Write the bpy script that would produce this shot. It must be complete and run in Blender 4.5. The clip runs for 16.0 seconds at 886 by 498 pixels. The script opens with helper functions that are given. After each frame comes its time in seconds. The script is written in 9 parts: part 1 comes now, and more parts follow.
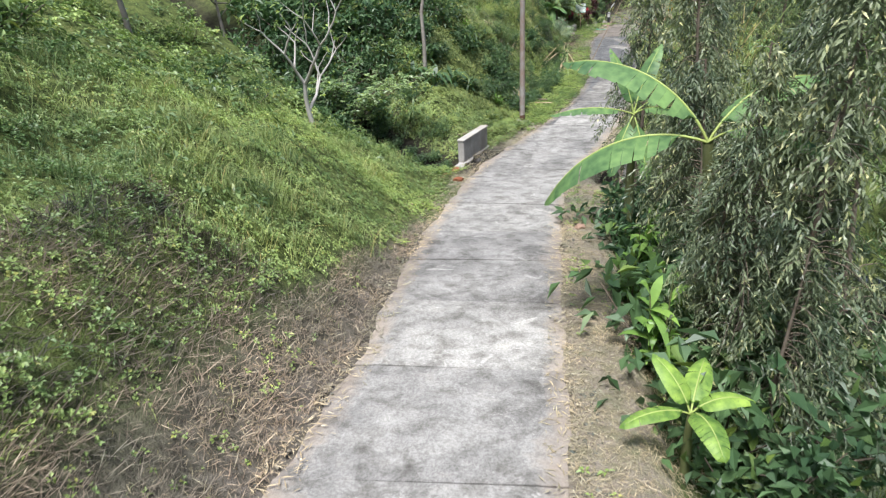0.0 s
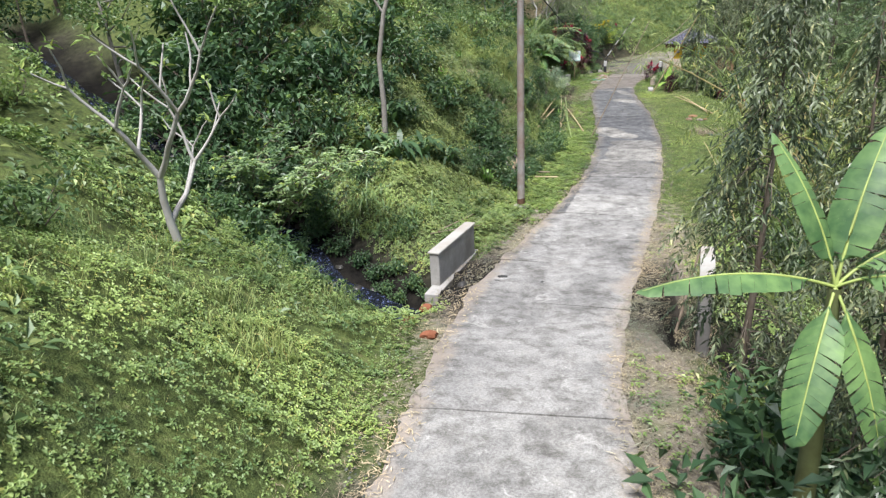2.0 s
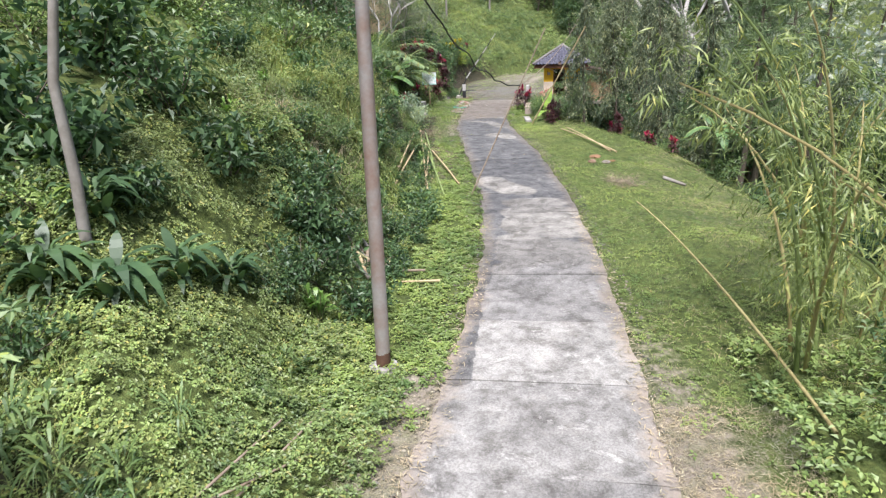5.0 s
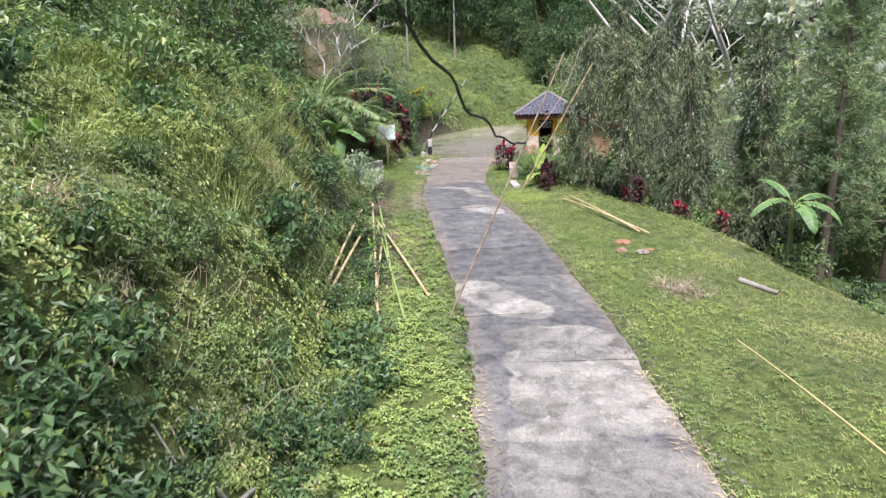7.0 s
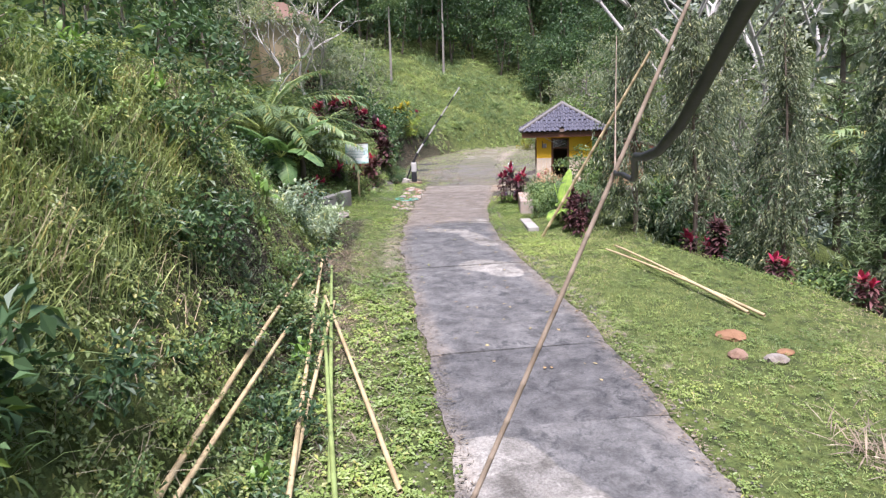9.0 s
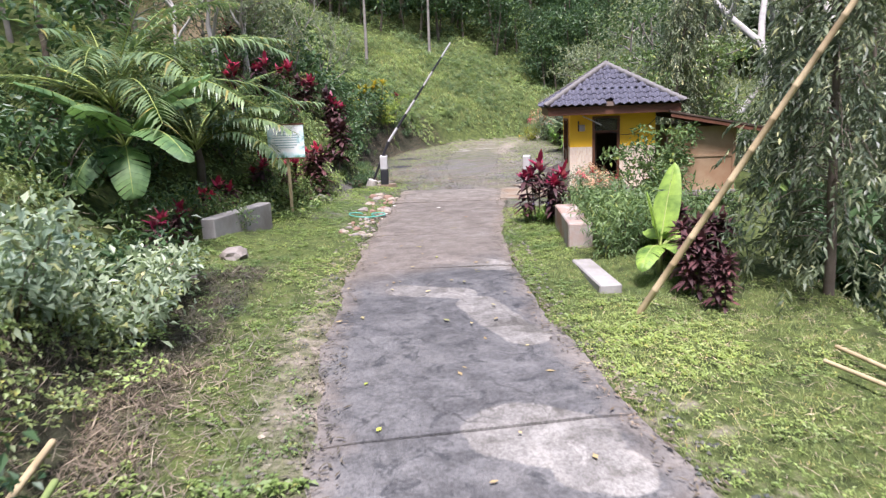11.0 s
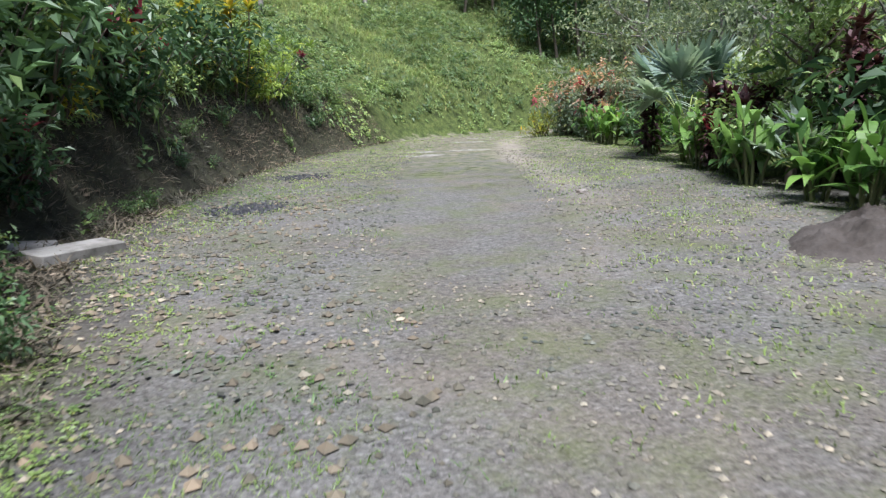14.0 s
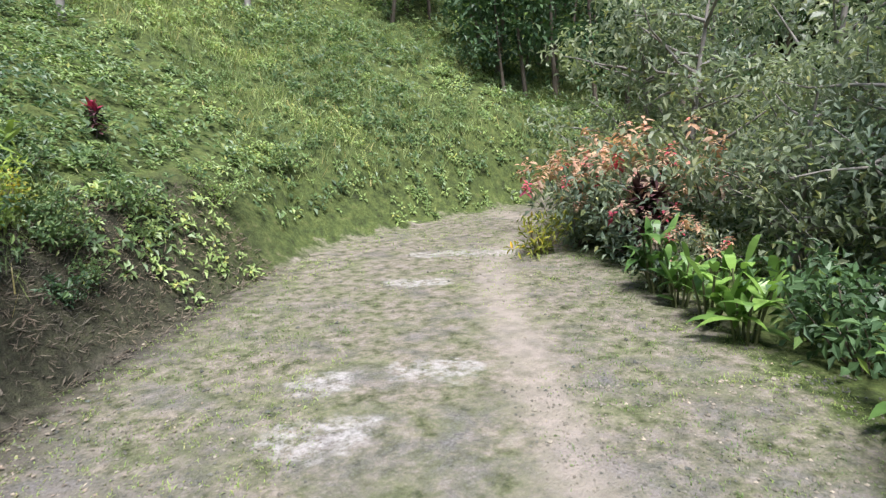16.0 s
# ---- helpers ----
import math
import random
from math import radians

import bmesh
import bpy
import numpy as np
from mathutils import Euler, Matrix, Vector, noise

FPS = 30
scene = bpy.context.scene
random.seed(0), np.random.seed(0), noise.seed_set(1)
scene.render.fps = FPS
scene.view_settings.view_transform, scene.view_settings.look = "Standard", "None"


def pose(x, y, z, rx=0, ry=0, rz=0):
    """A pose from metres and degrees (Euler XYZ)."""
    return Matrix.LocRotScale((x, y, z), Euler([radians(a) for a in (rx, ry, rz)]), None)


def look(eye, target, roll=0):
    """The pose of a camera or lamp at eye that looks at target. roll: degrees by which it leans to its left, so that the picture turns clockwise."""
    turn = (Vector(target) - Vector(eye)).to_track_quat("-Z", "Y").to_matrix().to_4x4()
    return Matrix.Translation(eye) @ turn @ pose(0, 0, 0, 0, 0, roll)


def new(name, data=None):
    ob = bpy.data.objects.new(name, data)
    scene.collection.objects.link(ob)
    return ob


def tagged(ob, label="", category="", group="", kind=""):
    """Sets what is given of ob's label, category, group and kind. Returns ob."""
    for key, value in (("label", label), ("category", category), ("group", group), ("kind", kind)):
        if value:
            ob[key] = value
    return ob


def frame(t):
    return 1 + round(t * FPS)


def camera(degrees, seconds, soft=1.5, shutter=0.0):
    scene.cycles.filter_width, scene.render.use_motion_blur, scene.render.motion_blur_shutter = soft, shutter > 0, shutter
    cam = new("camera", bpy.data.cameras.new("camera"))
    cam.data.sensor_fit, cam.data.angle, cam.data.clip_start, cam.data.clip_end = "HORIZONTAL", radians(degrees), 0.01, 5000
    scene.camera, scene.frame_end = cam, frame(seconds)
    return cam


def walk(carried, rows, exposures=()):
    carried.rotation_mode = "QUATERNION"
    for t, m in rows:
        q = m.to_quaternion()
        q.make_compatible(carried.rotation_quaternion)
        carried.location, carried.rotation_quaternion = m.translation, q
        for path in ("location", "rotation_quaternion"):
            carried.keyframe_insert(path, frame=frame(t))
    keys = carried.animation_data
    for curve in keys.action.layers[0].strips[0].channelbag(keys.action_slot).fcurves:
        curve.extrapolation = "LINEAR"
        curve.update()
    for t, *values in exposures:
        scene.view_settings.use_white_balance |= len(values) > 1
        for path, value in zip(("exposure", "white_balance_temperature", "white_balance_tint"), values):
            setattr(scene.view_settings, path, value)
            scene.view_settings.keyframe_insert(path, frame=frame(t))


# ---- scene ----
cam = camera(66.5, 16.0, 1.3, 0.1)
METRES, EYE, TILT, LEAN, TURN = 82.0, 7.1, 0.0, 0.0, 0.0
ROWS = [
    (0, 0, 0, 0, -1.22, -22.79, 2.9),
    (0.5, 0.0019, 0.034, -0.0027, -1.55, -22.82, 2.83),
    (1, 0.0036, 0.0662, -0.0054, -2.12, -22.85, 2.77),
    (1.5, 0.0055, 0.0943, -0.0073, -2.59, -22.88, 2.73),
    (1.6, 0.0058, 0.0994, -0.0076, -2.654, -22.6, 2.734),
    (1.7, 0.0062, 0.1043, -0.008, -2.718, -21.7, 2.738),
    (1.8, 0.0065, 0.109, -0.0083, -2.782, -20.7, 2.742),
    (1.9, 0.0069, 0.1136, -0.0086, -2.846, -19.75, 2.746),
    (2, 0.0072, 0.1181, -0.0089, -2.91, -19.03, 2.75),
    (2.5, 0.0089, 0.1391, -0.0106, -3.76, -19.08, 2.73),
    (2.6, 0.0093, 0.1436, -0.0109, -3.992, -19.08, 2.716),
    (2.7, 0.0097, 0.1482, -0.0112, -4.224, -18.75, 2.702),
    (2.8, 0.0102, 0.1529, -0.0115, -4.456, -18.4, 2.688),
    (2.9, 0.0107, 0.1576, -0.0117, -4.688, -18, 2.674),
    (3, 0.0112, 0.1623, -0.012, -4.92, -17.62, 2.66),
    (3.1, 0.0117, 0.167, -0.0123, -5.526, -17.45, 2.626),
    (3.5, 0.0142, 0.1858, -0.0133, -7.95, -17.46, 2.49),
    (4, 0.0179, 0.2097, -0.0146, -11.17, -17.59, 2.31),
    (6.5, 0.0521, 0.3403, -0.0231, -18.62, -17.81, 2.07),
    (6.7, 0.0556, 0.3518, -0.0238, -18.764, -17.8, 2.03),
    (6.8, 0.0574, 0.3575, -0.0242, -18.836, -16.66, 2.01),
    (6.9, 0.0592, 0.3631, -0.0245, -18.908, -15.05, 1.99),
    (7, 0.061, 0.3687, -0.0249, -18.98, -13.5, 1.97),
    (7.1, 0.0628, 0.3742, -0.0252, -19.056, -12, 1.956),
    (7.2, 0.0646, 0.3796, -0.0256, -19.132, -11.46, 1.942),
    (7.5, 0.07, 0.3957, -0.0266, -19.36, -11.46, 1.9),
    (8, 0.079, 0.4229, -0.0282, -19.76, -11.47, 1.74),
    (10.5, 0.1221, 0.537, -0.0397, -20.52, -11.95, 2.31),
    (11, 0.1374, 0.5794, -0.0428, -21, -12, 2.29),
    (11.5, 0.1513, 0.6181, -0.046, -21.64, -12.01, 2.29),
    (12, 0.1656, 0.6569, -0.049, -22.88, -12.08, 2.24),
    (12.5, 0.181, 0.6961, -0.0523, -23.5, -12.11, 2.2),
    (13, 0.196, 0.7345, -0.0549, -23.88, -12.06, 2.2),
    (13.5, 0.211, 0.7715, -0.0566, -24.51, -12.13, 2.08),
    (14, 0.2263, 0.8075, -0.0575, -25.41, -12.13, 2.04),
    (14.5, 0.2419, 0.8432, -0.0564, -26.48, -12.16, 1.96),
    (15, 0.2582, 0.8788, -0.0463, -27.45, -12.22, 1.87),
    (15.5, 0.2751, 0.9133, -0.037, -28.75, -12.25, 1.79),
    (16, 0.2905, 0.9439, -0.0336, -32.19, -12.29, 1.49),
]
walk(cam, [(t, pose(0, 0, EYE, TILT, LEAN, TURN) @ pose(METRES * x, METRES * y, METRES * z, 90 + pitch, roll, yaw)) for t, x, y, z, yaw, pitch, roll in ROWS],
     exposures=((0, 1.06, 6330, 10), (1.2, 1.02, 6330, 10), (2.5, 1.07, 6320, 12), (4, 1.15, 6350, 14), (6.5, 1.23, 6350, 16), (8, 1.34, 6280, 20), (10.5, 1.28, 6250, 24), (11.5, 1.23, 6220, 20), (12.5, 1.1, 6280, 14), (14, 1.04, 5950, 11), (15.5, 1.1, 6150, 13), (16, 1.14, 6150, 14)))

# ---- world, sun, exposure ----
world = bpy.data.worlds.new("sky")
scene.world = world
world.use_nodes = True
wn = world.node_tree.nodes
sky = wn.new("ShaderNodeTexSky")
sky.sky_type = "NISHITA"
sky.sun_disc = False
sky.sun_elevation = radians(66)
sky.sun_rotation = radians(200)
sky.dust_density = 2.5
sky.air_density = 1.0
wn["Background"].inputs["Strength"].default_value = 0.076
world.node_tree.links.new(sky.outputs[0], wn["Background"].inputs[0])
sun = new("sun", bpy.data.lights.new("sun", "SUN"))
sun.data.energy = 3.8
sun.data.angle = radians(20)
sun.data.color = (1.0, 0.985, 0.97)
sun.matrix_world = look((0, 0, 60), (17.8 * 0.34, 17.8 * 0.94, 20))


# ---- materials ----
def mat(name, rough=0.6, spec=0.4, metal=0.0):
    m = bpy.data.materials.new(name)
    m.use_nodes = True
    b = m.node_tree.nodes["Principled BSDF"]
    b.inputs["Roughness"].default_value = rough
    b.inputs["Specular IOR Level"].default_value = spec
    b.inputs["Metallic"].default_value = metal
    return m, m.node_tree.nodes, m.node_tree.links, b


def rgba(c):
    return (*c, 1.0)


def nz(n, l, scale, detail=4.0, rough=0.6, vec=None, dist=0.0):
    t = n.new("ShaderNodeTexNoise")
    t.inputs["Scale"].default_value = scale
    t.inputs["Detail"].default_value = detail
    t.inputs["Roughness"].default_value = rough
    t.inputs["Distortion"].default_value = dist
    if vec is not None:
        l.new(vec, t.inputs["Vector"])
    return t.outputs["Fac"]


def ramp(n, l, fac, stops):
    r = n.new("ShaderNodeValToRGB")
    l.new(fac, r.inputs[0])
    e = r.color_ramp.elements
    while len(e) < len(stops):
        e.new(0.5)
    for el, (p, c) in zip(e, stops):
        el.position = p
        el.color = rgba(c) if len(c) == 3 else c
    return r.outputs[0]


def mix(n, l, fac, a, b, kind="MIX"):
    x = n.new("ShaderNodeMix")
    x.data_type = "RGBA"
    x.blend_type = kind
    for sock, v in ((x.inputs[0], fac), (x.inputs[6], a), (x.inputs[7], b)):
        if isinstance(v, (int, float)):
            sock.default_value = v
        elif isinstance(v, tuple):
            sock.default_value = rgba(v)
        else:
            l.new(v, sock)
    return x.outputs[2]


def calc(n, l, op, a, b=0.0, clamp=False):
    x = n.new("ShaderNodeMath")
    x.operation = op
    x.use_clamp = clamp
    for sock, v in ((x.inputs[0], a), (x.inputs[1], b)):
        if isinstance(v, (int, float)):
            sock.default_value = v
        else:
            l.new(v, sock)
    return x.outputs[0]


def bump(n, l, b, h, strength=0.4, dist=0.02):
    x = n.new("ShaderNodeBump")
    x.inputs["Strength"].default_value = strength
    x.inputs["Distance"].default_value = dist
    l.new(h, x.inputs["Height"])
    l.new(x.outputs[0], b.inputs["Normal"])


def place_of(n):
    return n.new("ShaderNodeNewGeometry").outputs["Position"]


def leaf_mat(name, dark, light, odd=None, rough=0.45, through_light=0.24, spec=0.4, patch=0.35):
    """Leaves: each one its own tone, broad patches of tone over the place with darks deepened as shade, light passing
    through.
    """
    m, n, l, b = mat(name, rough, spec)
    g = n.new("ShaderNodeNewGeometry")
    grey = [sum(c) / 3 for c in (dark, light)]
    dark, light = [tuple(v + (g_ - v) * (0.08 if c[1] > c[0] else 0.0) for v in c) for c, g_ in zip((dark, light), grey)]
    dark, light = [(c[0], c[1], c[2] * (1.45 if c[1] > c[0] else 1.0)) for c in (dark, light)]
    dark = tuple(a_ * 0.72 + b_ * 0.28 for a_, b_ in zip(dark, light))
    stops = [(0.0, dark), (0.75, light)]
    if odd:
        stops = [(0.0, dark), (0.7, light), (0.9, light), (0.95, odd)]
    c = ramp(n, l, g.outputs["Random Per Island"], stops)
    big = calc(n, l, "ADD", calc(n, l, "MULTIPLY", nz(n, l, patch, 2.0, 0.5, g.outputs["Position"]), 0.6), calc(n, l, "MULTIPLY", nz(n, l, patch * 5, 2.0, 0.5, g.outputs["Position"]), 0.4))
    big = ramp(n, l, big, [(0.36, (0, 0, 0)), (0.64, (1, 1, 1))])
    # tone patches; the dark ones also stand in for deep shade among plants
    c = mix(n, l, big, mix(n, l, 1.0, c, (0.44, 0.53, 0.5), "MULTIPLY"), mix(n, l, 1.0, c, (1.45, 1.32, 1.1), "MULTIPLY"))
    fine = nz(n, l, 60.0, 2.0, 0.5, g.outputs["Position"])
    c = mix(n, l, calc(n, l, "MULTIPLY", fine, 0.35), c, mix(n, l, 1.0, c, (0.55, 0.6, 0.5), "MULTIPLY"))
    l.new(c, b.inputs["Base Color"])
    t = n.new("ShaderNodeBsdfTranslucent")
    l.new(mix(n, l, 1.0, c, (1.15, 1.25, 0.85), "MULTIPLY"), t.inputs["Color"])
    s = n.new("ShaderNodeMixShader")
    s.inputs[0].default_value = through_light
    l.new(b.outputs[0], s.inputs[1])
    l.new(t.outputs[0], s.inputs[2])
    l.new(s.outputs[0], n["Material Output"].inputs[0])
    return m


def streaks(n, l, p, segs, rag, soft):
    """1 inside ragged worn patches, each given as a line and a half width."""
    sep = n.new("ShaderNodeSeparateXYZ")
    l.new(p, sep.inputs[0])
    x, y = sep.outputs[0], sep.outputs[1]
    out = None
    for ax, ay, bx, by, r in segs:
        dx, dy = bx - ax, by - ay
        k = dx * dx + dy * dy
        px, py = calc(n, l, "SUBTRACT", x, ax), calc(n, l, "SUBTRACT", y, ay)
        h = calc(n, l, "ADD", calc(n, l, "MULTIPLY", px, dx / k), calc(n, l, "MULTIPLY", py, dy / k), True)
        qx, qy = calc(n, l, "SUBTRACT", px, calc(n, l, "MULTIPLY", h, dx)), calc(n, l, "SUBTRACT", py, calc(n, l, "MULTIPLY", h, dy))
        d = calc(n, l, "SQRT", calc(n, l, "ADD", calc(n, l, "MULTIPLY", qx, qx), calc(n, l, "MULTIPLY", qy, qy)))
        v = calc(n, l, "SUBTRACT", 1.0, calc(n, l, "DIVIDE", d, r))
        out = v if out is None else calc(n, l, "MAXIMUM", out, v)
    wob = calc(n, l, "MULTIPLY", calc(n, l, "SUBTRACT", nz(n, l, 1.8, 6, 0.62, p, 0.5), 0.5), rag * 2.0)
    return ramp(n, l, calc(n, l, "ADD", calc(n, l, "ADD", out, wob), 0.5), [(0.5, (0, 0, 0)), (0.5 + soft, (1, 1, 1))])


def plain(name, c, rough=0.6, grain=0.25, scale=8.0, spec=0.4, metal=0.0, relief=0.15, dirt=(0.5, 0.45, 0.4)):
    """Painted or raw surfaces with a fine grain and broad dirt."""
    m, n, l, b = mat(name, rough, spec, metal)
    p = n.new("ShaderNodeTexCoord").outputs["Object"]
    f = nz(n, l, scale * 6, 4.0, 0.7, p)
    big = ramp(n, l, nz(n, l, scale * 0.35, 5.0, 0.65, p), [(0.42, (0, 0, 0)), (0.68, (1, 1, 1))])
    col = mix(n, l, calc(n, l, "MULTIPLY", f, grain), c, mix(n, l, 1.0, c, (0.4, 0.4, 0.4), "MULTIPLY"))
    col = mix(n, l, calc(n, l, "MULTIPLY", big, grain * 1.6), col, mix(n, l, 1.0, c, dirt, "MULTIPLY"))
    l.new(col, b.inputs["Base Color"])
    bump(n, l, b, f, relief, 0.01)
    return m


M_COVER = leaf_mat("creeping_leaves", (0.128, 0.205, 0.048), (0.285, 0.405, 0.092), (0.36, 0.39, 0.14))
M_BANK = leaf_mat("bank_leaves", (0.095, 0.142, 0.036), (0.235, 0.31, 0.07), (0.34, 0.345, 0.12))
M_LAWN = leaf_mat("lawn_leaves", (0.165, 0.255, 0.046), (0.275, 0.385, 0.075), (0.34, 0.36, 0.13))
M_GRASS = leaf_mat("grass_blades", (0.13, 0.2, 0.04), (0.34, 0.42, 0.11), (0.44, 0.38, 0.18), 0.6)
M_STRAW = leaf_mat("dry_straw", (0.2, 0.165, 0.12), (0.42, 0.365, 0.29), (0.56, 0.51, 0.43), 0.8, 0.1, 0.2)
M_DEAD = leaf_mat("dead_brush", (0.1, 0.08, 0.072), (0.29, 0.245, 0.22), (0.42, 0.38, 0.33), 0.8, 0.1, 0.2)
M_ROOT = leaf_mat("dark_roots", (0.06, 0.05, 0.043), (0.17, 0.145, 0.125), (0.24, 0.21, 0.18), 0.85, 0.05, 0.15)
M_DARKLEAF = leaf_mat("dark_leaves", (0.032, 0.07, 0.026), (0.085, 0.165, 0.05), (0.13, 0.2, 0.05))
M_MIDLEAF = leaf_mat("shrub_leaves", (0.06, 0.12, 0.035), (0.15, 0.24, 0.06), (0.22, 0.27, 0.08))
M_DROOP = leaf_mat("drooping_leaves", (0.045, 0.07, 0.035), (0.19, 0.24, 0.105), (0.46, 0.48, 0.3), 0.4, 0.25)
M_CLEAR = leaf_mat("greygreen_leaves", (0.16, 0.205, 0.1), (0.29, 0.35, 0.17), (0.38, 0.4, 0.2), 0.5, 0.4)
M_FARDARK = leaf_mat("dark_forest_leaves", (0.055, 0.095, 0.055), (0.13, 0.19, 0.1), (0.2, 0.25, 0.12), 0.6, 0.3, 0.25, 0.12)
# far foliage paler than real leaves: distance haze is mixed into the colour
M_FARHAZE = leaf_mat("forest_leaves", (0.26, 0.315, 0.21), (0.42, 0.475, 0.32), (0.48, 0.5, 0.35), 0.6, 0.4, 0.25, 0.06)
M_BAMBOOLEAF = leaf_mat("bamboo_leaves", (0.11, 0.165, 0.04), (0.27, 0.34, 0.085), (0.44, 0.42, 0.16), 0.45, 0.35)
M_BANANA = leaf_mat("banana_leaves", (0.1, 0.2, 0.06), (0.15, 0.28, 0.07), None, 0.5, 0.3, 0.35, 1.5)
M_YOUNG = leaf_mat("young_banana_leaves", (0.2, 0.36, 0.05), (0.3, 0.48, 0.06), None, 0.5, 0.4, 0.35, 2.0)
M_REDLEAF = leaf_mat("cordyline_red", (0.2, 0.012, 0.045), (0.5, 0.04, 0.13), (0.6, 0.16, 0.25), 0.45, 0.3)
M_PURPLE = leaf_mat("cordyline_dark", (0.045, 0.022, 0.028), (0.115, 0.05, 0.062), (0.2, 0.085, 0.1), 0.55, 0.1, 0.25)
M_PINK = leaf_mat("poinsettia_pink", (0.42, 0.26, 0.19), (0.6, 0.42, 0.33), (0.6, 0.24, 0.22), 0.55, 0.3)
M_BRACT = leaf_mat("poinsettia_red", (0.5, 0.05, 0.1), (0.7, 0.12, 0.2), None, 0.55, 0.3)
M_YELLOWLEAF = leaf_mat("croton_yellow", (0.12, 0.2, 0.03), (0.4, 0.38, 0.05), (0.6, 0.4, 0.04), 0.45, 0.3)
M_GOLD = leaf_mat("golden_leaves", (0.32, 0.3, 0.03), (0.62, 0.5, 0.05), (0.7, 0.42, 0.05), 0.45, 0.35)
M_LIME = leaf_mat("lime_leaves", (0.2, 0.3, 0.035), (0.38, 0.5, 0.06), (0.5, 0.52, 0.08), 0.45, 0.35)
M_FAN = leaf_mat("fan_palm_leaves", (0.24, 0.32, 0.18), (0.44, 0.52, 0.32), None, 0.35, 0.35, 0.5)
M_PALM = leaf_mat("palm_leaves", (0.07, 0.13, 0.05), (0.2, 0.3, 0.1), (0.3, 0.27, 0.1), 0.4)
M_PINE = leaf_mat("pine_needles", (0.11, 0.17, 0.06), (0.2, 0.29, 0.1), None, 0.6, 0.2)

M_BARK = plain("bark", (0.17, 0.14, 0.11), 0.9, 0.6, 10)
M_PALEBARK = plain("pale_bark", (0.3, 0.28, 0.25), 0.85, 0.5, 9)
M_WHITEBARK = plain("whitish_bark", (0.5, 0.48, 0.45), 0.85, 0.4, 7)
M_STEM = plain("banana_stem", (0.13, 0.15, 0.06), 0.6, 0.5, 8)
M_CANE = plain("bamboo_cane", (0.5, 0.43, 0.2), 0.5, 0.5, 5)
M_CANEGREEN = plain("green_bamboo_cane", (0.26, 0.34, 0.12), 0.45, 0.4, 5)
M_DRYCANE = plain("dry_bamboo", (0.55, 0.44, 0.26), 0.6, 0.5, 5)
M_TWIG = plain("dry_twig", (0.3, 0.24, 0.18), 0.9, 0.5, 8)
M_CONC = plain("weathered_concrete", (0.4, 0.385, 0.36), 0.85, 0.55, 2.2, 0.3, 0, 0.4, (0.45, 0.42, 0.4))
M_PALECONC = plain("pale_concrete", (0.42, 0.405, 0.37), 0.85, 0.4, 2.5, 0.3, 0, 0.3, (0.6, 0.5, 0.4))
M_TANCONC = plain("tan_concrete", (0.33, 0.285, 0.23), 0.85, 0.85, 3.5, 0.3, 0, 0.7, (0.62, 0.52, 0.42))
M_STAINED = plain("stained_concrete", (0.42, 0.395, 0.36), 0.85, 0.6, 7.0, 0.3, 0, 0.4, (0.28, 0.27, 0.25))
M_RENDER = plain("peeling_render", (0.46, 0.41, 0.37), 0.85, 0.75, 4.0, 0.3, 0, 0.5, (0.75, 0.5, 0.42))
M_STEEL = plain("galvanised_steel", (0.42, 0.39, 0.37), 0.55, 0.6, 3, 0.5, 0.3, 0.1, (0.6, 0.35, 0.25))
M_RUST = plain("rusty_iron", (0.16, 0.09, 0.06), 0.8, 0.6, 6, 0.3, 0.2, 0.2)
M_WHITE = plain("white_paint", (0.54, 0.53, 0.525), 0.6, 0.55, 4, 0.4, 0, 0.1, (0.6, 0.55, 0.5))
M_BLACK = plain("black_paint", (0.025, 0.025, 0.03), 0.5, 0.4, 4, 0.4)
M_YELLOW = plain("yellow_paint", (0.78, 0.46, 0.02), 0.6, 0.2, 2.5, 0.4, 0, 0.08, (0.8, 0.7, 0.6))
M_WOOD = plain("brown_wood", (0.17, 0.07, 0.04), 0.55, 0.5, 3)
M_DOOR = plain("door_varnish", (0.035, 0.022, 0.016), 0.5, 0.4, 3)
M_DARKWOOD = plain("dark_wood", (0.08, 0.055, 0.04), 0.7, 0.5, 3)
M_PLY = plain("weathered_board", (0.5, 0.38, 0.24), 0.8, 0.55, 1.2, 0.25, 0, 0.2, (0.55, 0.4, 0.35))
M_PLASTER = plain("cream_plaster", (0.56, 0.45, 0.3), 0.8, 0.35, 1.5, 0.25, 0, 0.15, (0.7, 0.6, 0.5))
M_CLAY = plain("clay_roof", (0.2, 0.12, 0.09), 0.8, 0.5, 3)
M_SOFFIT = plain("white_soffit", (0.75, 0.72, 0.68), 0.7, 0.2, 2)
M_STONE = plain("field_stone", (0.3, 0.27, 0.24), 0.85, 0.6, 6, 0.3, 0, 0.5)
M_CABLE = plain("black_cable", (0.02, 0.02, 0.02), 0.6, 0.1, 4)
M_HOSE = plain("green_hose", (0.1, 0.42, 0.33), 0.5, 0.2, 4)


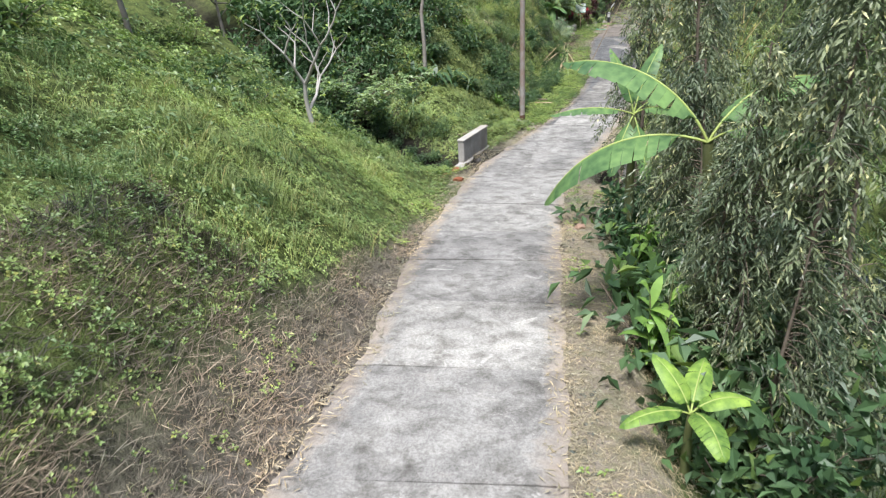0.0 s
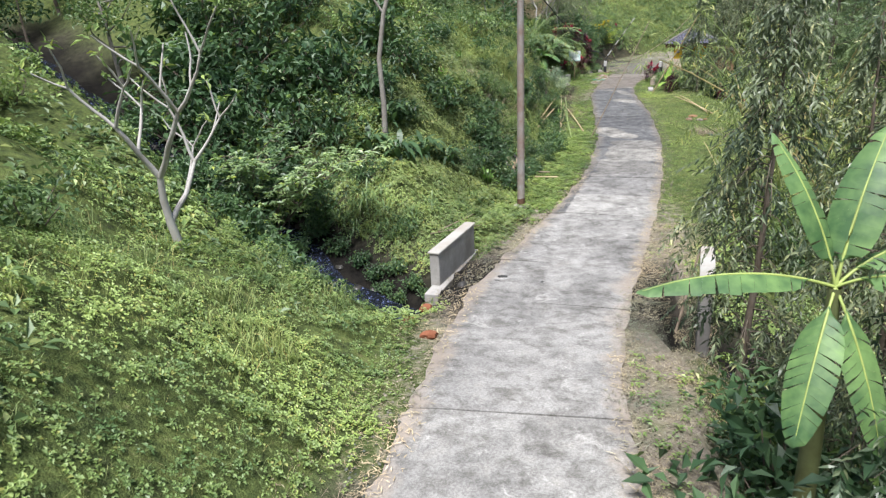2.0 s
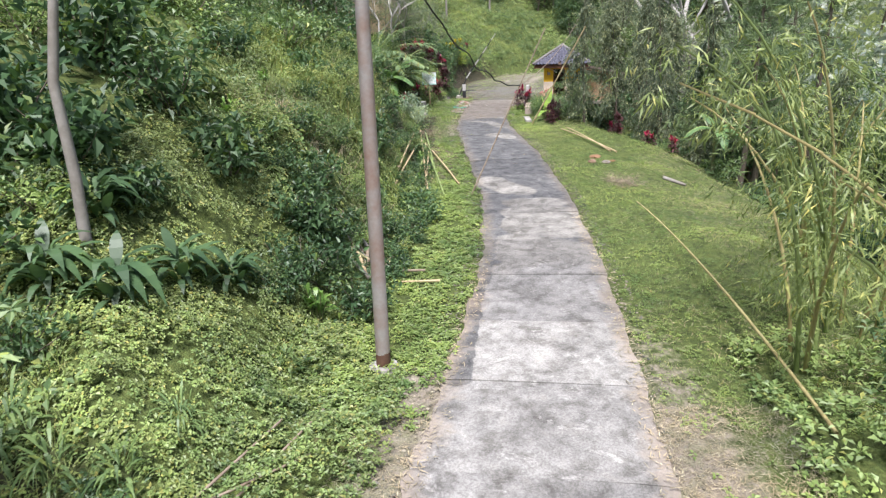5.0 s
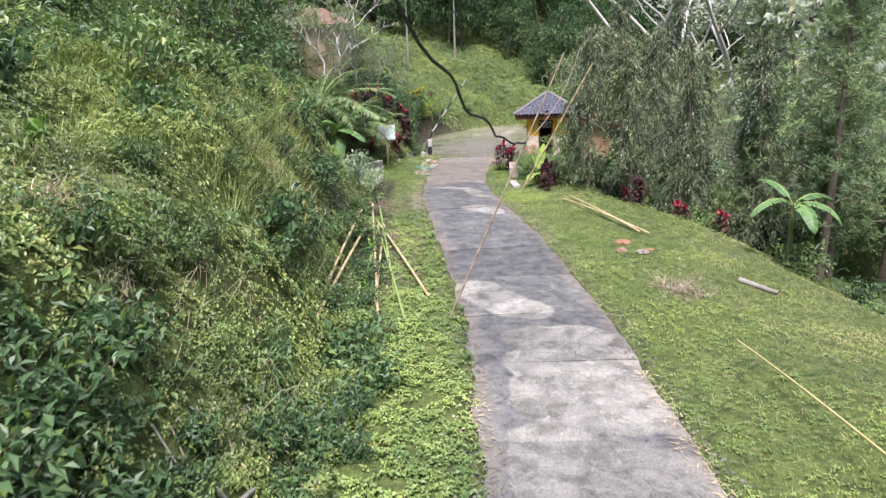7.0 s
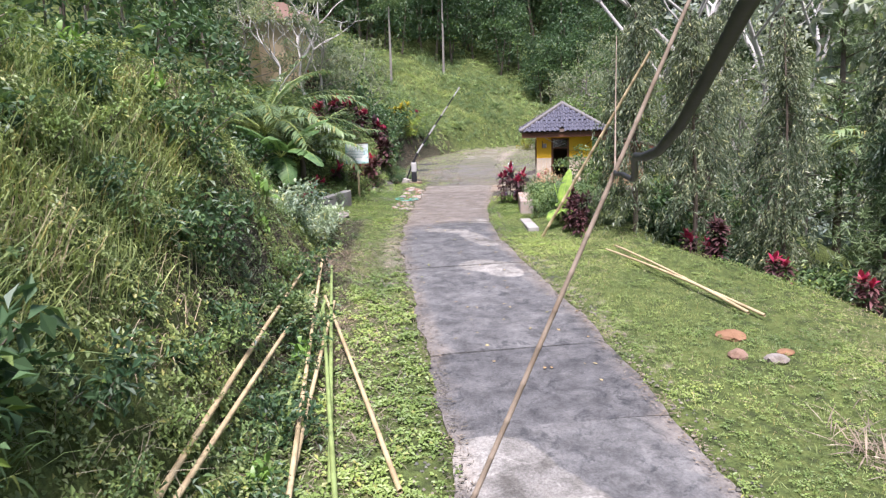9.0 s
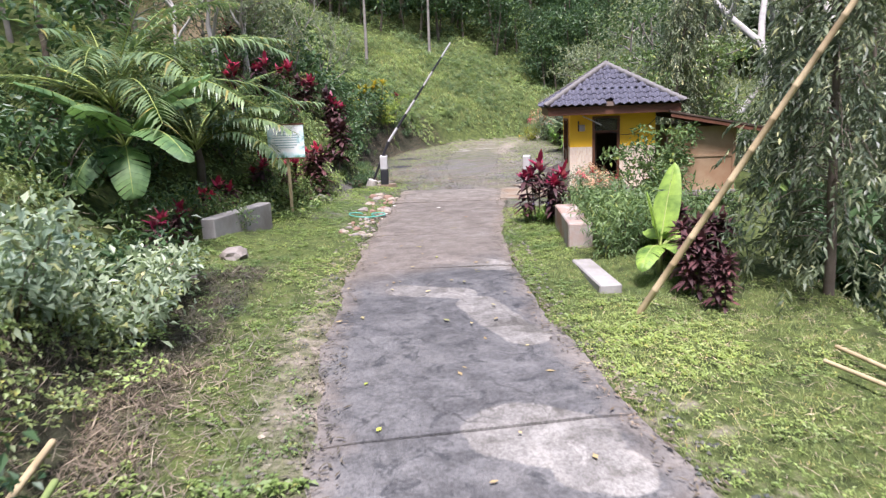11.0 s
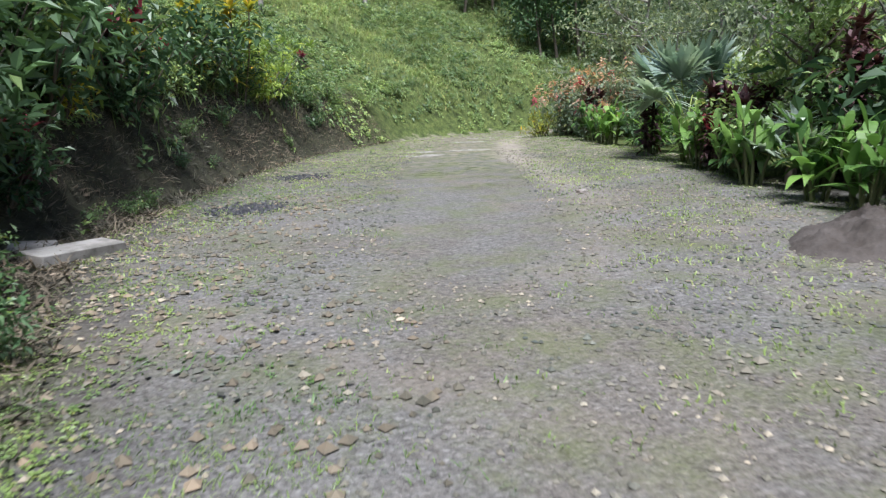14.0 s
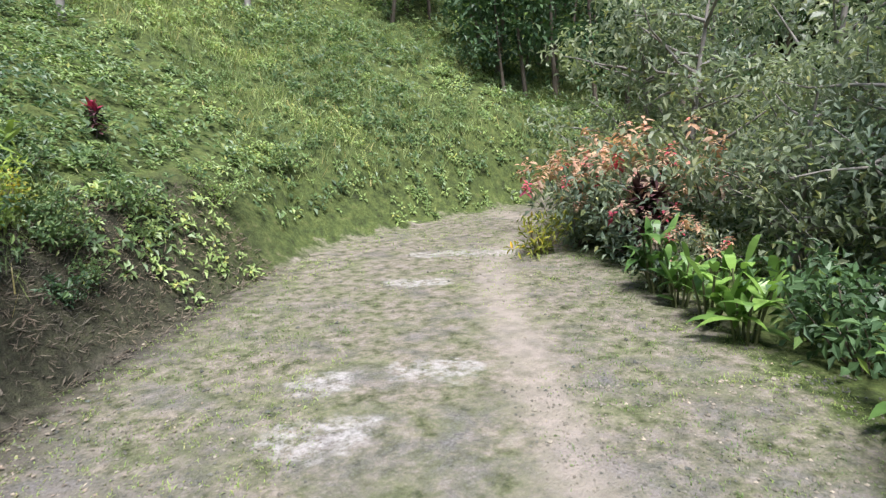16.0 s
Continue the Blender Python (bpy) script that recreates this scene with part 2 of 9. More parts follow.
# ---- plan: the road's line and the lie of the land ----
# stations along the way: left edge x, y, right edge x, y, level
WAY = np.array([
    (-4.2, -14.0, -0.9, -14.6, 3.9), (-2.1, 5.7, 1.2, 5.5, 1.92), (-1.35, 9.0, 1.8, 9.0, 1.6),
    (-1.0, 12.0, 2.3, 12.0, 1.36), (-0.45, 15.7, 2.95, 15.6, 0.92), (0.5, 20.1, 3.9, 19.9, 0.55),
    (1.6, 24.2, 5.3, 23.6, 0.24), (3.1, 27.4, 6.5, 26.3, 0.1), (5.2, 31.6, 8.5, 30.9, 0.02),
    (7.4, 36.2, 10.6, 36.2, 0.06), (9.6, 42.6, 12.65, 42.2, 0.2), (10.2, 45.0, 13.25, 44.6, 0.33),
    (11.1, 48.8, 14.2, 48.4, 0.57), (11.8, 52.0, 14.75, 51.9, 0.82), (12.6, 55.2, 15.25, 54.3, 0.92),
    (13.3, 57.2, 15.95, 56.7, 1.0), (14.3, 60.0, 17.2, 59.9, 1.0), (15.5, 62.9, 18.75, 63.0, 1.0),
    (16.85, 66.1, 20.2, 66.0, 1.0), (17.75, 68.2, 21.2, 68.2, 1.0), (17.3, 72.5, 26.0, 71.6, 0.98),
    (20.2, 79.4, 29.8, 78.9, 1.0), (23.0, 84.6, 32.0, 83.4, 1.0), (26.2, 88.6, 33.2, 86.2, 1.0), (29.6, 92.0, 33.7, 88.3, 1.0),
    (33.2, 93.6, 34.9, 90.1, 1.0), (37.5, 94.5, 37.8, 91.2, 1.0), (45.0, 95.2, 45.0, 91.9, 1.05), (57.0, 95.6, 57.0, 92.3, 1.2)])
MID = (WAY[:, 0:2] + WAY[:, 2:4]) / 2
HEAD = np.gradient(MID, axis=0)
HEAD /= np.linalg.norm(HEAD, axis=1, keepdims=True)
ACROSS = np.stack([HEAD[:, 1], -HEAD[:, 0]], 1)
HALF = ((WAY[:, 2:4] - WAY[:, 0:2]) * ACROSS).sum(1) / 2
LEN = np.r_[0, np.cumsum(np.linalg.norm(np.diff(MID, axis=0), axis=1))]


def along(x, y):
    """Nearest point of the way: arc length, signed offset (right positive)."""
    x, y = np.asarray(x, float).ravel(), np.asarray(y, float).ravel()
    best = np.full(len(x), 1e9)
    s, u = np.zeros(len(x)), np.zeros(len(x))
    for i in range(len(MID) - 1):
        a, b = MID[i], MID[i + 1]
        d = b - a
        n2 = d @ d
        t = np.clip(((x - a[0]) * d[0] + (y - a[1]) * d[1]) / n2, 0, 1)
        px, py = x - a[0] - t * d[0], y - a[1] - t * d[1]
        q = np.hypot(px, py)
        side = np.sign(d[1] * px - d[0] * py)
        m = q < best
        best[m], s[m], u[m] = q[m], (LEN[i] + t * np.sqrt(n2))[m], (side * q)[m]
    return s, u


def by_y(s, ys, vs):
    """A value given at places along the way, named by the y of its middle."""
    return np.interp(s, np.interp(ys, MID[:, 1], LEN), vs)


S_END = float(np.interp(67.15, MID[:, 1], LEN))

STREAM = np.array([(20, 16.5, -4.5), (11, 21, -2.6), (5, 24, -1.5), (0.4, 25.4, -1.15), (-1.7, 27.0, -0.62),
                   (-3.2, 29.2, 0.05), (-4.8, 31.0, 0.65), (-7.1, 33.3, 1.4), (-11, 37.2, 2.9), (-18, 44, 6.0)])


def stream_near(x, y):
    best, z = np.full(len(x), 1e9), np.zeros(len(x))
    side = np.zeros(len(x))
    for a, b in zip(STREAM[:-1], STREAM[1:]):
        d = b[:2] - a[:2]
        t = np.clip(((x - a[0]) * d[0] + (y - a[1]) * d[1]) / (d @ d), 0, 1)
        px, py = x - a[0] - t * d[0], y - a[1] - t * d[1]
        q = np.hypot(px, py)
        m = q < best
        best[m], z[m] = q[m], (a[2] + t * (b[2] - a[2]))[m]
        side[m] = np.sign(d[1] * px - d[0] * py)[m]
    return best, z, side


def wave(x, y, k, seed):
    """Cheap smooth unevenness, about -1 to 1."""
    r = np.random.RandomState(seed)
    out = 0
    for i in range(6):
        a, p, f = r.uniform(0, 6.28), r.uniform(0, 6.28), k * r.uniform(0.5, 1.8)
        out = out + np.sin((x * np.cos(a) + y * np.sin(a)) * f + p)
    return out / 3.2


def height(x, y):
    x, y = np.asarray(x, float), np.asarray(y, float)
    shape = x.shape
    x, y = x.ravel(), y.ravel()
    s, u = along(x, y)
    half, base = np.interp(s, LEN, HALF), np.interp(s, LEN, WAY[:, 4])
    d = np.abs(u) - half
    # left: a verge, a steep cut, then the hillside
    f = by_y(s, [5, 16, 20, 28, 31, 38, 48, 52, 56, 62, 66, 70, 80, 92, 98], [0.25, 0.5, 1.0, 2.2, 2.6, 2.5, 2.5, 2.0, 2.6, 5.0, 1.7, 1.15, 0.3, 0.3, 0.3])
    k1 = by_y(s, [5, 14, 18, 22, 28, 32, 38, 42, 50, 54, 58, 66, 72, 84, 94], [0.95, 0.95, 0.6, 0.42, 0.7, 1.2, 1.8, 2.1, 2.1, 1.4, 0.75, 1.1, 2.4, 1.5, 0.95])
    h1 = by_y(s, [5, 14, 22, 32, 40, 50, 56, 66, 74, 84, 96], [2.6, 2.6, 3.0, 3.2, 4.0, 4.2, 2.2, 2.4, 2.0, 1.6, 3.0])
    k2 = by_y(s, [5, 22, 32, 42, 56, 66, 80, 96], [0.45, 0.5, 0.5, 0.55, 0.5, 0.5, 0.5, 0.55])
    q = np.maximum(d - f, 0)
    left = np.minimum(k1 * q, h1 + k2 * np.maximum(q - h1 / k1, 0))
    left = np.minimum(left, 14 + 0.3 * np.maximum(q - 16, 0))
    left = np.minimum(left, 34)
    # right: a level verge, a fall into the valley, then the far side
    fr = by_y(s, [5, 18, 22, 28, 31, 40, 50, 54, 58, 63, 68, 74, 84, 94], [0.9, 0.9, 1.5, 2.0, 4.5, 6.0, 6.0, 3.6, 4.5, 9.0, 10.0, 4.0, 3.0, 3.0])
    kr = by_y(s, [5, 20, 28, 34, 56, 66, 80], [0.9, 0.9, 0.7, 0.35, 0.5, 0.6, 0.6])
    q = np.maximum(d - fr, 0)
    right = -0.045 * np.clip(d, 0, 8) * (y > 29) * (y < 56) - np.minimum(kr * q, 3.5 + 0.1 * q) + 0.62 * np.maximum(q - 26, 0)
    right = np.minimum(right, 42)
    side = np.where(u < 0, left, right)
    rough = wave(x, y, 1.3, 3) * 0.07 + wave(x, y, 0.35, 4) * 0.25 + wave(x, y, 2.1, 6) * 0.1 * (u < 0) + wave(x, y, 0.85, 8) * 0.22 * (u < 0) * np.clip((d - 2.5) / 3, 0, 1)
    z = base + np.where(d > 0, side, 0) + rough * np.clip((d - 0.4) / 2.5, 0, 1)
    # the stream's gully
    g, gz, gs = stream_near(x, y)
    far = np.where(gs > 0, 0.58, 0.75)
    gully = gz + np.maximum(g - 0.6, 0) * far + np.where(gs < 0, 0.9, 0.1) * np.maximum(g - 2.6, 0)
    z = np.where((d > 0.75) & (y < 60), np.minimum(z, gully), z)
    # bed of the road
    z = z + (u < 0) * 0.13 * np.clip(d / 0.5, 0, 1) * np.exp(-((y - 68.4) / 2.0) ** 2)
    bed = np.clip(-d / 0.12, 0, 1) * (s < S_END + 0.1) * 0.12
    return (z - bed).reshape(shape)


def normals(x, y):
    e = 0.15
    gx, gy = (height(x + e, y) - height(x - e, y)) / (2 * e), (height(x, y + e) - height(x, y - e)) / (2 * e)
    v = np.stack([-gx, -gy, np.ones_like(gx)], -1)
    return v / np.linalg.norm(v, axis=-1, keepdims=True)


# ---- mesh helpers ----
def geo_mesh(name, pieces, materials, smooth=False):
    """One mesh from pieces (verts, faces, material index)."""
    vs, loops, starts, mats, base, at = [], [], [], [], 0, 0
    for piece in pieces:
        v, f = np.asarray(piece[0], float), np.asarray(piece[1], int)
        vs.append(v)
        loops.append((f + base).ravel())
        starts.append(at + np.arange(len(f)) * f.shape[1])
        mats.append(np.full(len(f), piece[2] if len(piece) > 2 else 0))
        base, at = base + len(v), at + f.size
    vs, loops, starts, mats = np.concatenate(vs), np.concatenate(loops), np.concatenate(starts), np.concatenate(mats)
    me = bpy.data.meshes.new(name)
    me.vertices.add(len(vs))
    me.vertices.foreach_set("co", vs.ravel())
    me.loops.add(len(loops))
    me.loops.foreach_set("vertex_index", loops.astype(np.int32))
    me.polygons.add(len(starts))
    me.polygons.foreach_set("loop_start", starts.astype(np.int32))
    me.polygons.foreach_set("material_index", mats.astype(np.int32))
    me.polygons.foreach_set("use_smooth", np.full(len(starts), smooth))
    for m in materials:
        me.materials.append(m)
    me.update(calc_edges=True)
    return me


def thing(name, label, category, group="", at=None):
    ob = new(name)
    ob.empty_display_size = 0.1
    if at is not None:
        ob.matrix_basis = at
    return tagged(ob, label, category, group)


def part(name, me, parent, label=""):
    ob = new(name, me)
    ob.parent = parent
    return tagged(ob, label)


def bpart(name, bm, material, parent, label="", bevel=0.0, at=None):
    """A bmesh linked as one part."""
    if bevel:
        bmesh.ops.bevel(bm, geom=bm.edges[:], offset=bevel, segments=1, affect="EDGES")
    me = bpy.data.meshes.new(name)
    bm.to_mesh(me)
    bm.free()
    me.materials.append(material)
    ob = new(name, me)
    ob.parent = parent
    if at is not None:
        ob.matrix_basis = at
    return tagged(ob, label)


def box(x0, x1, y0, y1, z0, z1):
    bm = bmesh.new()
    bmesh.ops.create_cube(bm, size=1.0, matrix=Matrix.LocRotScale(((x0 + x1) / 2, (y0 + y1) / 2, (z0 + z1) / 2), None, (x1 - x0, y1 - y0, z1 - z0)))
    return bm


def tube(path, radii, sides=6, cap=True):
    path, radii = np.asarray(path, float), np.broadcast_to(np.asarray(radii, float), len(path))
    t = np.gradient(path, axis=0)
    t /= np.linalg.norm(t, axis=1, keepdims=True) + 1e-9
    ref = np.where(np.abs(t[:, 2:3]) > 0.9, [[1.0, 0, 0]], [[0, 0, 1.0]])
    a = np.cross(t, ref)
    a /= np.linalg.norm(a, axis=1, keepdims=True) + 1e-9
    b = np.cross(t, a)
    ang = np.arange(sides) * 2 * np.pi / sides
    v = path[:, None] + radii[:, None, None] * (np.cos(ang)[None, :, None] * a[:, None] + np.sin(ang)[None, :, None] * b[:, None])
    n = len(path)
    i, j = np.meshgrid(np.arange(n - 1), np.arange(sides), indexing="ij")
    i, j = i.ravel(), j.ravel()
    k = (j + 1) % sides
    f = np.stack([i * sides + j, i * sides + k, (i + 1) * sides + k, (i + 1) * sides + j], 1)
    return v.reshape(-1, 3), f


def unit(v):
    return v / (np.linalg.norm(v, axis=-1, keepdims=True) + 1e-9)


def leaves(p, d, n, length, width, fold=0.25, curl=0.15):
    """Folded leaves: places, directions, normals."""
    d, n = unit(d), unit(n)
    s = unit(np.cross(d, n))
    n = np.cross(s, d)
    L, W = np.asarray(length)[:, None], np.asarray(width)[:, None]
    v = np.stack([p, p + d * L * 0.45 - s * W / 2 + n * fold * W, p + d * L - n * curl * L, p + d * L * 0.45 + s * W / 2 + n * fold * W], 1)
    f = np.arange(len(p) * 4).reshape(-1, 4)
    return v.reshape(-1, 3), f


def blades(p, d, length, width, bend, rs):
    """Grass: a stem quad and a bent tip."""
    d = unit(d)
    a = rs.uniform(0, 6.283, len(p))
    s = np.stack([np.cos(a), np.sin(a), 0 * a], 1)
    o = np.stack([-np.sin(a), np.cos(a), 0 * a], 1)
    L, W, B = np.asarray(length)[:, None], np.asarray(width)[:, None], np.asarray(bend)[:, None]
    mid = p + d * L * 0.55 + o * B * L * 0.18
    tip = p + d * L * (1 - 0.45 * B) + o * B * L * 0.7
    v = np.stack([p - s * W / 2, p + s * W / 2, mid + s * W * 0.4, mid - s * W * 0.4, tip], 1).reshape(-1, 3)
    i = np.arange(len(p))[:, None] * 5
    return [(v, i + np.array([[0, 1, 2, 3]])), (np.zeros((0, 3)), i + np.array([[3, 2, 4]]) - len(v))]


def sphere_dirs(n, rs):
    v = rs.normal(size=(n, 3))
    return unit(v)


# ---- ground: one sheet out to the horizon ----
def axis(lo, hi, step, reach, grow=1.22):
    mid = list(np.arange(lo, hi, step))
    out, x, g = [], lo, step
    while x > -reach:
        g *= grow
        x -= g
        out.append(x)
    end, x, g = [], hi, step
    while x < reach:
        end.append(x)
        g *= grow
        x += g
    return np.array(out[::-1] + mid + end)


def soil():
    m, n, l, b = mat("soil", 0.95, 0.15)
    p = place_of(n)
    a = n.new("ShaderNodeAttribute")
    a.attribute_name = "gravel"
    st = n.new("ShaderNodeAttribute")
    st.attribute_name = "straw"
    tk = n.new("ShaderNodeAttribute")
    tk.attribute_name = "track"
    ct = n.new("ShaderNodeAttribute")
    ct.attribute_name = "cut"
    mid = nz(n, l, 4.0, 5, 0.65, p)
    fine = nz(n, l, 38.0, 4, 0.75, p)
    earth = ramp(n, l, mid, [(0.3, (0.05, 0.062, 0.028)), (0.46, (0.095, 0.13, 0.042)), (0.6, (0.14, 0.18, 0.055)), (0.74, (0.19, 0.185, 0.09))])
    crumb = ramp(n, l, nz(n, l, 15.0, 8, 0.75, p), [(0.42, (0, 0, 0)), (0.58, (1, 1, 1))])
    earth = mix(n, l, calc(n, l, "MULTIPLY", crumb, 0.7), earth, mix(n, l, 1.0, earth, (0.5, 0.45, 0.42), "MULTIPLY"))
    dry = ramp(n, l, mid, [(0.3, (0.2, 0.165, 0.125)), (0.6, (0.33, 0.285, 0.23)), (0.8, (0.42, 0.375, 0.32))])
    vor = n.new("ShaderNodeTexVoronoi")
    vor.inputs["Scale"].default_value = 31.0
    vor.inputs["Randomness"].default_value = 1.0
    l.new(p, vor.inputs["Vector"])
    sep = n.new("ShaderNodeSeparateColor")
    l.new(vor.outputs["Color"], sep.inputs[0])
    stones = ramp(n, l, sep.outputs[0], [(0.0, (0.14, 0.133, 0.127)), (0.5, (0.205, 0.197, 0.19)), (0.85, (0.25, 0.242, 0.232)), (1.0, (0.36, 0.35, 0.335))])
    gaps = ramp(n, l, vor.outputs["Distance"], [(0.25, (1.06, 1.06, 1.06)), (0.8, (0.66, 0.64, 0.61))])
    stones = mix(n, l, 1.0, stones, gaps, "MULTIPLY")
    grind = ramp(n, l, nz(n, l, 24.0, 7, 0.8, p, 0.3), [(0.38, (0.06, 0.056, 0.052)), (0.48, (0.158, 0.15, 0.141)), (0.56, (0.205, 0.197, 0.187)), (0.66, (0.35, 0.335, 0.32))])
    stones = mix(n, l, ramp(n, l, nz(n, l, 7.0, 7, 0.75, p), [(0.42, (0.3, 0.3, 0.3)), (0.58, (0.95, 0.95, 0.95))]), stones, grind)
    loam = ramp(n, l, nz(n, l, 0.55, 6, 0.7, p, 0.3), [(0.44, (0, 0, 0)), (0.6, (1, 1, 1))])
    stones = mix(n, l, calc(n, l, "MULTIPLY", loam, 0.7), stones, mix(n, l, 1.0, grind, (0.95, 0.87, 0.79), "MULTIPLY"))
    dust = ramp(n, l, nz(n, l, 0.7, 5, 0.62, p, 0.4), [(0.52, (0, 0, 0)), (0.64, (1, 1, 1))])
    stones = mix(n, l, calc(n, l, "MULTIPLY", dust, 0.4), stones, (0.25, 0.215, 0.175))
    moss = ramp(n, l, nz(n, l, 1.1, 9, 0.78, p), [(0.47, (0, 0, 0)), (0.62, (1, 1, 1))])
    stones = mix(n, l, calc(n, l, "MULTIPLY", moss, calc(n, l, "MULTIPLY", fine, 0.95), True), stones, (0.14, 0.165, 0.06))
    edge = calc(n, l, "ADD", a.outputs["Fac"], calc(n, l, "MULTIPLY", calc(n, l, "SUBTRACT", nz(n, l, 1.2, 8, 0.68, p, 0.4), 0.5), 1.6))
    edge = ramp(n, l, edge, [(0.3, (0, 0, 0)), (0.7, (1, 1, 1))])
    dedge = calc(n, l, "ADD", st.outputs["Fac"], calc(n, l, "MULTIPLY", calc(n, l, "SUBTRACT", mid, 0.5), 1.0))
    dedge = ramp(n, l, dedge, [(0.38, (0, 0, 0)), (0.65, (1, 1, 1))])
    dry = mix(n, l, calc(n, l, "MULTIPLY", ramp(n, l, crumb, [(0.3, (0, 0, 0)), (0.7, (1, 1, 1))]), 0.45), dry, (0.15, 0.135, 0.115))
    dry = mix(n, l, calc(n, l, "MULTIPLY", moss, 0.5), dry, (0.17, 0.2, 0.08))
    c = mix(n, l, dedge, earth, dry)
    c = mix(n, l, edge, c, stones)
    c = mix(n, l, calc(n, l, "MULTIPLY", ct.outputs["Fac"], 0.85), c, ramp(n, l, mid, [(0.3, (0.02, 0.016, 0.014)), (0.5, (0.045, 0.038, 0.033)), (0.65, (0.06, 0.054, 0.04)), (0.8, (0.1, 0.085, 0.075))]))
    bz = n.new("ShaderNodeAttribute")
    bz.attribute_name = "brush"
    c = mix(n, l, calc(n, l, "MULTIPLY", bz.outputs["Fac"], 0.85), c, ramp(n, l, mid, [(0.3, (0.05, 0.042, 0.036)), (0.5, (0.11, 0.095, 0.082)), (0.7, (0.2, 0.175, 0.15))]))
    # mud by the stream, near black to include the shade of the overhanging shrubs
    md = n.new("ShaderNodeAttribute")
    md.attribute_name = "shaded_mud"
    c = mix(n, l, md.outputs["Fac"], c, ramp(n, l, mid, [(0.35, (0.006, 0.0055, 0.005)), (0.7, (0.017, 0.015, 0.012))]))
    worn = calc(n, l, "MULTIPLY", tk.outputs["Fac"], calc(n, l, "ADD", 0.2, mid), True)
    c = mix(n, l, calc(n, l, "MULTIPLY", worn, 0.9), c, mix(n, l, fine, (0.33, 0.275, 0.23), (0.48, 0.42, 0.36)))
    chalk = streaks(n, l, p, ((25.8, 83.6, 26.3, 83.5, 0.5), (26.5, 84.7, 26.9, 84.9, 0.4), (31.2, 90.3, 32.8, 89.4, 0.4), (29.6, 88.4, 30.3, 88.0, 0.35), (27.7, 84.5, 28.3, 84.3, 0.4)), 1.3, 0.7)
    c = mix(n, l, calc(n, l, "MULTIPLY", calc(n, l, "MULTIPLY", chalk, 0.8), ramp(n, l, nz(n, l, 6.0, 8, 0.75, p), [(0.42, (0, 0, 0)), (0.6, (1, 1, 1))])), c, (0.5, 0.475, 0.45))
    c = mix(n, l, calc(n, l, "MULTIPLY", fine, 0.5), c, mix(n, l, 1.0, c, (0.4, 0.4, 0.38), "MULTIPLY"))
    l.new(c, b.inputs["Base Color"])
    bump(n, l, b, calc(n, l, "ADD", fine, calc(n, l, "MULTIPLY", vor.outputs["Distance"], -0.7)), 0.7, 0.03)
    return m


M_SOIL = soil()
gx, gy = axis(-9, 40, 0.4, 2500), axis(2, 100, 0.4, 2500)
GX, GY = np.meshgrid(gx, gy)
GZ = height(GX, GY)
nx, ny = len(gx), len(gy)
ii, jj = np.meshgrid(np.arange(ny - 1), np.arange(nx - 1), indexing="ij")
ii, jj = ii.ravel(), jj.ravel()
quads = np.stack([ii * nx + jj, ii * nx + jj + 1, (ii + 1) * nx + jj + 1, (ii + 1) * nx + jj], 1)
me = geo_mesh("ground", [(np.stack([GX, GY, GZ], -1).reshape(-1, 3), quads)], [M_SOIL], True)
s_all, u_all = along(GX, GY)
d_all = np.abs(u_all) - np.interp(s_all, LEN, HALF)
grav = np.where(s_all > S_END, np.clip(0.75 - d_all / 0.8, 0, 1), 0)
gap_r = (u_all > 0) & (GY.ravel() > 65.5) & (d_all < 3.0)
side_g = by_y(s_all, [60.5, 62.5, 68], [0, 0.5, 0.6])
grav = np.maximum(grav, np.where((GY.ravel() < 69) & (d_all < 2.2), side_g, 0))
grav = np.maximum(grav, np.where(gap_r & (GY.ravel() < 74), 0.8, 0))
far_fade = by_y(s_all, [68, 75, 80, 86, 92], [1, 0.85, 0.5, 0.33, 0.3])
grav = grav * far_fade
straw = np.where(u_all > 0, by_y(s_all, [5, 26, 30, 36, 44, 48, 53, 57, 80, 86], [1, 1, 0.6, 0.15, 0.2, 0.4, 0.4, 0.15, 0.1, 0.5]) * np.clip(1.6 - d_all / 1.1, 0, 1),
                 by_y(s_all, [5, 13, 19, 24, 30, 34, 46, 54, 60, 80, 84, 90], [0.6, 0.6, 0.35, 0.9, 0.7, 0.1, 0.1, 0.6, 0.2, 0.2, 0.3, 0.3]) * np.clip(1.4 - d_all / 0.9, 0, 1))
straw = np.where((s_all > S_END) & (d_all < 0.2), by_y(s_all, [68, 76, 82, 90], [0.15, 0.36, 0.55, 0.6]), straw)
# worn wheel track and bare earth of the cut bank
tx_, ty_ = np.interp(GY.ravel(), [68, 74, 78.5, 81, 84, 87, 88.8, 92], [20.4, 24.6, 26.6, 27.5, 29.2, 30.9, 32.2, 36.0]), GY.ravel()
track = np.clip(1.2 - np.abs(GX.ravel() - tx_) / 0.55, 0, 1) * ((ty_ > 70) & (ty_ < 96)) * np.clip(0.3 - d_all / 0.5, 0, 1) * np.interp(ty_, [72, 80], [0.15, 1.0])
cut = by_y(s_all, [64, 68, 71, 80, 87, 90], [0, 0.5, 1, 1, 0.9, 0]) * (u_all < 0) * np.clip((d_all + 0.7) / 0.8, 0, 1) * (d_all < 2.2)
cut = np.maximum(cut, by_y(s_all, [44, 48, 55, 58], [0, 0.9, 0.9, 0]) * (u_all < 0) * np.clip((d_all - 1.2) / 0.6, 0, 1) * (d_all < 3.5))
cut = np.maximum(cut, np.clip(2.9 - stream_near(GX.ravel(), GY.ravel())[0], 0, 1))
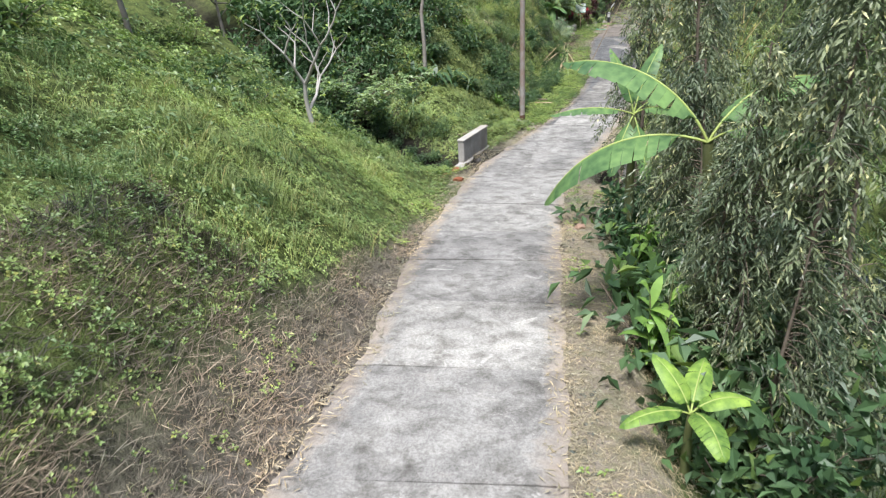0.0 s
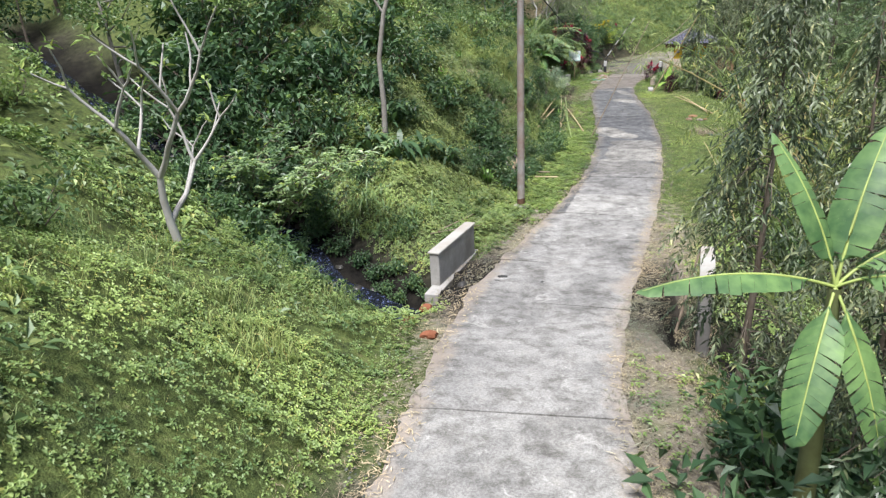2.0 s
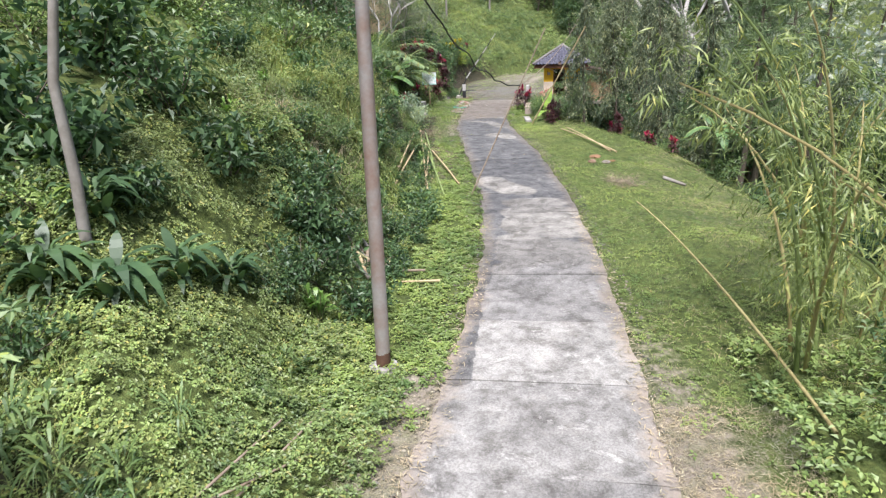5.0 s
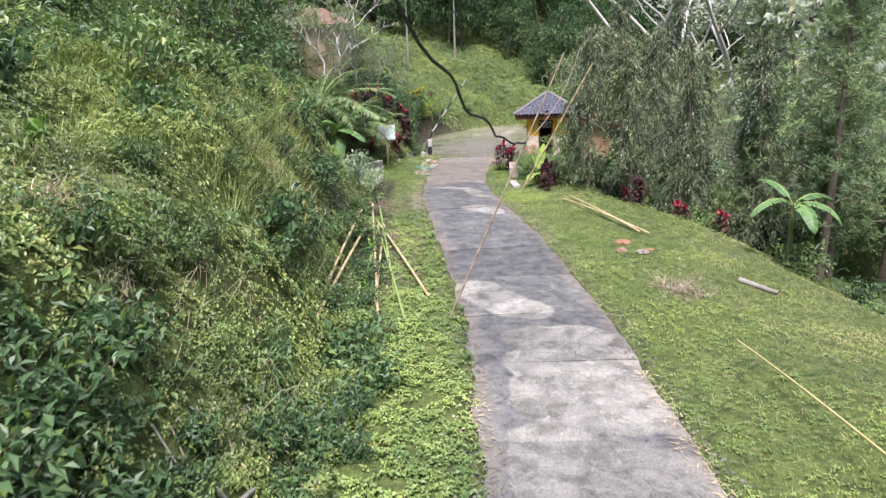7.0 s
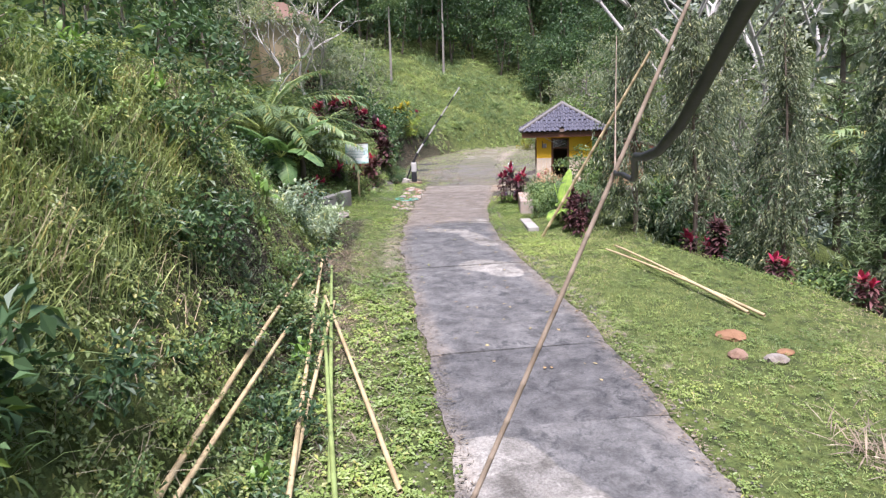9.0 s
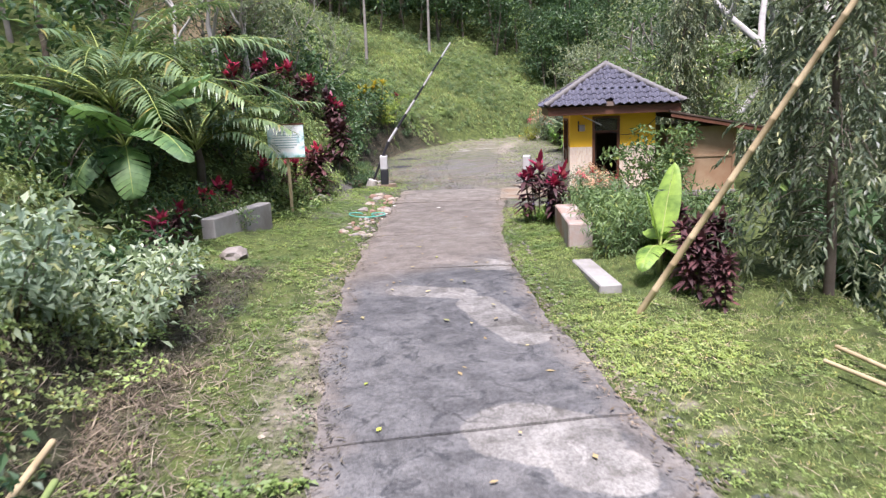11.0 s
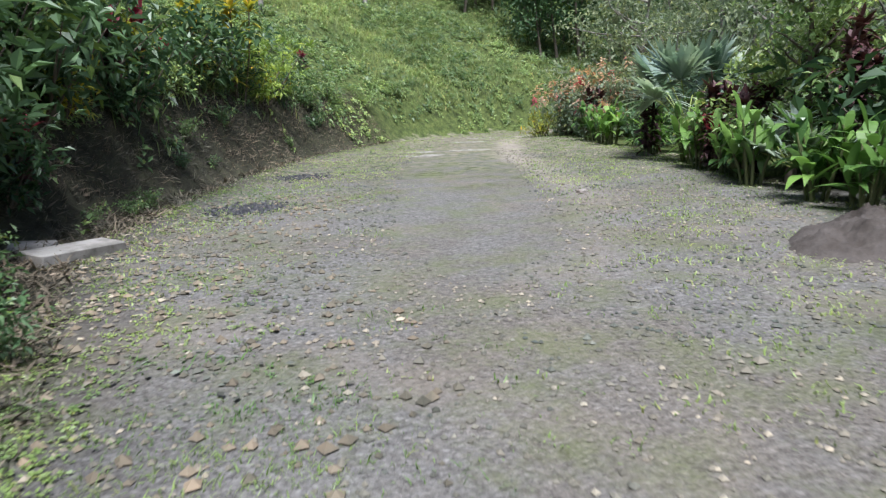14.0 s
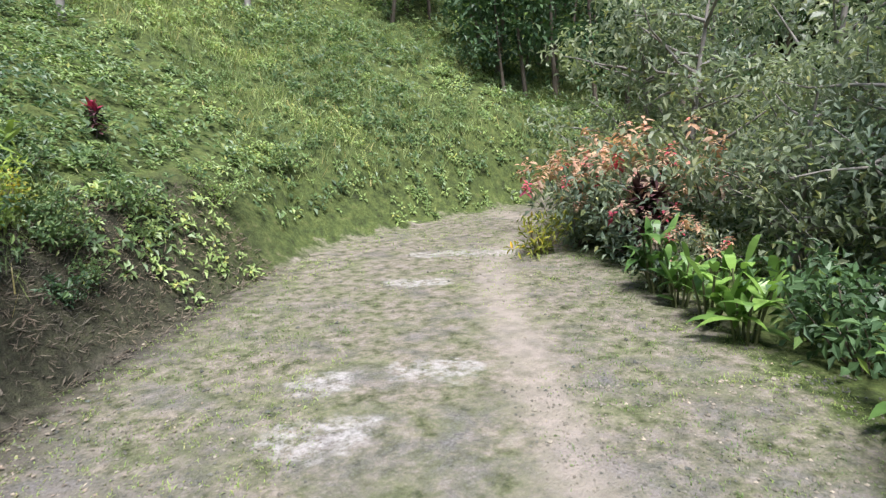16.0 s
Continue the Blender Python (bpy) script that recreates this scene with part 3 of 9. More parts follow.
brush_zone = (u_all < 0) * np.clip((np.interp(GY.ravel(), [4, 9, 12, 16], [1.9, 1.6, 1.2, 0.7]) - d_all) * 1.5, 0, 1) * (GY.ravel() < 17)
for nm, val in (("gravel", grav), ("straw", straw), ("track", track), ("cut", cut), ("brush", 1.0 * brush_zone), ("shaded_mud", np.clip(2.4 - stream_near(GX.ravel(), GY.ravel())[0] * 1.25, 0, 1))):
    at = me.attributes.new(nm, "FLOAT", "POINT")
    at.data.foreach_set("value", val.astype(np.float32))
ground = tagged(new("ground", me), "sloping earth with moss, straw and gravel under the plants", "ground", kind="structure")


# ---- road: concrete slabs with joints ----
def edge_at(s, f):
    """A point of the road: f from -1 (left edge) to 1 (right edge)."""
    m_ = np.array([np.interp(s, LEN, MID[:, k]) for k in (0, 1)])
    a_ = np.array([np.interp(s, LEN, ACROSS[:, k]) for k in (0, 1)])
    return m_ + a_ * f * np.interp(s, LEN, HALF)


def road_mat():
    m, n, l, b = mat("road_concrete", 0.85, 0.3)
    p = place_of(n)
    x = n.new("ShaderNodeSeparateXYZ")
    l.new(p, x.inputs[0])
    big = nz(n, l, 0.55, 6, 0.62, p, 0.6)
    mid = nz(n, l, 2.6, 6, 0.7, p, 0.3)
    fine = nz(n, l, 55.0, 3, 0.8, p)
    speck = nz(n, l, 26.0, 5, 0.8, p)
    conc = ramp(n, l, big, [(0.28, (0.16, 0.158, 0.152)), (0.44, (0.25, 0.246, 0.238)), (0.6, (0.33, 0.325, 0.313)), (0.75, (0.41, 0.405, 0.39))])
    blot = ramp(n, l, mid, [(0.36, (0.55, 0.54, 0.52)), (0.54, (1, 1, 1)), (0.75, (1.12, 1.1, 1.06))])
    conc = mix(n, l, 1.0, conc, blot, "MULTIPLY")
    stain = ramp(n, l, nz(n, l, 0.8, 9, 0.72, p, 0.3), [(0.5, (0, 0, 0)), (0.6, (1, 1, 1))])
    conc = mix(n, l, calc(n, l, "MULTIPLY", stain, 0.55), conc, mix(n, l, 1.0, conc, (0.52, 0.51, 0.5), "MULTIPLY"))
    lime = ramp(n, l, nz(n, l, 1.7, 9, 0.72, p, 0.8), [(0.58, (0, 0, 0)), (0.64, (1, 1, 1))])
    conc = mix(n, l, calc(n, l, "MULTIPLY", lime, 0.5), conc, (0.5, 0.49, 0.47))
    pits = n.new("ShaderNodeTexVoronoi")
    pits.inputs["Scale"].default_value = 26.0
    l.new(p, pits.inputs["Vector"])
    grit = ramp(n, l, pits.outputs["Distance"], [(0.12, (0, 0, 0)), (0.3, (1, 1, 1))])
    tar = ramp(n, l, mid, [(0.3, (0.06, 0.06, 0.061)), (0.5, (0.113, 0.113, 0.114)), (0.62, (0.152, 0.152, 0.152)), (0.8, (0.22, 0.218, 0.215))])
    crk = n.new("ShaderNodeTexVoronoi")
    crk.feature = "DISTANCE_TO_EDGE"
    crk.inputs["Scale"].default_value = 0.75
    wv = n.new("ShaderNodeVectorMath")
    wv.operation = "ADD"
    wn_ = n.new("ShaderNodeTexNoise")
    wn_.inputs["Scale"].default_value = 1.6
    wn_.inputs["Detail"].default_value = 5.0
    l.new(p, wn_.inputs["Vector"])
    l.new(p, wv.inputs[0])
    l.new(wn_.outputs["Color"], wv.inputs[1])
    l.new(wv.outputs[0], crk.inputs["Vector"])
    crack = calc(n, l, "MULTIPLY", ramp(n, l, crk.outputs["Distance"], [(0.004, (1, 1, 1)), (0.016, (0, 0, 0))]), ramp(n, l, nz(n, l, 0.45, 3, 0.5, p), [(0.5, (0, 0, 0)), (0.6, (1, 1, 1))]))
    dusty = ramp(n, l, nz(n, l, 1.1, 8, 0.72, p, 0.5), [(0.5, (0, 0, 0)), (0.68, (1, 1, 1))])
    tar = mix(n, l, calc(n, l, "MULTIPLY", dusty, 0.45), tar, (0.225, 0.222, 0.215))
    tar = mix(n, l, ramp(n, l, nz(n, l, 3.4, 9, 0.78, p, 0.6), [(0.54, (0, 0, 0)), (0.6, (0.8, 0.8, 0.8))]), tar, (0.045, 0.047, 0.05))
    worn = streaks(n, l, p, ((10.65, 44.7, 10.95, 43.3, 0.62), (11.2, 43.2, 11.25, 42.9, 0.5), (10.6, 41.6, 11.5, 41.2, 0.62), (10.3, 40.4, 11.2, 40.0, 0.85), (9.9, 39.2, 10.6, 38.6, 1.0), (8.9, 37.4, 9.6, 36.4, 1.25), (7.9, 35.2, 8.7, 34.2, 1.25), (13.7, 52.3, 14.0, 52.0, 0.5), (13.95, 51.6, 14.1, 51.5, 0.35), (14.0, 56.6, 14.7, 56.1, 0.26), (14.75, 55.6, 14.75, 54.2, 0.3), (15.2, 58.2, 15.8, 57.3, 0.32)), 0.28, 0.08)
    tarred = mix(n, l, worn, tar, mix(n, l, 1.0, conc, (0.8, 0.79, 0.77), "MULTIPLY"))
    brown = ramp(n, l, mid, [(0.3, (0.105, 0.09, 0.078)), (0.5, (0.17, 0.149, 0.13)), (0.65, (0.215, 0.193, 0.174)), (0.8, (0.27, 0.25, 0.225))])
    wob = calc(n, l, "MULTIPLY", calc(n, l, "SUBTRACT", nz(n, l, 0.6, 3, 0.5, p), 0.5), 5.0)
    yy = calc(n, l, "ADD", x.outputs[1], wob)
    t1 = ramp(n, l, calc(n, l, "MULTIPLY", calc(n, l, "SUBTRACT", yy, 34.6), 0.5, True), [(0.3, (0, 0, 0)), (0.7, (1, 1, 1))])
    t2 = ramp(n, l, calc(n, l, "MULTIPLY", calc(n, l, "SUBTRACT", yy, 56.2), 0.4, True), [(0.2, (0, 0, 0)), (0.8, (1, 1, 1))])
    c = mix(n, l, t1, conc, tarred)
    c = mix(n, l, streaks(n, l, p, ((5.2, 31.2, 6.9, 35.4, 0.3), (6.9, 35.4, 9.0, 40.2, 0.42)), 0.45, 0.1), c, tar)
    t3 = ramp(n, l, calc(n, l, "MULTIPLY", calc(n, l, "SUBTRACT", yy, 63.5), 0.25, True), [(0.2, (0, 0, 0)), (0.8, (1, 1, 1))])
    c = mix(n, l, t2, c, brown)
    c = mix(n, l, calc(n, l, "MULTIPLY", t3, 0.7), c, mix(n, l, 1.0, conc, (0.76, 0.71, 0.66), "MULTIPLY"))
    c = mix(n, l, calc(n, l, "MULTIPLY", ramp(n, l, speck, [(0.46, (0, 0, 0)), (0.56, (1, 1, 1))]), 0.6), c, mix(n, l, 1.0, c, (0.48, 0.47, 0.46), "MULTIPLY"))
    pale = ramp(n, l, fine, [(0.66, (0, 0, 0)), (0.72, (1, 1, 1))])
    c = mix(n, l, calc(n, l, "MULTIPLY", pale, 0.45), c, (0.55, 0.53, 0.5))
    c = mix(n, l, calc(n, l, "MULTIPLY", grit, 0.22), mix(n, l, 1.0, c, (1.25, 1.24, 1.22), "MULTIPLY"), mix(n, l, 1.0, c, (0.45, 0.44, 0.43), "MULTIPLY"))
    c = mix(n, l, calc(n, l, "MULTIPLY", calc(n, l, "MULTIPLY", crack, 0.6), calc(n, l, "MULTIPLY", t1, calc(n, l, "SUBTRACT", 1.0, t2))), c, (0.04, 0.039, 0.037))
    wet = calc(n, l, "MULTIPLY", t1, calc(n, l, "SUBTRACT", 1.0, worn))
    l.new(calc(n, l, "SUBTRACT", 0.85, calc(n, l, "MULTIPLY", wet, calc(n, l, "MULTIPLY", mid, 0.7))), b.inputs["Roughness"])
    rim = n.new("ShaderNodeAttribute")
    rim.attribute_name = "rim"
    dirt = calc(n, l, "ADD", rim.outputs["Fac"], calc(n, l, "MULTIPLY", calc(n, l, "SUBTRACT", nz(n, l, 1.3, 7, 0.7, p), 0.5), 0.9))
    dirt = calc(n, l, "MULTIPLY", ramp(n, l, dirt, [(0.78, (0, 0, 0)), (1.0, (1, 1, 1))]), calc(n, l, "SUBTRACT", 0.75, calc(n, l, "MULTIPLY", t1, 0.4)))
    c = mix(n, l, dirt, c, mix(n, l, fine, (0.2, 0.16, 0.125), (0.38, 0.32, 0.26)))
    own = n.new("ShaderNodeObjectInfo").outputs["Random"]
    c = mix(n, l, 1.0, c, ramp(n, l, own, [(0.0, (0.82, 0.82, 0.83)), (1.0, (1.12, 1.12, 1.11))]), "MULTIPLY")
    l.new(c, b.inputs["Base Color"])
    bump(n, l, b, calc(n, l, "ADD", fine, calc(n, l, "MULTIPLY", speck, 1.5)), 0.5, 0.012)
    return m


M_ROAD = road_mat()
road = tagged(new("road"), "narrow weathered concrete lane laid in slabs, stained and patched", "road", kind="structure")
S0, S1 = float(np.interp(-13.0, MID[:, 1], LEN)), S_END
rs = np.random.RandomState(5)
joints = [S0]
while joints[-1] < S1 - 3.2:
    joints.append(joints[-1] + rs.uniform(2.3, 3.0))
joints.append(S1)
for k, (a, b_) in enumerate(zip(joints[:-1], joints[1:])):
    ns, nu = 9, 9
    ss, uu = np.linspace(a + 0.006, b_ - 0.006, ns), np.linspace(-1, 1, nu)
    top = []
    for i, s_ in enumerate(ss):
        base = np.interp(s_, LEN, WAY[:, 4])
        for f_ in uu:
            edge = abs(f_) > 0.99
            wob = (0.10 * math.sin(s_ * 2.3 + f_ * 2) + 0.06 * math.sin(s_ * 7.1 + f_) + 0.03 * math.sin(s_ * 17.0)) * (1.0 if f_ < 0 else 0.5) if edge else 0
            xy = edge_at(s_, f_ + wob * 0.35 if edge else f_)
            lip = -0.012 if i in (0, ns - 1) else 0.0
            top.append((xy[0], xy[1], base + 0.012 + lip + 0.012 * math.sin(k * 2.7 + f_) - (0.02 if edge else 0)))
    top = np.array(top)
    low = top - [0, 0, 0.22]
    i, j = np.meshgrid(np.arange(ns - 1), np.arange(nu - 1), indexing="ij")
    i, j = i.ravel(), j.ravel()
    f1 = np.stack([i * nu + j, i * nu + j + 1, (i + 1) * nu + j + 1, (i + 1) * nu + j], 1)
    rim = [i for i in range(nu)] + [i * nu + nu - 1 for i in range(1, ns)] + [(ns - 1) * nu + j for j in range(nu - 2, -1, -1)] + [i * nu for i in range(ns - 2, 0, -1)]
    rim = np.array(rim)
    nxt = np.roll(rim, -1)
    f2 = np.stack([rim, rim + ns * nu, nxt + ns * nu, nxt], 1)
    me_ = geo_mesh("slab", [(np.r_[top, low], np.r_[f1, f2])], [M_ROAD])
    me_.attributes.new("rim", "FLOAT", "POINT").data.foreach_set("value", np.tile(np.abs(uu), 2 * ns).astype(np.float32))
    part("slab", me_, road)


# ---- built things ----
def ground_at(x, y):
    return float(height(np.array([x]), np.array([y]))[0])


def beam(p0, p1, thick, high, z_top, name, label, category, material, base=-0.4, cap=0.0):
    """A straight low wall from p0 to p1, with its foot in the ground."""
    a, b = np.array(p0, float), np.array(p1, float)
    L = np.linalg.norm(b - a)
    rz = math.degrees(math.atan2(b[1] - a[1], b[0] - a[0]))
    ob = thing(name, label, category, at=pose(a[0], a[1], z_top - high, 0, 0, rz))
    bpart("body", box(0, L, -thick / 2, thick / 2, base, high - cap), material, ob, bevel=0.02)
    if cap:
        bpart("coping", box(-0.03, L + 0.03, -thick / 2 - 0.03, thick / 2 + 0.03, high - cap, high), M_PALECONC, ob, "pale worn top face", bevel=0.015)
    return ob


beam((0.89, 25.17), (1.97, 27.47), 0.25, 0.85, 0.97, "parapet", "grey concrete bridge parapet beside the stream", "bridge parapet", M_CONC, -0.9, 0.06)
beam((0.76, 24.62), (2.05, 27.75), 0.36, 0.2, 0.1, "culvert_edge", "grey concrete edge of the small bridge", "bridge edge", M_CONC, -1.4)
beam((6.5, 22.47), (7.44, 24.65), 0.26, 0.85, 0.86, "parapet", "grey concrete bridge parapet stained with algae", "bridge parapet", M_CONC, -0.9, 0.06)
beam((11.55, 61.2), (12.85, 63.0), 0.3, 0.75, 1.63, "garden_wall", "low weathered concrete wall beside dark plants", "low wall", M_CONC, -0.6)
beam((17.55, 57.45), (18.5, 59.55), 0.42, 0.62, 1.5, "planter_wall", "low pale rendered wall edging the planting bed", "low wall", M_RENDER, -0.5)
beam((16.62, 55.2), (17.12, 56.75), 0.32, 0.16, 1.06, "kerb", "pale concrete kerb slab along the bed", "kerb", M_CONC, -0.3)

# pole by the stream with its cable to the hut
pole = thing("utility_pole", "tall rusty steel utility pole beside the lane", "utility pole", at=pose(4.09, 31.85, ground_at(4.09, 31.85), 0.5, 0.35, 0))
part("shaft", geo_mesh("shaft", [tube([(0, 0, -0.5), (0, 0, 0.02), (0, 0, 4), (0, 0, 9.2)], [0.13, 0.125, 0.115, 0.09], 14)], [M_STEEL], True), pole)
part("base_sleeve", geo_mesh("base_sleeve", [tube([(0, 0, -0.2), (0, 0, 0.25), (0.004, 0, 0.3)], [0.127, 0.126, 0.124], 14)], [M_RUST], True), pole, "rusty brown lower end")
part("footing", geo_mesh("footing", [tube([(0, 0, -0.3), (0, 0, 0.04), (0, 0, 0.06)], [0.3, 0.26, 0.0], 10)], [M_CONC]), pole, "rough concrete footing")
for hh in (7.68, 8.2):
    part("band", geo_mesh("band", [tube([(0, 0, hh), (0, 0, hh + 0.06)], 0.12, 12)], [M_BLACK]), pole)


def hang(a, b, sag, radius, name, label, material, wobble=0.0):
    t = np.linspace(0, 1, 40)
    p = np.outer(1 - t, a) + np.outer(t, b)
    p[:, 2] -= sag * 4 * t * (1 - t)
    p += wobble * np.stack([np.sin(t * 31), np.cos(t * 27), np.sin(t * 43)], 1) * (t * (1 - t))[:, None] * 4
    ob = new(name, geo_mesh(name, [tube(p, radius, 6)], [material], True))
    return tagged(ob, label, "cable")


hang((4.13, 31.85, 7.72), (11.27, 43.25, 3.86), 0.81, 0.018, "power_cable", "black power cable sagging from pole to a prop", M_CABLE, 0.05)
hang((11.27, 43.25, 3.86), (20.6, 57.1, 6.6), 0.5, 0.012, "rope", "thin rope tied from the prop to a tree", M_TWIG)
hang((4.13, 31.8, 7.75), (-6.0, 4.0, 12.0), 1.2, 0.02, "power_cable", "black power cable running back from the pole", M_CABLE)


# ---- guard hut ----
HUT = pose(23.15, 65.0, 1.0, 0, 0, -26.4)
hut = thing("guard_hut", "small yellow guard hut with tiled hip roof and brown trim", "guard hut", at=HUT)
WX0, WX1, WY0, WY1, WT = -1.15, 1.2, -1.33, 1.1, 2.2


def wall_box(x0, x1, y0, y1, z0, z1, material, name="wall", label=""):
    return bpart(name, box(x0, x1, y0, y1, z0, z1), material, hut, label)


bpart("plinth", box(WX0 - 0.745, WX1 + 0.195, WY0 - 0.245, WY1 + 0.295, -0.5, 0.105), M_STAINED, hut, "whitewashed concrete plinth step with dark stains", 0.01)
bpart("plinth_top", box(WX0 - 0.75, WX1 + 0.2, WY0 - 0.25, WY1 + 0.3, 0.105, 0.14), M_TANCONC, hut, "worn tan screed on the step", 0.015)
T = 0.12
# front wall (y = WY0) with the door, left wall (x = WX0) with the window
DX0, DX1, DZ = -0.46, 0.16, 2.06
for x0, x1 in ((WX0, DX0 - 0.07), (DX1 + 0.07, WX1)):
    wall_box(x0, x1, WY0, WY0 + T, 0.14, WT, M_YELLOW, "wall", "yellow painted wall")
wall_box(DX0 - 0.07, DX1 + 0.07, WY0, WY0 + T, DZ + 0.06, WT, M_YELLOW, "wall")
VY0, VY1, VZ0, VZ1 = -0.82, 0.5, 0.8, 2.06
for y0, y1, z0, z1 in ((WY0 + T, VY0, 0.14, WT), (VY1, WY1, 0.14, WT), (VY0, VY1, 0.14, VZ0), (VY0, VY1, VZ1, WT)):
    wall_box(WX0, WX0 + T, y0, y1, z0, z1, M_YELLOW, "wall")
wall_box(WX1 - T, WX1, WY0 + T, WY1, 0.14, WT, M_YELLOW, "wall")
wall_box(WX0 + T, WX1 - T, WY1 - T, WY1, 0.14, WT, M_YELLOW, "wall")
wall_box(WX0 + T, WX1 - T, WY0 + T, WY1 - T, 0.14, 0.16, M_CONC, "floor_slab")
# dark panels added over the inner walls, standing in for the dim interior
bpart("shade_panel", box(WX0 + T, WX1 - T, WY1 - T - 0.02, WY1 - T - 0.003, 0.165, WT - 0.002), M_DARKWOOD, hut, "added dark panel for the shaded inside of the hut")
bpart("shade_panel", box(WX1 - T - 0.02, WX1 - T - 0.003, WY0 + T, WY1 - T - 0.025, 0.165, WT - 0.002), M_DARKWOOD, hut)
# tiled dado
tile_me = {}


def dado(p0, p1, z0, z1, normal):
    """Wall tiles from p0 to p1, set proud by a few millimetres."""
    a, b = np.array(p0), np.array(p1)
    L = np.linalg.norm(b - a)
    n_ = max(1, round(L / 0.2))
    rows = max(1, round((z1 - z0) / 0.25))
    w, h = L / n_, (z1 - z0) / rows
    rz = math.degrees(math.atan2(b[1] - a[1], b[0] - a[0]))
    key = (round(w, 4), round(h, 4))
    if key not in tile_me:
        bm = box(0.0015, w - 0.0015, -0.008, 0.0, 0.0015, h - 0.0015)
        m_ = bpy.data.meshes.new("wall_tile")
        bm.to_mesh(m_)
        bm.free()
        m_.materials.append(M_TILE)
        tile_me[key] = m_
    for i in range(n_):
        for j in range(rows):
            q = a + (b - a) * (i / n_)
            o = part("wall_tile", tile_me[key], hut)
            o.matrix_basis = pose(q[0], q[1], z0 + j * h, 0, 0, rz)


def tile_mat():
    m, n, l, b = mat("glazed_wall_tile", 0.3, 0.5)
    tc = n.new("ShaderNodeTexCoord").outputs["Object"]
    oi = n.new("ShaderNodeObjectInfo").outputs["Random"]
    mp = n.new("ShaderNodeMapping")
    mp.inputs["Scale"].default_value = (22, 1, 6)
    l.new(tc, mp.inputs["Vector"])
    off = n.new("ShaderNodeVectorMath")
    off.operation = "ADD"
    l.new(mp.outputs[0], off.inputs[0])
    sc = n.new("ShaderNodeCombineXYZ")
    l.new(calc(n, l, "MULTIPLY", oi, 40.0), sc.inputs[0])
    l.new(sc.outputs[0], off.inputs[1])
    v = nz(n, l, 1.0, 4, 0.6, off.outputs[0])
    c = ramp(n, l, v, [(0.38, (0.72, 0.64, 0.53)), (0.56, (0.66, 0.54, 0.42)), (0.7, (0.52, 0.36, 0.27))])
    c = mix(n, l, calc(n, l, "MULTIPLY", oi, 0.25), c, (0.6, 0.45, 0.38))
    l.new(c, b.inputs["Base Color"])
    return m


M_TILE = tile_mat()
DT = 1.28
dado((WX0 - 0.004, WY0 - 0.002), (DX0 - 0.07, WY0 - 0.002), 0.14, DT, 0)
dado((DX1 + 0.07, WY0 - 0.002), (WX1, WY0 - 0.002), 0.14, DT, 0)
dado((WX0 - 0.002, WY1), (WX0 - 0.002, VY1 + 0.05), 0.14, DT, 0)
dado((WX0 - 0.002, VY0 - 0.05), (WX0 - 0.002, WY0), 0.14, DT, 0)
dado((WX0 - 0.002, VY1 + 0.05), (WX0 - 0.002, VY0 - 0.05), 0.14, VZ0 - 0.05, 0)
# door: frame, open dark leaf, transom glass
M_GLASS, gn, gl, gb = mat("dark_glass", 0.05, 0.5)
gb.inputs["Base Color"].default_value = rgba((0.5, 0.52, 0.5))
gb.inputs["Transmission Weight"].default_value = 0.9
door = thing("door", "", "")
door.parent = hut
for key in ("label", "category"):
    if key in door:
        del door[key]
door.matrix_basis = pose(0, 0, 0)
for x0, x1 in ((DX0 - 0.07, DX0), (DX1, DX1 + 0.07)):
    bpart("door_frame", box(x0, x1, WY0 - 0.025, WY0 + T, 0.14, DZ + 0.06), M_WOOD, door, bevel=0.006)
bpart("door_frame", box(DX0, DX1, WY0 - 0.025, WY0 + T, DZ, DZ + 0.06), M_WOOD, door)
bpart("door_leaf", box(DX0 + 0.02, DX0 + 0.06, WY0 + T, WY0 + T + 0.58, 0.17, DZ - 0.02), M_DOOR, door, "dark door leaf standing open", 0.004)
bpart("transom", box(DX0, DX1, WY0 + 0.02, WY0 + 0.06, 1.66, 1.72), M_WOOD, door)
pane = bpart("pane", box(DX0, DX1, WY0 + 0.035, WY0 + 0.041, 1.72, DZ), M_GLASS, door)
pane.visible_shadow = False
# window: frame, mullion, glass, lower board with its holes as black plates
win = new("window")
win.parent = hut
for y0, y1, z0, z1 in ((VY0, VY0 + 0.06, VZ0, VZ1), (VY1 - 0.06, VY1, VZ0, VZ1), (VY0 + 0.06, VY1 - 0.06, VZ1 - 0.06, VZ1), (VY0 + 0.06, VY1 - 0.06, VZ0, VZ0 + 0.05), (VY0 + 0.06, VY1 - 0.06, VZ0 + 0.3, VZ0 + 0.36)):
    bpart("window_frame", box(WX0 - 0.03, WX0 + T, y0, y1, z0, z1), M_WOOD, win, bevel=0.005)
bpart("vent_board", box(WX0, WX0 + 0.03, VY0 + 0.06, VY1 - 0.06, VZ0 + 0.05, VZ0 + 0.3), M_WOOD, win)
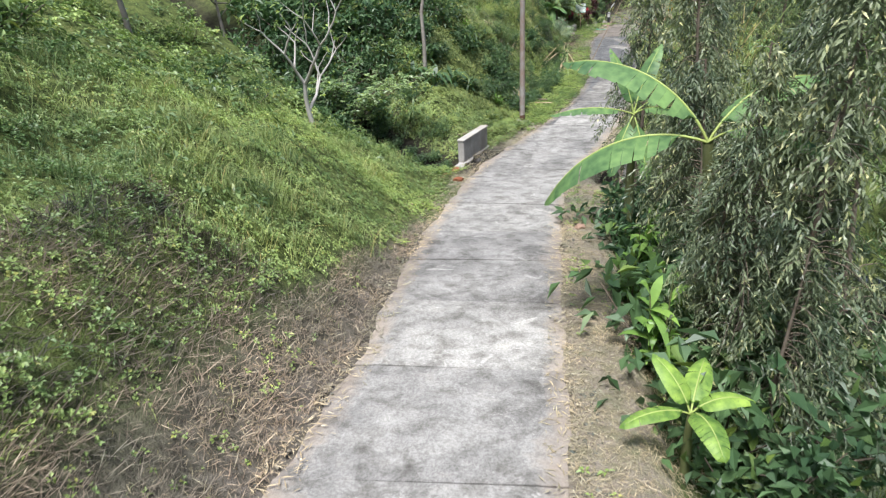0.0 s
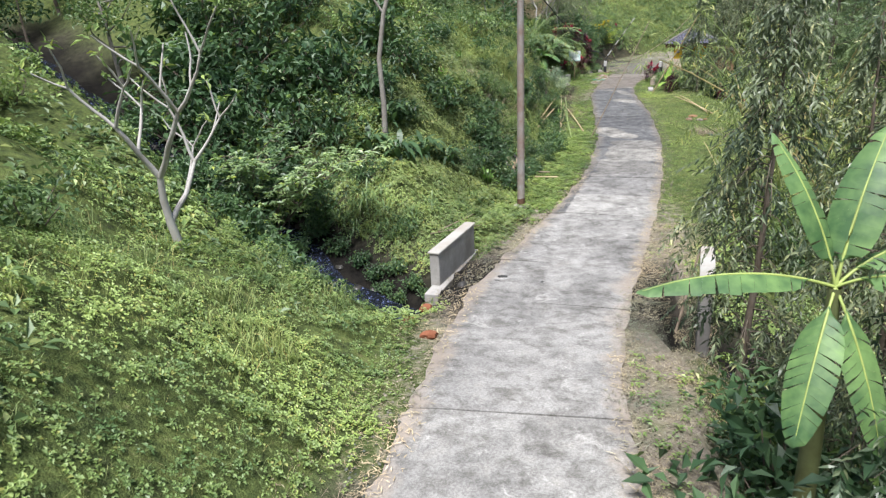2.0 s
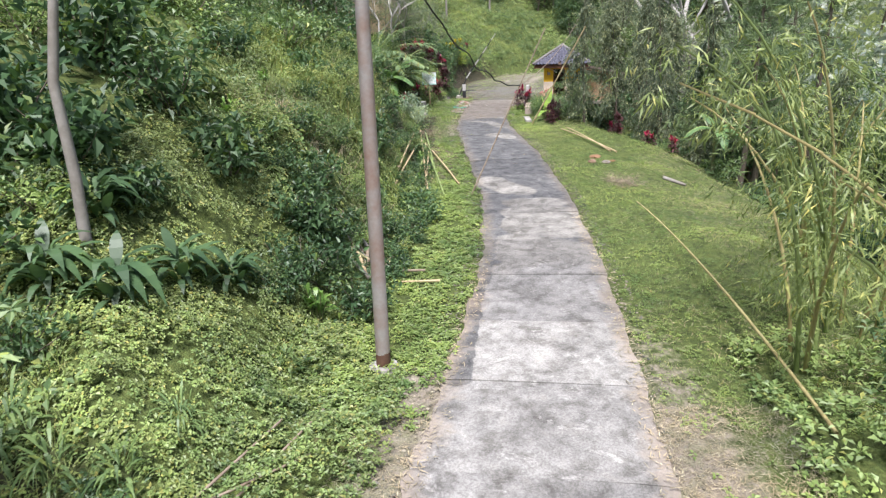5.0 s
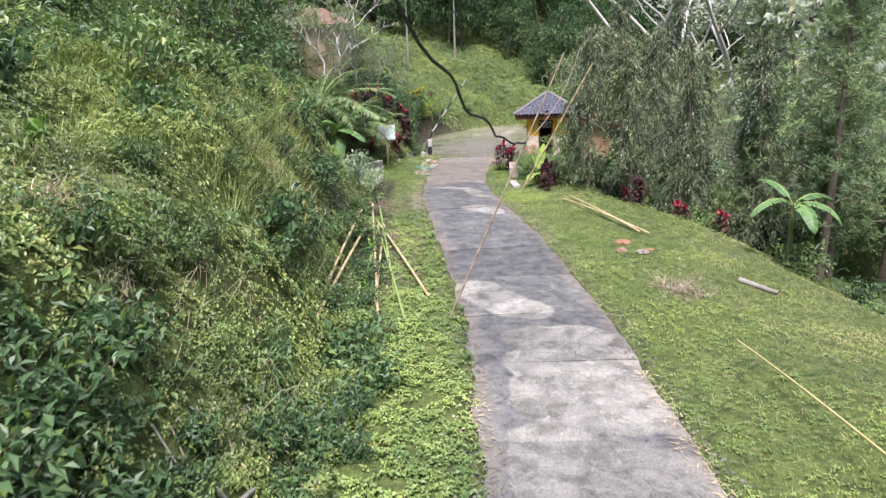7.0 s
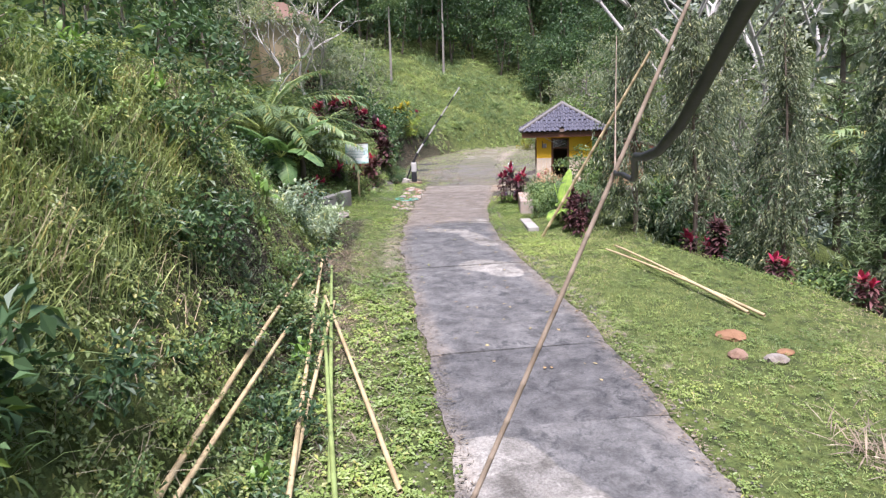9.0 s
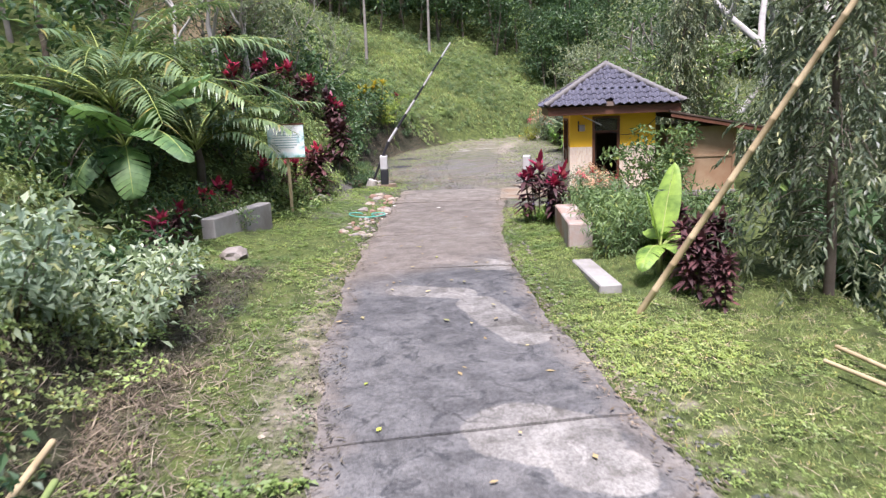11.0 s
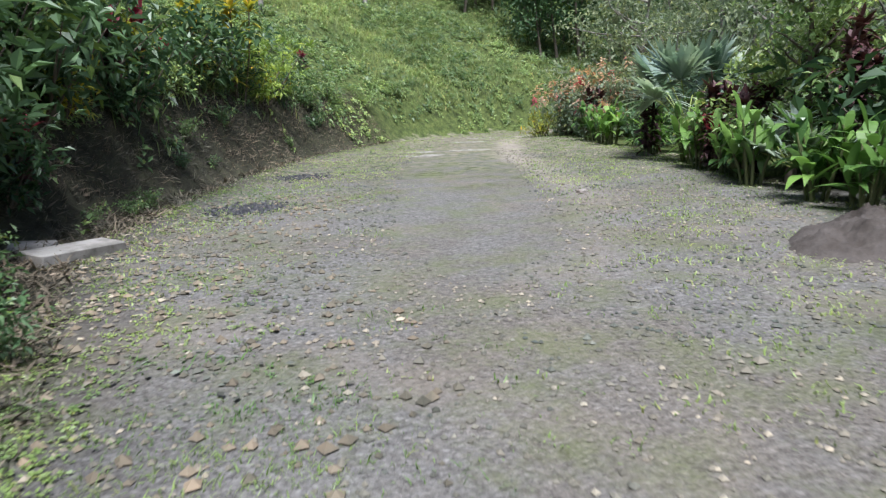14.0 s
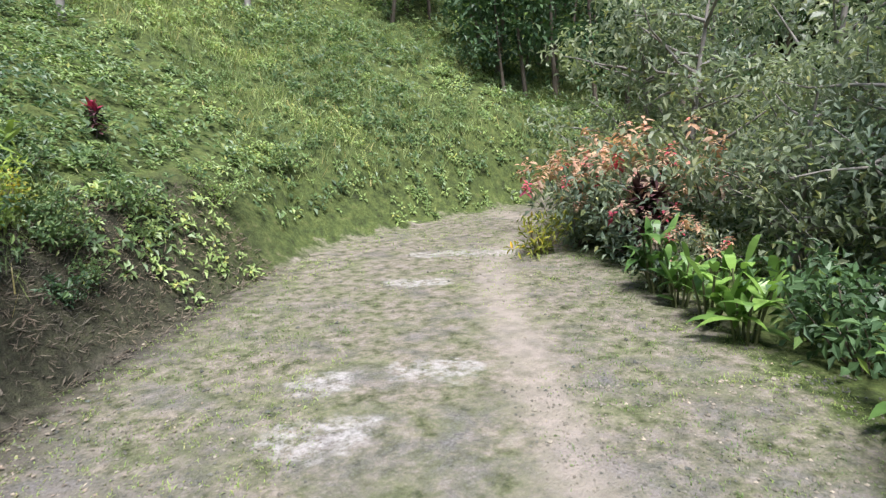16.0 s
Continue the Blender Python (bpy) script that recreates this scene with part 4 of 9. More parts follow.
# the board is not cut: black plates give the shade inside its holes
for yc in (VY0 + 0.36, VY0 + 0.96):
    bm = bmesh.new()
    pts = [(-0.07, 0.07), (0.07, 0.07), (0.07, 0.13), (0.0, 0.21), (-0.07, 0.13)]
    fv = [bm.verts.new((WX0 - 0.004, yc + a_, VZ0 + 0.02 + b__)) for a_, b__ in pts]
    bv = [bm.verts.new((WX0 + 0.001, yc + a_, VZ0 + 0.02 + b__)) for a_, b__ in pts]
    bm.faces.new(fv)
    for i in range(5):
        bm.faces.new((fv[i], bv[i], bv[(i + 1) % 5], fv[(i + 1) % 5]))
    bpart("vent_hole_plate", bm, M_BLACK, win, "black plate painted as the dark of a vent opening")
pane = bpart("pane", box(WX0 + 0.04, WX0 + 0.046, VY0 + 0.06, VY1 - 0.06, VZ0 + 0.36, VZ1 - 0.06), M_GLASS, win)
pane.visible_shadow = False
# meter, stay pipe and slack wire on the front
bpart("meter_board", box(-0.93, -0.9, WY0 - 0.05, WY0, 1.72, 2.0), M_DARKWOOD, hut)
bpart("meter_box", box(-0.9, -0.74, WY0 - 0.12, WY0 - 0.004, 1.72, 1.9), M_STEEL, hut, "small grey electricity meter box", 0.02)
part("pipe", geo_mesh("pipe", [tube([(-0.8, WY0 - 0.05, 2.14), (-0.3, WY0 - 0.16, 1.88)], 0.016, 8)], [M_WHITE], True), hut, "thin white pipe")
t_ = np.linspace(0, 1, 18)
part("wire", geo_mesh("wire", [tube(np.stack([-0.3 + 1.5 * t_, np.full(18, WY0 - 0.1), 1.88 - 0.9 * t_ * (1 - t_) * 1.6 + 0.15 * t_], 1), 0.01, 5)], [M_CABLE], True), hut, "slack black wire")
# ceiling boards and fascia under the eaves
E, EZ = 1.78, 2.3
bpart("soffit", box(-E + 0.04, E - 0.04, -E + 0.04, E - 0.04, WT, WT + 0.03), M_SOFFIT, hut, "white eaves boarding")
for x0, x1, y0, y1 in ((-E, E, -E, -E + 0.035), (-E, E, E - 0.035, E), (-E, -E + 0.035, -E + 0.035, E - 0.035), (E - 0.035, E, -E + 0.035, E - 0.035)):
    bpart("fascia", box(x0, x1, y0, y1, WT - 0.02, WT + 0.15), M_WOOD, hut, "brown fascia board", 0.004)
    dx, dy = (0, -0.02 if y0 < 0 else 0.02) if x1 - x0 > y1 - y0 else (-0.02 if x0 < 0 else 0.02, 0)
    bpart("fascia_strip", box(x0 + dx, x1 + dx, y0 + dy, y1 + dy, WT + 0.152, WT + 0.21), M_WOOD, hut, "", 0.004)
bpart("eaves_lamp", box(-1.5, -1.42, -0.5, -0.42, WT - 0.05, WT), M_WHITE, hut, "small white ceiling lamp")
M_ROOF = plain("glazed_roof_tile", (0.15, 0.15, 0.19), 0.26, 0.5, 3.0, 0.9, 0, 0.08, (0.5, 0.46, 0.44))
M_RIDGE = plain("ridge_mortar", (0.2, 0.19, 0.185), 0.7, 0.6, 3.0)
# roof deck, four slopes of pan tiles, hip ridges
AP, E2, RZ = 3.52, E + 0.06, WT + 0.2
bm = bmesh.new()
c4 = [bm.verts.new(v) for v in ((-E2, -E2, RZ), (E2, -E2, RZ), (E2, E2, RZ), (-E2, E2, RZ))]
ap = bm.verts.new((0, 0, AP))
for i in range(4):
    bm.faces.new((c4[i], c4[(i + 1) % 4], ap))
bm.faces.new(c4[::-1])
bpart("roof_deck", bm, M_DARKWOOD, hut)
TW, TL = 0.215, 0.27
slope = math.hypot(E2, AP - RZ)
pitch_ = math.atan2(AP - RZ, E2)


def pan_tile():
    """One S-shaped roof tile, x across, y up the slope."""
    nxx = 9
    xs = np.linspace(-TW * 0.54, TW * 0.54, nxx)
    zs = 0.028 * np.sin(xs / TW * 2 * np.pi + 0.6) + 0.03
    v = []
    for yv, lift in ((-0.03, 0.022), (TL, 0.0)):
        for k in (0, 1):
            for xv, zv in zip(xs, zs):
                v.append((xv, yv, zv + lift - 0.016 * k))
    f = []
    for i in range(nxx - 1):
        f += [(i, i + 1, 2 * nxx + i + 1, 2 * nxx + i), (nxx + i + 1, nxx + i, i, i + 1)]
    return geo_mesh("roof_tile", [(np.array(v), np.array([q if len(q) == 4 else q for q in f]))], [M_ROOF], True)


pt = pan_tile()
rs = np.random.RandomState(11)
for side in range(4):
    rot = Matrix.Rotation(radians(90 * side), 4, "Z")
    rows = int(slope / TL)
    for r in range(rows + 1):
        y_s = r * TL
        halfw = E2 * (1 - (y_s + 0.1) / slope)
        nt = int(2 * halfw / TW)
        for i in range(nt):
            xx = (i - (nt - 1) / 2) * TW
            if side == 0 and r == 0 and abs(xx + 0.1) < 0.1:
                continue
            o = part("roof_tile", pt, hut)
            o.matrix_basis = rot @ pose(xx, -E2 - 0.02 + y_s * math.cos(pitch_), RZ + 0.03 + y_s * math.sin(pitch_), math.degrees(pitch_), 0, 0) @ pose(0, 0, rs.uniform(0, 0.006), rs.uniform(-1.5, 1.5), rs.uniform(-1.5, 1.5), rs.uniform(-2, 2))
    L = math.hypot(E2 * math.sqrt(2), AP - RZ)
    nr = 11
    rmesh = geo_mesh("ridge_tile", [tube([(-0.02, 0, 0), (0.0, 0, 0.012), (L / nr + 0.03, 0, 0)], [0.075, 0.088, 0.07], 10)], [M_RIDGE], True) if side == 0 else rmesh
    for i in range(nr):
        o = part("ridge_tile", rmesh, hut)
        d_ = i * L / nr
        f_ = d_ / L
        o.matrix_basis = rot @ pose(-E2 * (1 - f_), -E2 * (1 - f_), RZ + 0.07 + (AP - RZ) * f_, 0, 0, 45) @ pose(0, 0, 0, 0, -math.degrees(math.atan2(AP - RZ, E2 * math.sqrt(2))), 0)
part("finial", geo_mesh("finial", [tube([(0, 0, AP), (0, 0, AP + 0.13), (0, 0, AP + 0.17)], [0.14, 0.11, 0.0], 10)], [M_RIDGE], True), hut)

# shed beside the hut
shed = thing("shed", "small plywood shed with lean-to roof on a brick base", "shed", at=HUT)
bpart("wall", box(1.62, 3.28, -1.55, 0.9, 0.0, 1.75), M_PLY, shed, "weathered boarded wall", 0.01)
bpart("batten", box(1.62, 3.28, -1.575, -1.55, 0.92, 0.97), M_PLY, shed)
bpart("corner_post", box(3.24, 3.31, -1.59, -1.5, 0.0, 1.78), M_PLY, shed)
bpart("sill", box(1.5, 3.35, -1.62, 0.95, -0.2, -0.002), M_CONC, shed, "grey sill beam")
for x0, y0 in ((1.55, -1.58), (2.4, -1.58), (3.2, -1.58), (1.55, 0.8), (3.2, 0.8)):
    bpart("stilt", box(x0, x0 + 0.13, y0, y0 + 0.13, -2.2, -0.21), M_DARKWOOD, shed)
bm = bmesh.new()
v8 = [bm.verts.new(v) for v in ((1.45, -1.95, 2.22), (4.1, -1.95, 1.68), (4.1, 1.2, 1.68), (1.45, 1.2, 2.22))]
w8 = [bm.verts.new((v.co.x, v.co.y, v.co.z - 0.05)) for v in v8]
bm.faces.new(v8)
bm.faces.new(w8[::-1])
for i in range(4):
    bm.faces.new((v8[i], w8[i], w8[(i + 1) % 4], v8[(i + 1) % 4]))
bpart("roof", bm, M_DARKWOOD, shed, "thin dark sheet roof")
for yv in (-1.9, -0.4, 1.1):
    bm = box(0, 2.6, -0.03, 0.03, -0.1, -0.002)
    bpart("rafter", bm, M_WOOD, shed, at=pose(1.5, yv, 2.15, 0, 11.5, 0))
for i in range(9):
    bpart("vent_block", box(1.55 + i * 0.2, 1.73 + i * 0.2, -1.66, -1.622, -0.12, -0.03), M_STONE, shed)

# slabs in front of the hut
apron = thing("concrete_apron", "tan stained concrete slab between lane and hut", "concrete slab", at=pose(20.3, 66.0, 1.0, 0, 0, -26.4))
bpart("slab", box(-0.14, 1.75, -2.0, 0.3, -0.3, 0.035), M_TANCONC, apron, "", 0.01)
bpart("slab", box(1.2, 1.75, 0.37, 1.6, -0.3, 0.07), M_TANCONC, apron, "", 0.01)


# ---- barrier ----
def bollard(x, y, z, rz, label):
    ob = thing("bollard", label, "bollard", "barrier bollards", pose(x, y, z, 0, 0, rz))
    w, h = 0.114, 0.92
    bpart("shaft", box(-w, w, -w, w, -0.4, 0.5), M_BLACK, ob, "black painted lower half", 0.018)
    bpart("head", box(-w, w, -w, w, 0.502, h), M_WHITE, ob, "white painted upper half with chips", 0.018)
    return ob


bollard(17.16, 68.28, 1.18, -22, "black and white concrete post of the raised barrier")
bollard(17.25, 68.6, 1.18, -22, "black and white concrete post of the raised barrier")
bollard(21.25, 66.4, 1.03, -36, "chipped black and white concrete post beside hut")
bollard(21.38, 66.65, 1.03, -36, "chipped black and white concrete post beside hut")


def rough_pad(x, y, z, r, seed, label):
    """A roughly cast pad with an uneven outline."""
    r_ = np.random.RandomState(seed)
    bm = bmesh.new()
    ring = []
    for k in range(14):
        q = r * r_.uniform(0.82, 1.12)
        ring.append((math.cos(k * math.pi / 7) * q, math.sin(k * math.pi / 7) * q))
    top = [bm.verts.new((a * 0.93, b * 0.93, 0.035)) for a, b in ring]
    low = [bm.verts.new((a, b, -0.25)) for a, b in ring]
    bm.faces.new(top)
    for k in range(14):
        bm.faces.new((low[k], low[(k + 1) % 14], top[(k + 1) % 14], top[k]))
    pad = thing("post_footing", label, "footing", at=pose(x, y, z))
    bpart("pad", bm, M_TANCONC, pad)


rough_pad(17.24, 68.42, 1.17, 0.36, 2, "rough pale concrete pad under barrier posts")
rough_pad(21.28, 66.5, 1.01, 0.4, 4, "rough pale concrete pad beside the apron")
boom = thing("barrier_boom", "raised black and white striped barrier pole", "barrier boom")
bd = np.array([0.552, -0.165, 0.817])
b0 = np.array([17.36, 68.32, 2.53])
for i in range(7):
    a_, c_ = b0 + bd * 0.515 * i, b0 + bd * 0.515 * (i + 1)
    part("stripe", geo_mesh("stripe", [tube([a_, c_], 0.042 - 0.0025 * i, 12)], [M_BLACK if i % 2 else M_WHITE], True), boom)
wq = np.array([16.84, 68.5, 1.32])
part("lower_arm", geo_mesh("lower_arm", [tube([wq, wq * 0.5 + b0 * 0.5, b0 + bd * 0.01], [0.03, 0.046, 0.046], 12)], [M_BLACK], True), boom, "black lower arm of the barrier")
part("pivot_plate", geo_mesh("pivot_plate", [tube([(17.24, 68.47, 1.55), (17.27, 68.43, 2.35)], 0.022, 8)], [M_RUST], True), boom, "rusty iron strap")
bm = bmesh.new()
bmesh.ops.create_cone(bm, cap_ends=True, segments=9, radius1=0.2, radius2=0.15, depth=0.3)
bpart("counterweight", bm, M_PALECONC, boom, "cast concrete lump on the low end", 0.02, pose(wq[0] - 0.05, wq[1], wq[2] - 0.1, 8, 14, 0))

# ---- sign board on a post ----
def sign_mat():
    m, n, l, b = mat("printed_banner", 0.5, 0.3)
    tc = n.new("ShaderNodeTexCoord").outputs["Object"]
    x = n.new("ShaderNodeSeparateXYZ")
    l.new(tc, x.inputs[0])
    v = nz(n, l, 5.0, 4, 0.6, tc, 0.5)
    edge = calc(n, l, "ADD", calc(n, l, "MULTIPLY", calc(n, l, "ABSOLUTE", x.outputs[0]), 1.6), calc(n, l, "MULTIPLY", calc(n, l, "SUBTRACT", v, 0.5), 1.3))
    low = calc(n, l, "ADD", calc(n, l, "MULTIPLY", x.outputs[2], -2.2), calc(n, l, "MULTIPLY", calc(n, l, "SUBTRACT", v, 0.5), 0.8))
    f = calc(n, l, "MAXIMUM", edge, low)
    c = ramp(n, l, f, [(0.5, (0.78, 0.8, 0.78)), (0.72, (0.5, 0.68, 0.68)), (0.86, (0.1, 0.3, 0.22))])
    l.new(c, b.inputs["Base Color"])
    return m


sg0, sg1 = np.array([13.22, 64.85]), np.array([14.1, 64.42])
rz = math.degrees(math.atan2(*(sg1 - sg0)[::-1]))
sc = (sg0 + sg1) / 2
sgz = ground_at(*sc)
sign = thing("sign_board", "wooden sign post with a pale printed information board", "sign", at=pose(sc[0], sc[1], sgz, 0, 0, rz))
W2, SB, ST = 0.46, 2.48 - sgz, 3.27 - sgz
bpart("post", box(-0.035, 0.035, 0.005, 0.065, -0.4, ST + 0.02), M_DRYCANE, sign, "rusty timber post", 0.005)
bpart("board", box(-W2, W2, -0.02, 0.002, -(ST - SB) / 2, (ST - SB) / 2), sign_mat(), sign, "pale banner with green edges", at=pose(0, 0, (SB + ST) / 2))
for x0, x1, z0, z1 in ((-W2 - 0.02, W2 + 0.02, ST, ST + 0.035), (-W2 - 0.02, W2 + 0.02, SB - 0.035, SB)):
    bpart("batten", box(x0, x1, -0.03, 0.006, z0, z1), M_WOOD, sign, "", 0.003)
M_INK = plain("faded_ink", (0.3, 0.42, 0.42), 0.6, 0.1, 3)
rs = np.random.RandomState(3)
for i, (wd, zz) in enumerate(((0.2, 0.22), (0.3, 0.15), (0.34, 0.09), (0.3, 0.03), (0.35, -0.03), (0.28, -0.09), (0.2, -0.15))):
    bpart("text_bar", box(-wd, wd, -0.0245, -0.0205, (SB + ST) / 2 + zz - 0.012, (SB + ST) / 2 + zz + 0.012), M_INK, sign)


# ---- canes, sticks ----
def cane(name, label, category, p0, p1, r, material, group="", bend=0.0, tip=0.7):
    p0, p1 = np.array(p0, float), np.array(p1, float)
    L = np.linalg.norm(p1 - p0)
    k = max(4, int(L / 0.35))
    t = np.linspace(0, 1, k)
    p = np.outer(1 - t, p0) + np.outer(t, p1)
    p[:, 2] += bend * 4 * t * (1 - t)
    pts, rad = [], []
    for i in range(k):
        rr = r * (1 - (1 - tip) * t[i])
        if 0 < i < k - 1:
            q = (p[i + 1] - p[i]) / np.linalg.norm(p[i + 1] - p[i]) * 0.014
            pts += [p[i] - q, p[i], p[i] + q]
            rad += [rr, rr * 1.16, rr]
        else:
            pts.append(p[i])
            rad.append(rr)
    ob = new(name, geo_mesh(name, [tube(pts, rad, 8)], [material], True))
    return tagged(ob, label, category, group)


# ---- plants: builders ----
def straps(p, d, length, width, droop, segs=4, shape=0.75, cup=0.0):
    """Arching strap leaves, one strip each."""
    d = unit(np.asarray(d, float))
    n = len(p)
    side = np.cross(d, [0, 0, 1.0])
    side = unit(np.where(np.linalg.norm(side, axis=1, keepdims=True) < 1e-3, [[1.0, 0, 0]], side))
    L, W, D = (np.asarray(a, float).reshape(-1, 1) * np.ones((n, 1)) for a in (length, width, droop))
    rows = []
    for k in range(segs + 1):
        t = k / segs
        c = p + d * L * (t - 0.25 * D * t * t) + np.array([0, 0, -1.0]) * D * L * t * t * 0.75
        w = W * (max(math.sin(math.pi * min(1, t ** shape * 0.96 + 0.04)), 0.04)) / 2
        rows.append((c - side * w, c + side * w))
    v = np.stack([q for r in rows for q in r], 1).reshape(-1, 3)
    m = 2 * (segs + 1)
    f = np.concatenate([np.arange(n)[:, None] * m + np.array([[2 * k, 2 * k + 1, 2 * k + 3, 2 * k + 2]]) for k in range(segs)])
    return v, f


def clumps(rs, centers, radii, count, L, W, droop=0.2, flat=0.75):
    """Leaves on the outsides of many small clumps."""
    centers, radii = np.asarray(centers, float), np.asarray(radii, float)
    k = rs.choice(len(centers), count, p=radii ** 2 / (radii ** 2).sum())
    d = sphere_dirs(count, rs)
    d[:, 2] = np.where(d[:, 2] < -0.3, -d[:, 2], d[:, 2])
    p = centers[k] + d * (radii[k] * rs.uniform(0.45, 1.08, count))[:, None] * [1, 1, flat]
    ld = d * 0.7 + sphere_dirs(count, rs) * 0.8 + [0, 0, -droop]
    ln = d * 0.5 + [0, 0, 0.7] + sphere_dirs(count, rs) * 0.5
    return leaves(p, ld, ln, rs.uniform(*L, count), rs.uniform(*W, count))


def limb_path(rs, p0, d, length, k=5, bend=0.25, rise=0.0):
    pts, d = [np.array(p0, float)], unit(np.array(d, float))
    for _ in range(k - 1):
        d = unit(d + rs.normal(size=3) * bend * 0.5 + [0, 0, rise])
        pts.append(pts[-1] + d * length / (k - 1))
    return np.array(pts)


def broad_tree(rs, h, r0, base, spread, limbs, nleaf, L, W, leaf_m, bark_m, droop=0.2, clump=0.9):
    """Trunk mesh and crown mesh of a spreading tree."""
    tr = limb_path(rs, (0, 0, -0.4), (rs.normal() * 0.08, rs.normal() * 0.08, 1), h * 0.86, 7, 0.12, 0.05)
    wood = [tube(tr, np.linspace(r0, r0 * 0.25, 7), 8)]
    cs, rd = [tr[-1]], [clump]
    for i in range(limbs):
        t = rs.uniform(base, 0.98)
        q = tr[0] + (tr[-1] - tr[0]) * t
        j = min(int(t * 6), 5)
        q = tr[j] + (tr[j + 1] - tr[j]) * (t * 6 - j)
        a = i * 2.4 + rs.uniform(-0.4, 0.4)
        ln = spread * (1.15 - 0.6 * t) * rs.uniform(0.7, 1.15)
        path = limb_path(rs, q, (math.cos(a), math.sin(a), rs.uniform(0.1, 0.8)), ln, 5, 0.4, 0.05)
        wood.append(tube(path, np.linspace(r0 * 0.4, r0 * 0.08, 5), 5))
        for q in path[2:]:
            cs.append(q + rs.normal(size=3) * 0.2)
            rd.append(clump * rs.uniform(0.5, 1.0))
    return geo_mesh("trunk", wood, [bark_m], True), geo_mesh("crown", [clumps(rs, cs, rd, nleaf, L, W, droop)], [leaf_m])


def drooping_tree(rs, h, nbranch, leaf_m, low=0.06, wide=0.95, per=26):
    """A slender tree with arching branches and hanging sprays of narrow leaves."""
    tr = limb_path(rs, (0, 0, -0.5), (0, 0, 1), h + 0.3, 7, 0.06, 0.1)
    wood = [tube(tr, np.linspace(0.085, 0.015, 7), 8)]
    P, D = [], []
    lobes = rs.uniform(0, 6.283, 5)
    for i in range(nbranch):
        t = low + (1 - low) * (i + rs.uniform(0, 1)) / nbranch
        q = np.array([np.interp(t, np.linspace(0, 1, 7), tr[:, k]) for k in range(3)])
        a = lobes[rs.randint(5)] + t * 5 + rs.normal() * 0.55
        r = (wide * (1 - t ** 2.2) + 0.2) * rs.uniform(0.45, 1.35)
        u_ = np.linspace(0, 1, 6)
        path = q + np.outer(u_, [math.cos(a) * r, math.sin(a) * r, 0]) + np.outer(0.5 * u_ - 1.05 * u_ ** 2, [0, 0, 1]) * r
        if i % 2 == 0:
            wood.append(tube(path[:5], np.linspace(0.012, 0.004, 5), 4))
        out = np.array([math.cos(a), math.sin(a), 0])
        n_sp = 3
        for k in range(n_sp):
            b = [np.interp(0.35 + 0.65 * (k + rs.uniform(0, 1)) / n_sp, u_, path[:, c]) for c in range(3)]
            m_ = per // n_sp
            tt = np.linspace(0, 1, m_)
            ln = rs.uniform(0.25, 0.55)
            hang_d = unit(out * rs.uniform(0.1, 0.6) + rs.normal(size=3) * 0.3 + [0, 0, -0.75])
            P.append(np.array(b) + np.outer(tt * ln, hang_d))
            sd = unit(np.cross(hang_d, rs.normal(size=3)))
            D.append(hang_d * 0.75 + np.outer(np.where(np.arange(m_) % 2, 1, -1), sd) * 0.75 + rs.normal(size=(m_, 3)) * 0.22 + [0, 0, -0.2])
    P, D = np.concatenate(P), np.concatenate(D)
    n = len(P)
    cr = leaves(P, D, sphere_dirs(n, rs) * 0.6 + [0, 0, 0.9], rs.uniform(0.11, 0.21, n), rs.uniform(0.032, 0.052, n), 0.25, 0.14)
    return geo_mesh("trunk", wood, [M_BARK], True), geo_mesh("crown", [cr], [leaf_m])


def banana_leaf(rs, p, a, lift, L, W, droop, tear=0.5, segs=16):
    """One broad leaf with a midrib and torn blade; p the place on the stem, a its bearing."""
    t = np.linspace(0, 1, segs + 1)
    out = np.array([math.cos(a), math.sin(a), 0])
    th = lift - droop * t * 1.9
    step = L / segs
    c = np.zeros((segs + 1, 3))
    c[0] = p
    for i in range(segs):
        c[i + 1] = c[i] + step * (out * math.cos(th[i]) + np.array([0, 0, 1]) * math.sin(th[i]))
    side = np.array([-math.sin(a), math.cos(a), 0])
    start = 0.16
    prof = np.where(t < start, 0, np.sin(np.clip((t - start) / (1 - start), 0, 1) ** 0.66 * math.pi) ** 0.5) * W / 2
    up = np.cross(np.gradient(c, axis=0), side)
    up = -unit(up) * np.sign(up[:, 2:3] + 1e-6) * -1
    V, F, k = [], [], 0
    for s_ in (-1, 1):
        hang_ = rs.uniform(0.25, 0.55) if tear > 0.3 else rs.uniform(0.15, 0.4)
        for i in range(segs):
            if t[i + 1] <= start:
                continue
            g = 0.0 if rs.rand() > tear else rs.uniform(0.05, 0.3)
            sag = hang_ + rs.uniform(-0.06, 0.12) * (g > 0)
            e0 = c[i] + side * s_ * prof[i] + np.array([0, 0, -1]) * prof[i] * sag + (c[i + 1] - c[i]) * 0.55
            e1 = c[i + 1] + side * s_ * prof[i + 1] + np.array([0, 0, -1]) * prof[i + 1] * sag + (c[i + 1] - c[i]) * (0.55 - g)
            m0, m1 = c[i] * 0.5 + e0 * 0.5 + up[i] * 0.02, c[i + 1] * 0.5 + e1 * 0.5 + up[i] * 0.02
            V += [c[i], c[i + 1], m1, m0, e1, e0]
            F += [(k, k + 1, k + 2, k + 3), (k + 3, k + 2, k + 4, k + 5)]
            k += 6
    rib = tube(c, np.linspace(0.02, 0.004, segs + 1) * (L / 3.5 + 0.45), 5)
    return geo_mesh("leaf", [(np.array(V), np.array(F), 0), (*rib, 1)], [M_BANANA, M_RIB], True)


M_RIB = plain("leaf_rib", (0.34, 0.42, 0.12), 0.5, 0.3, 6)


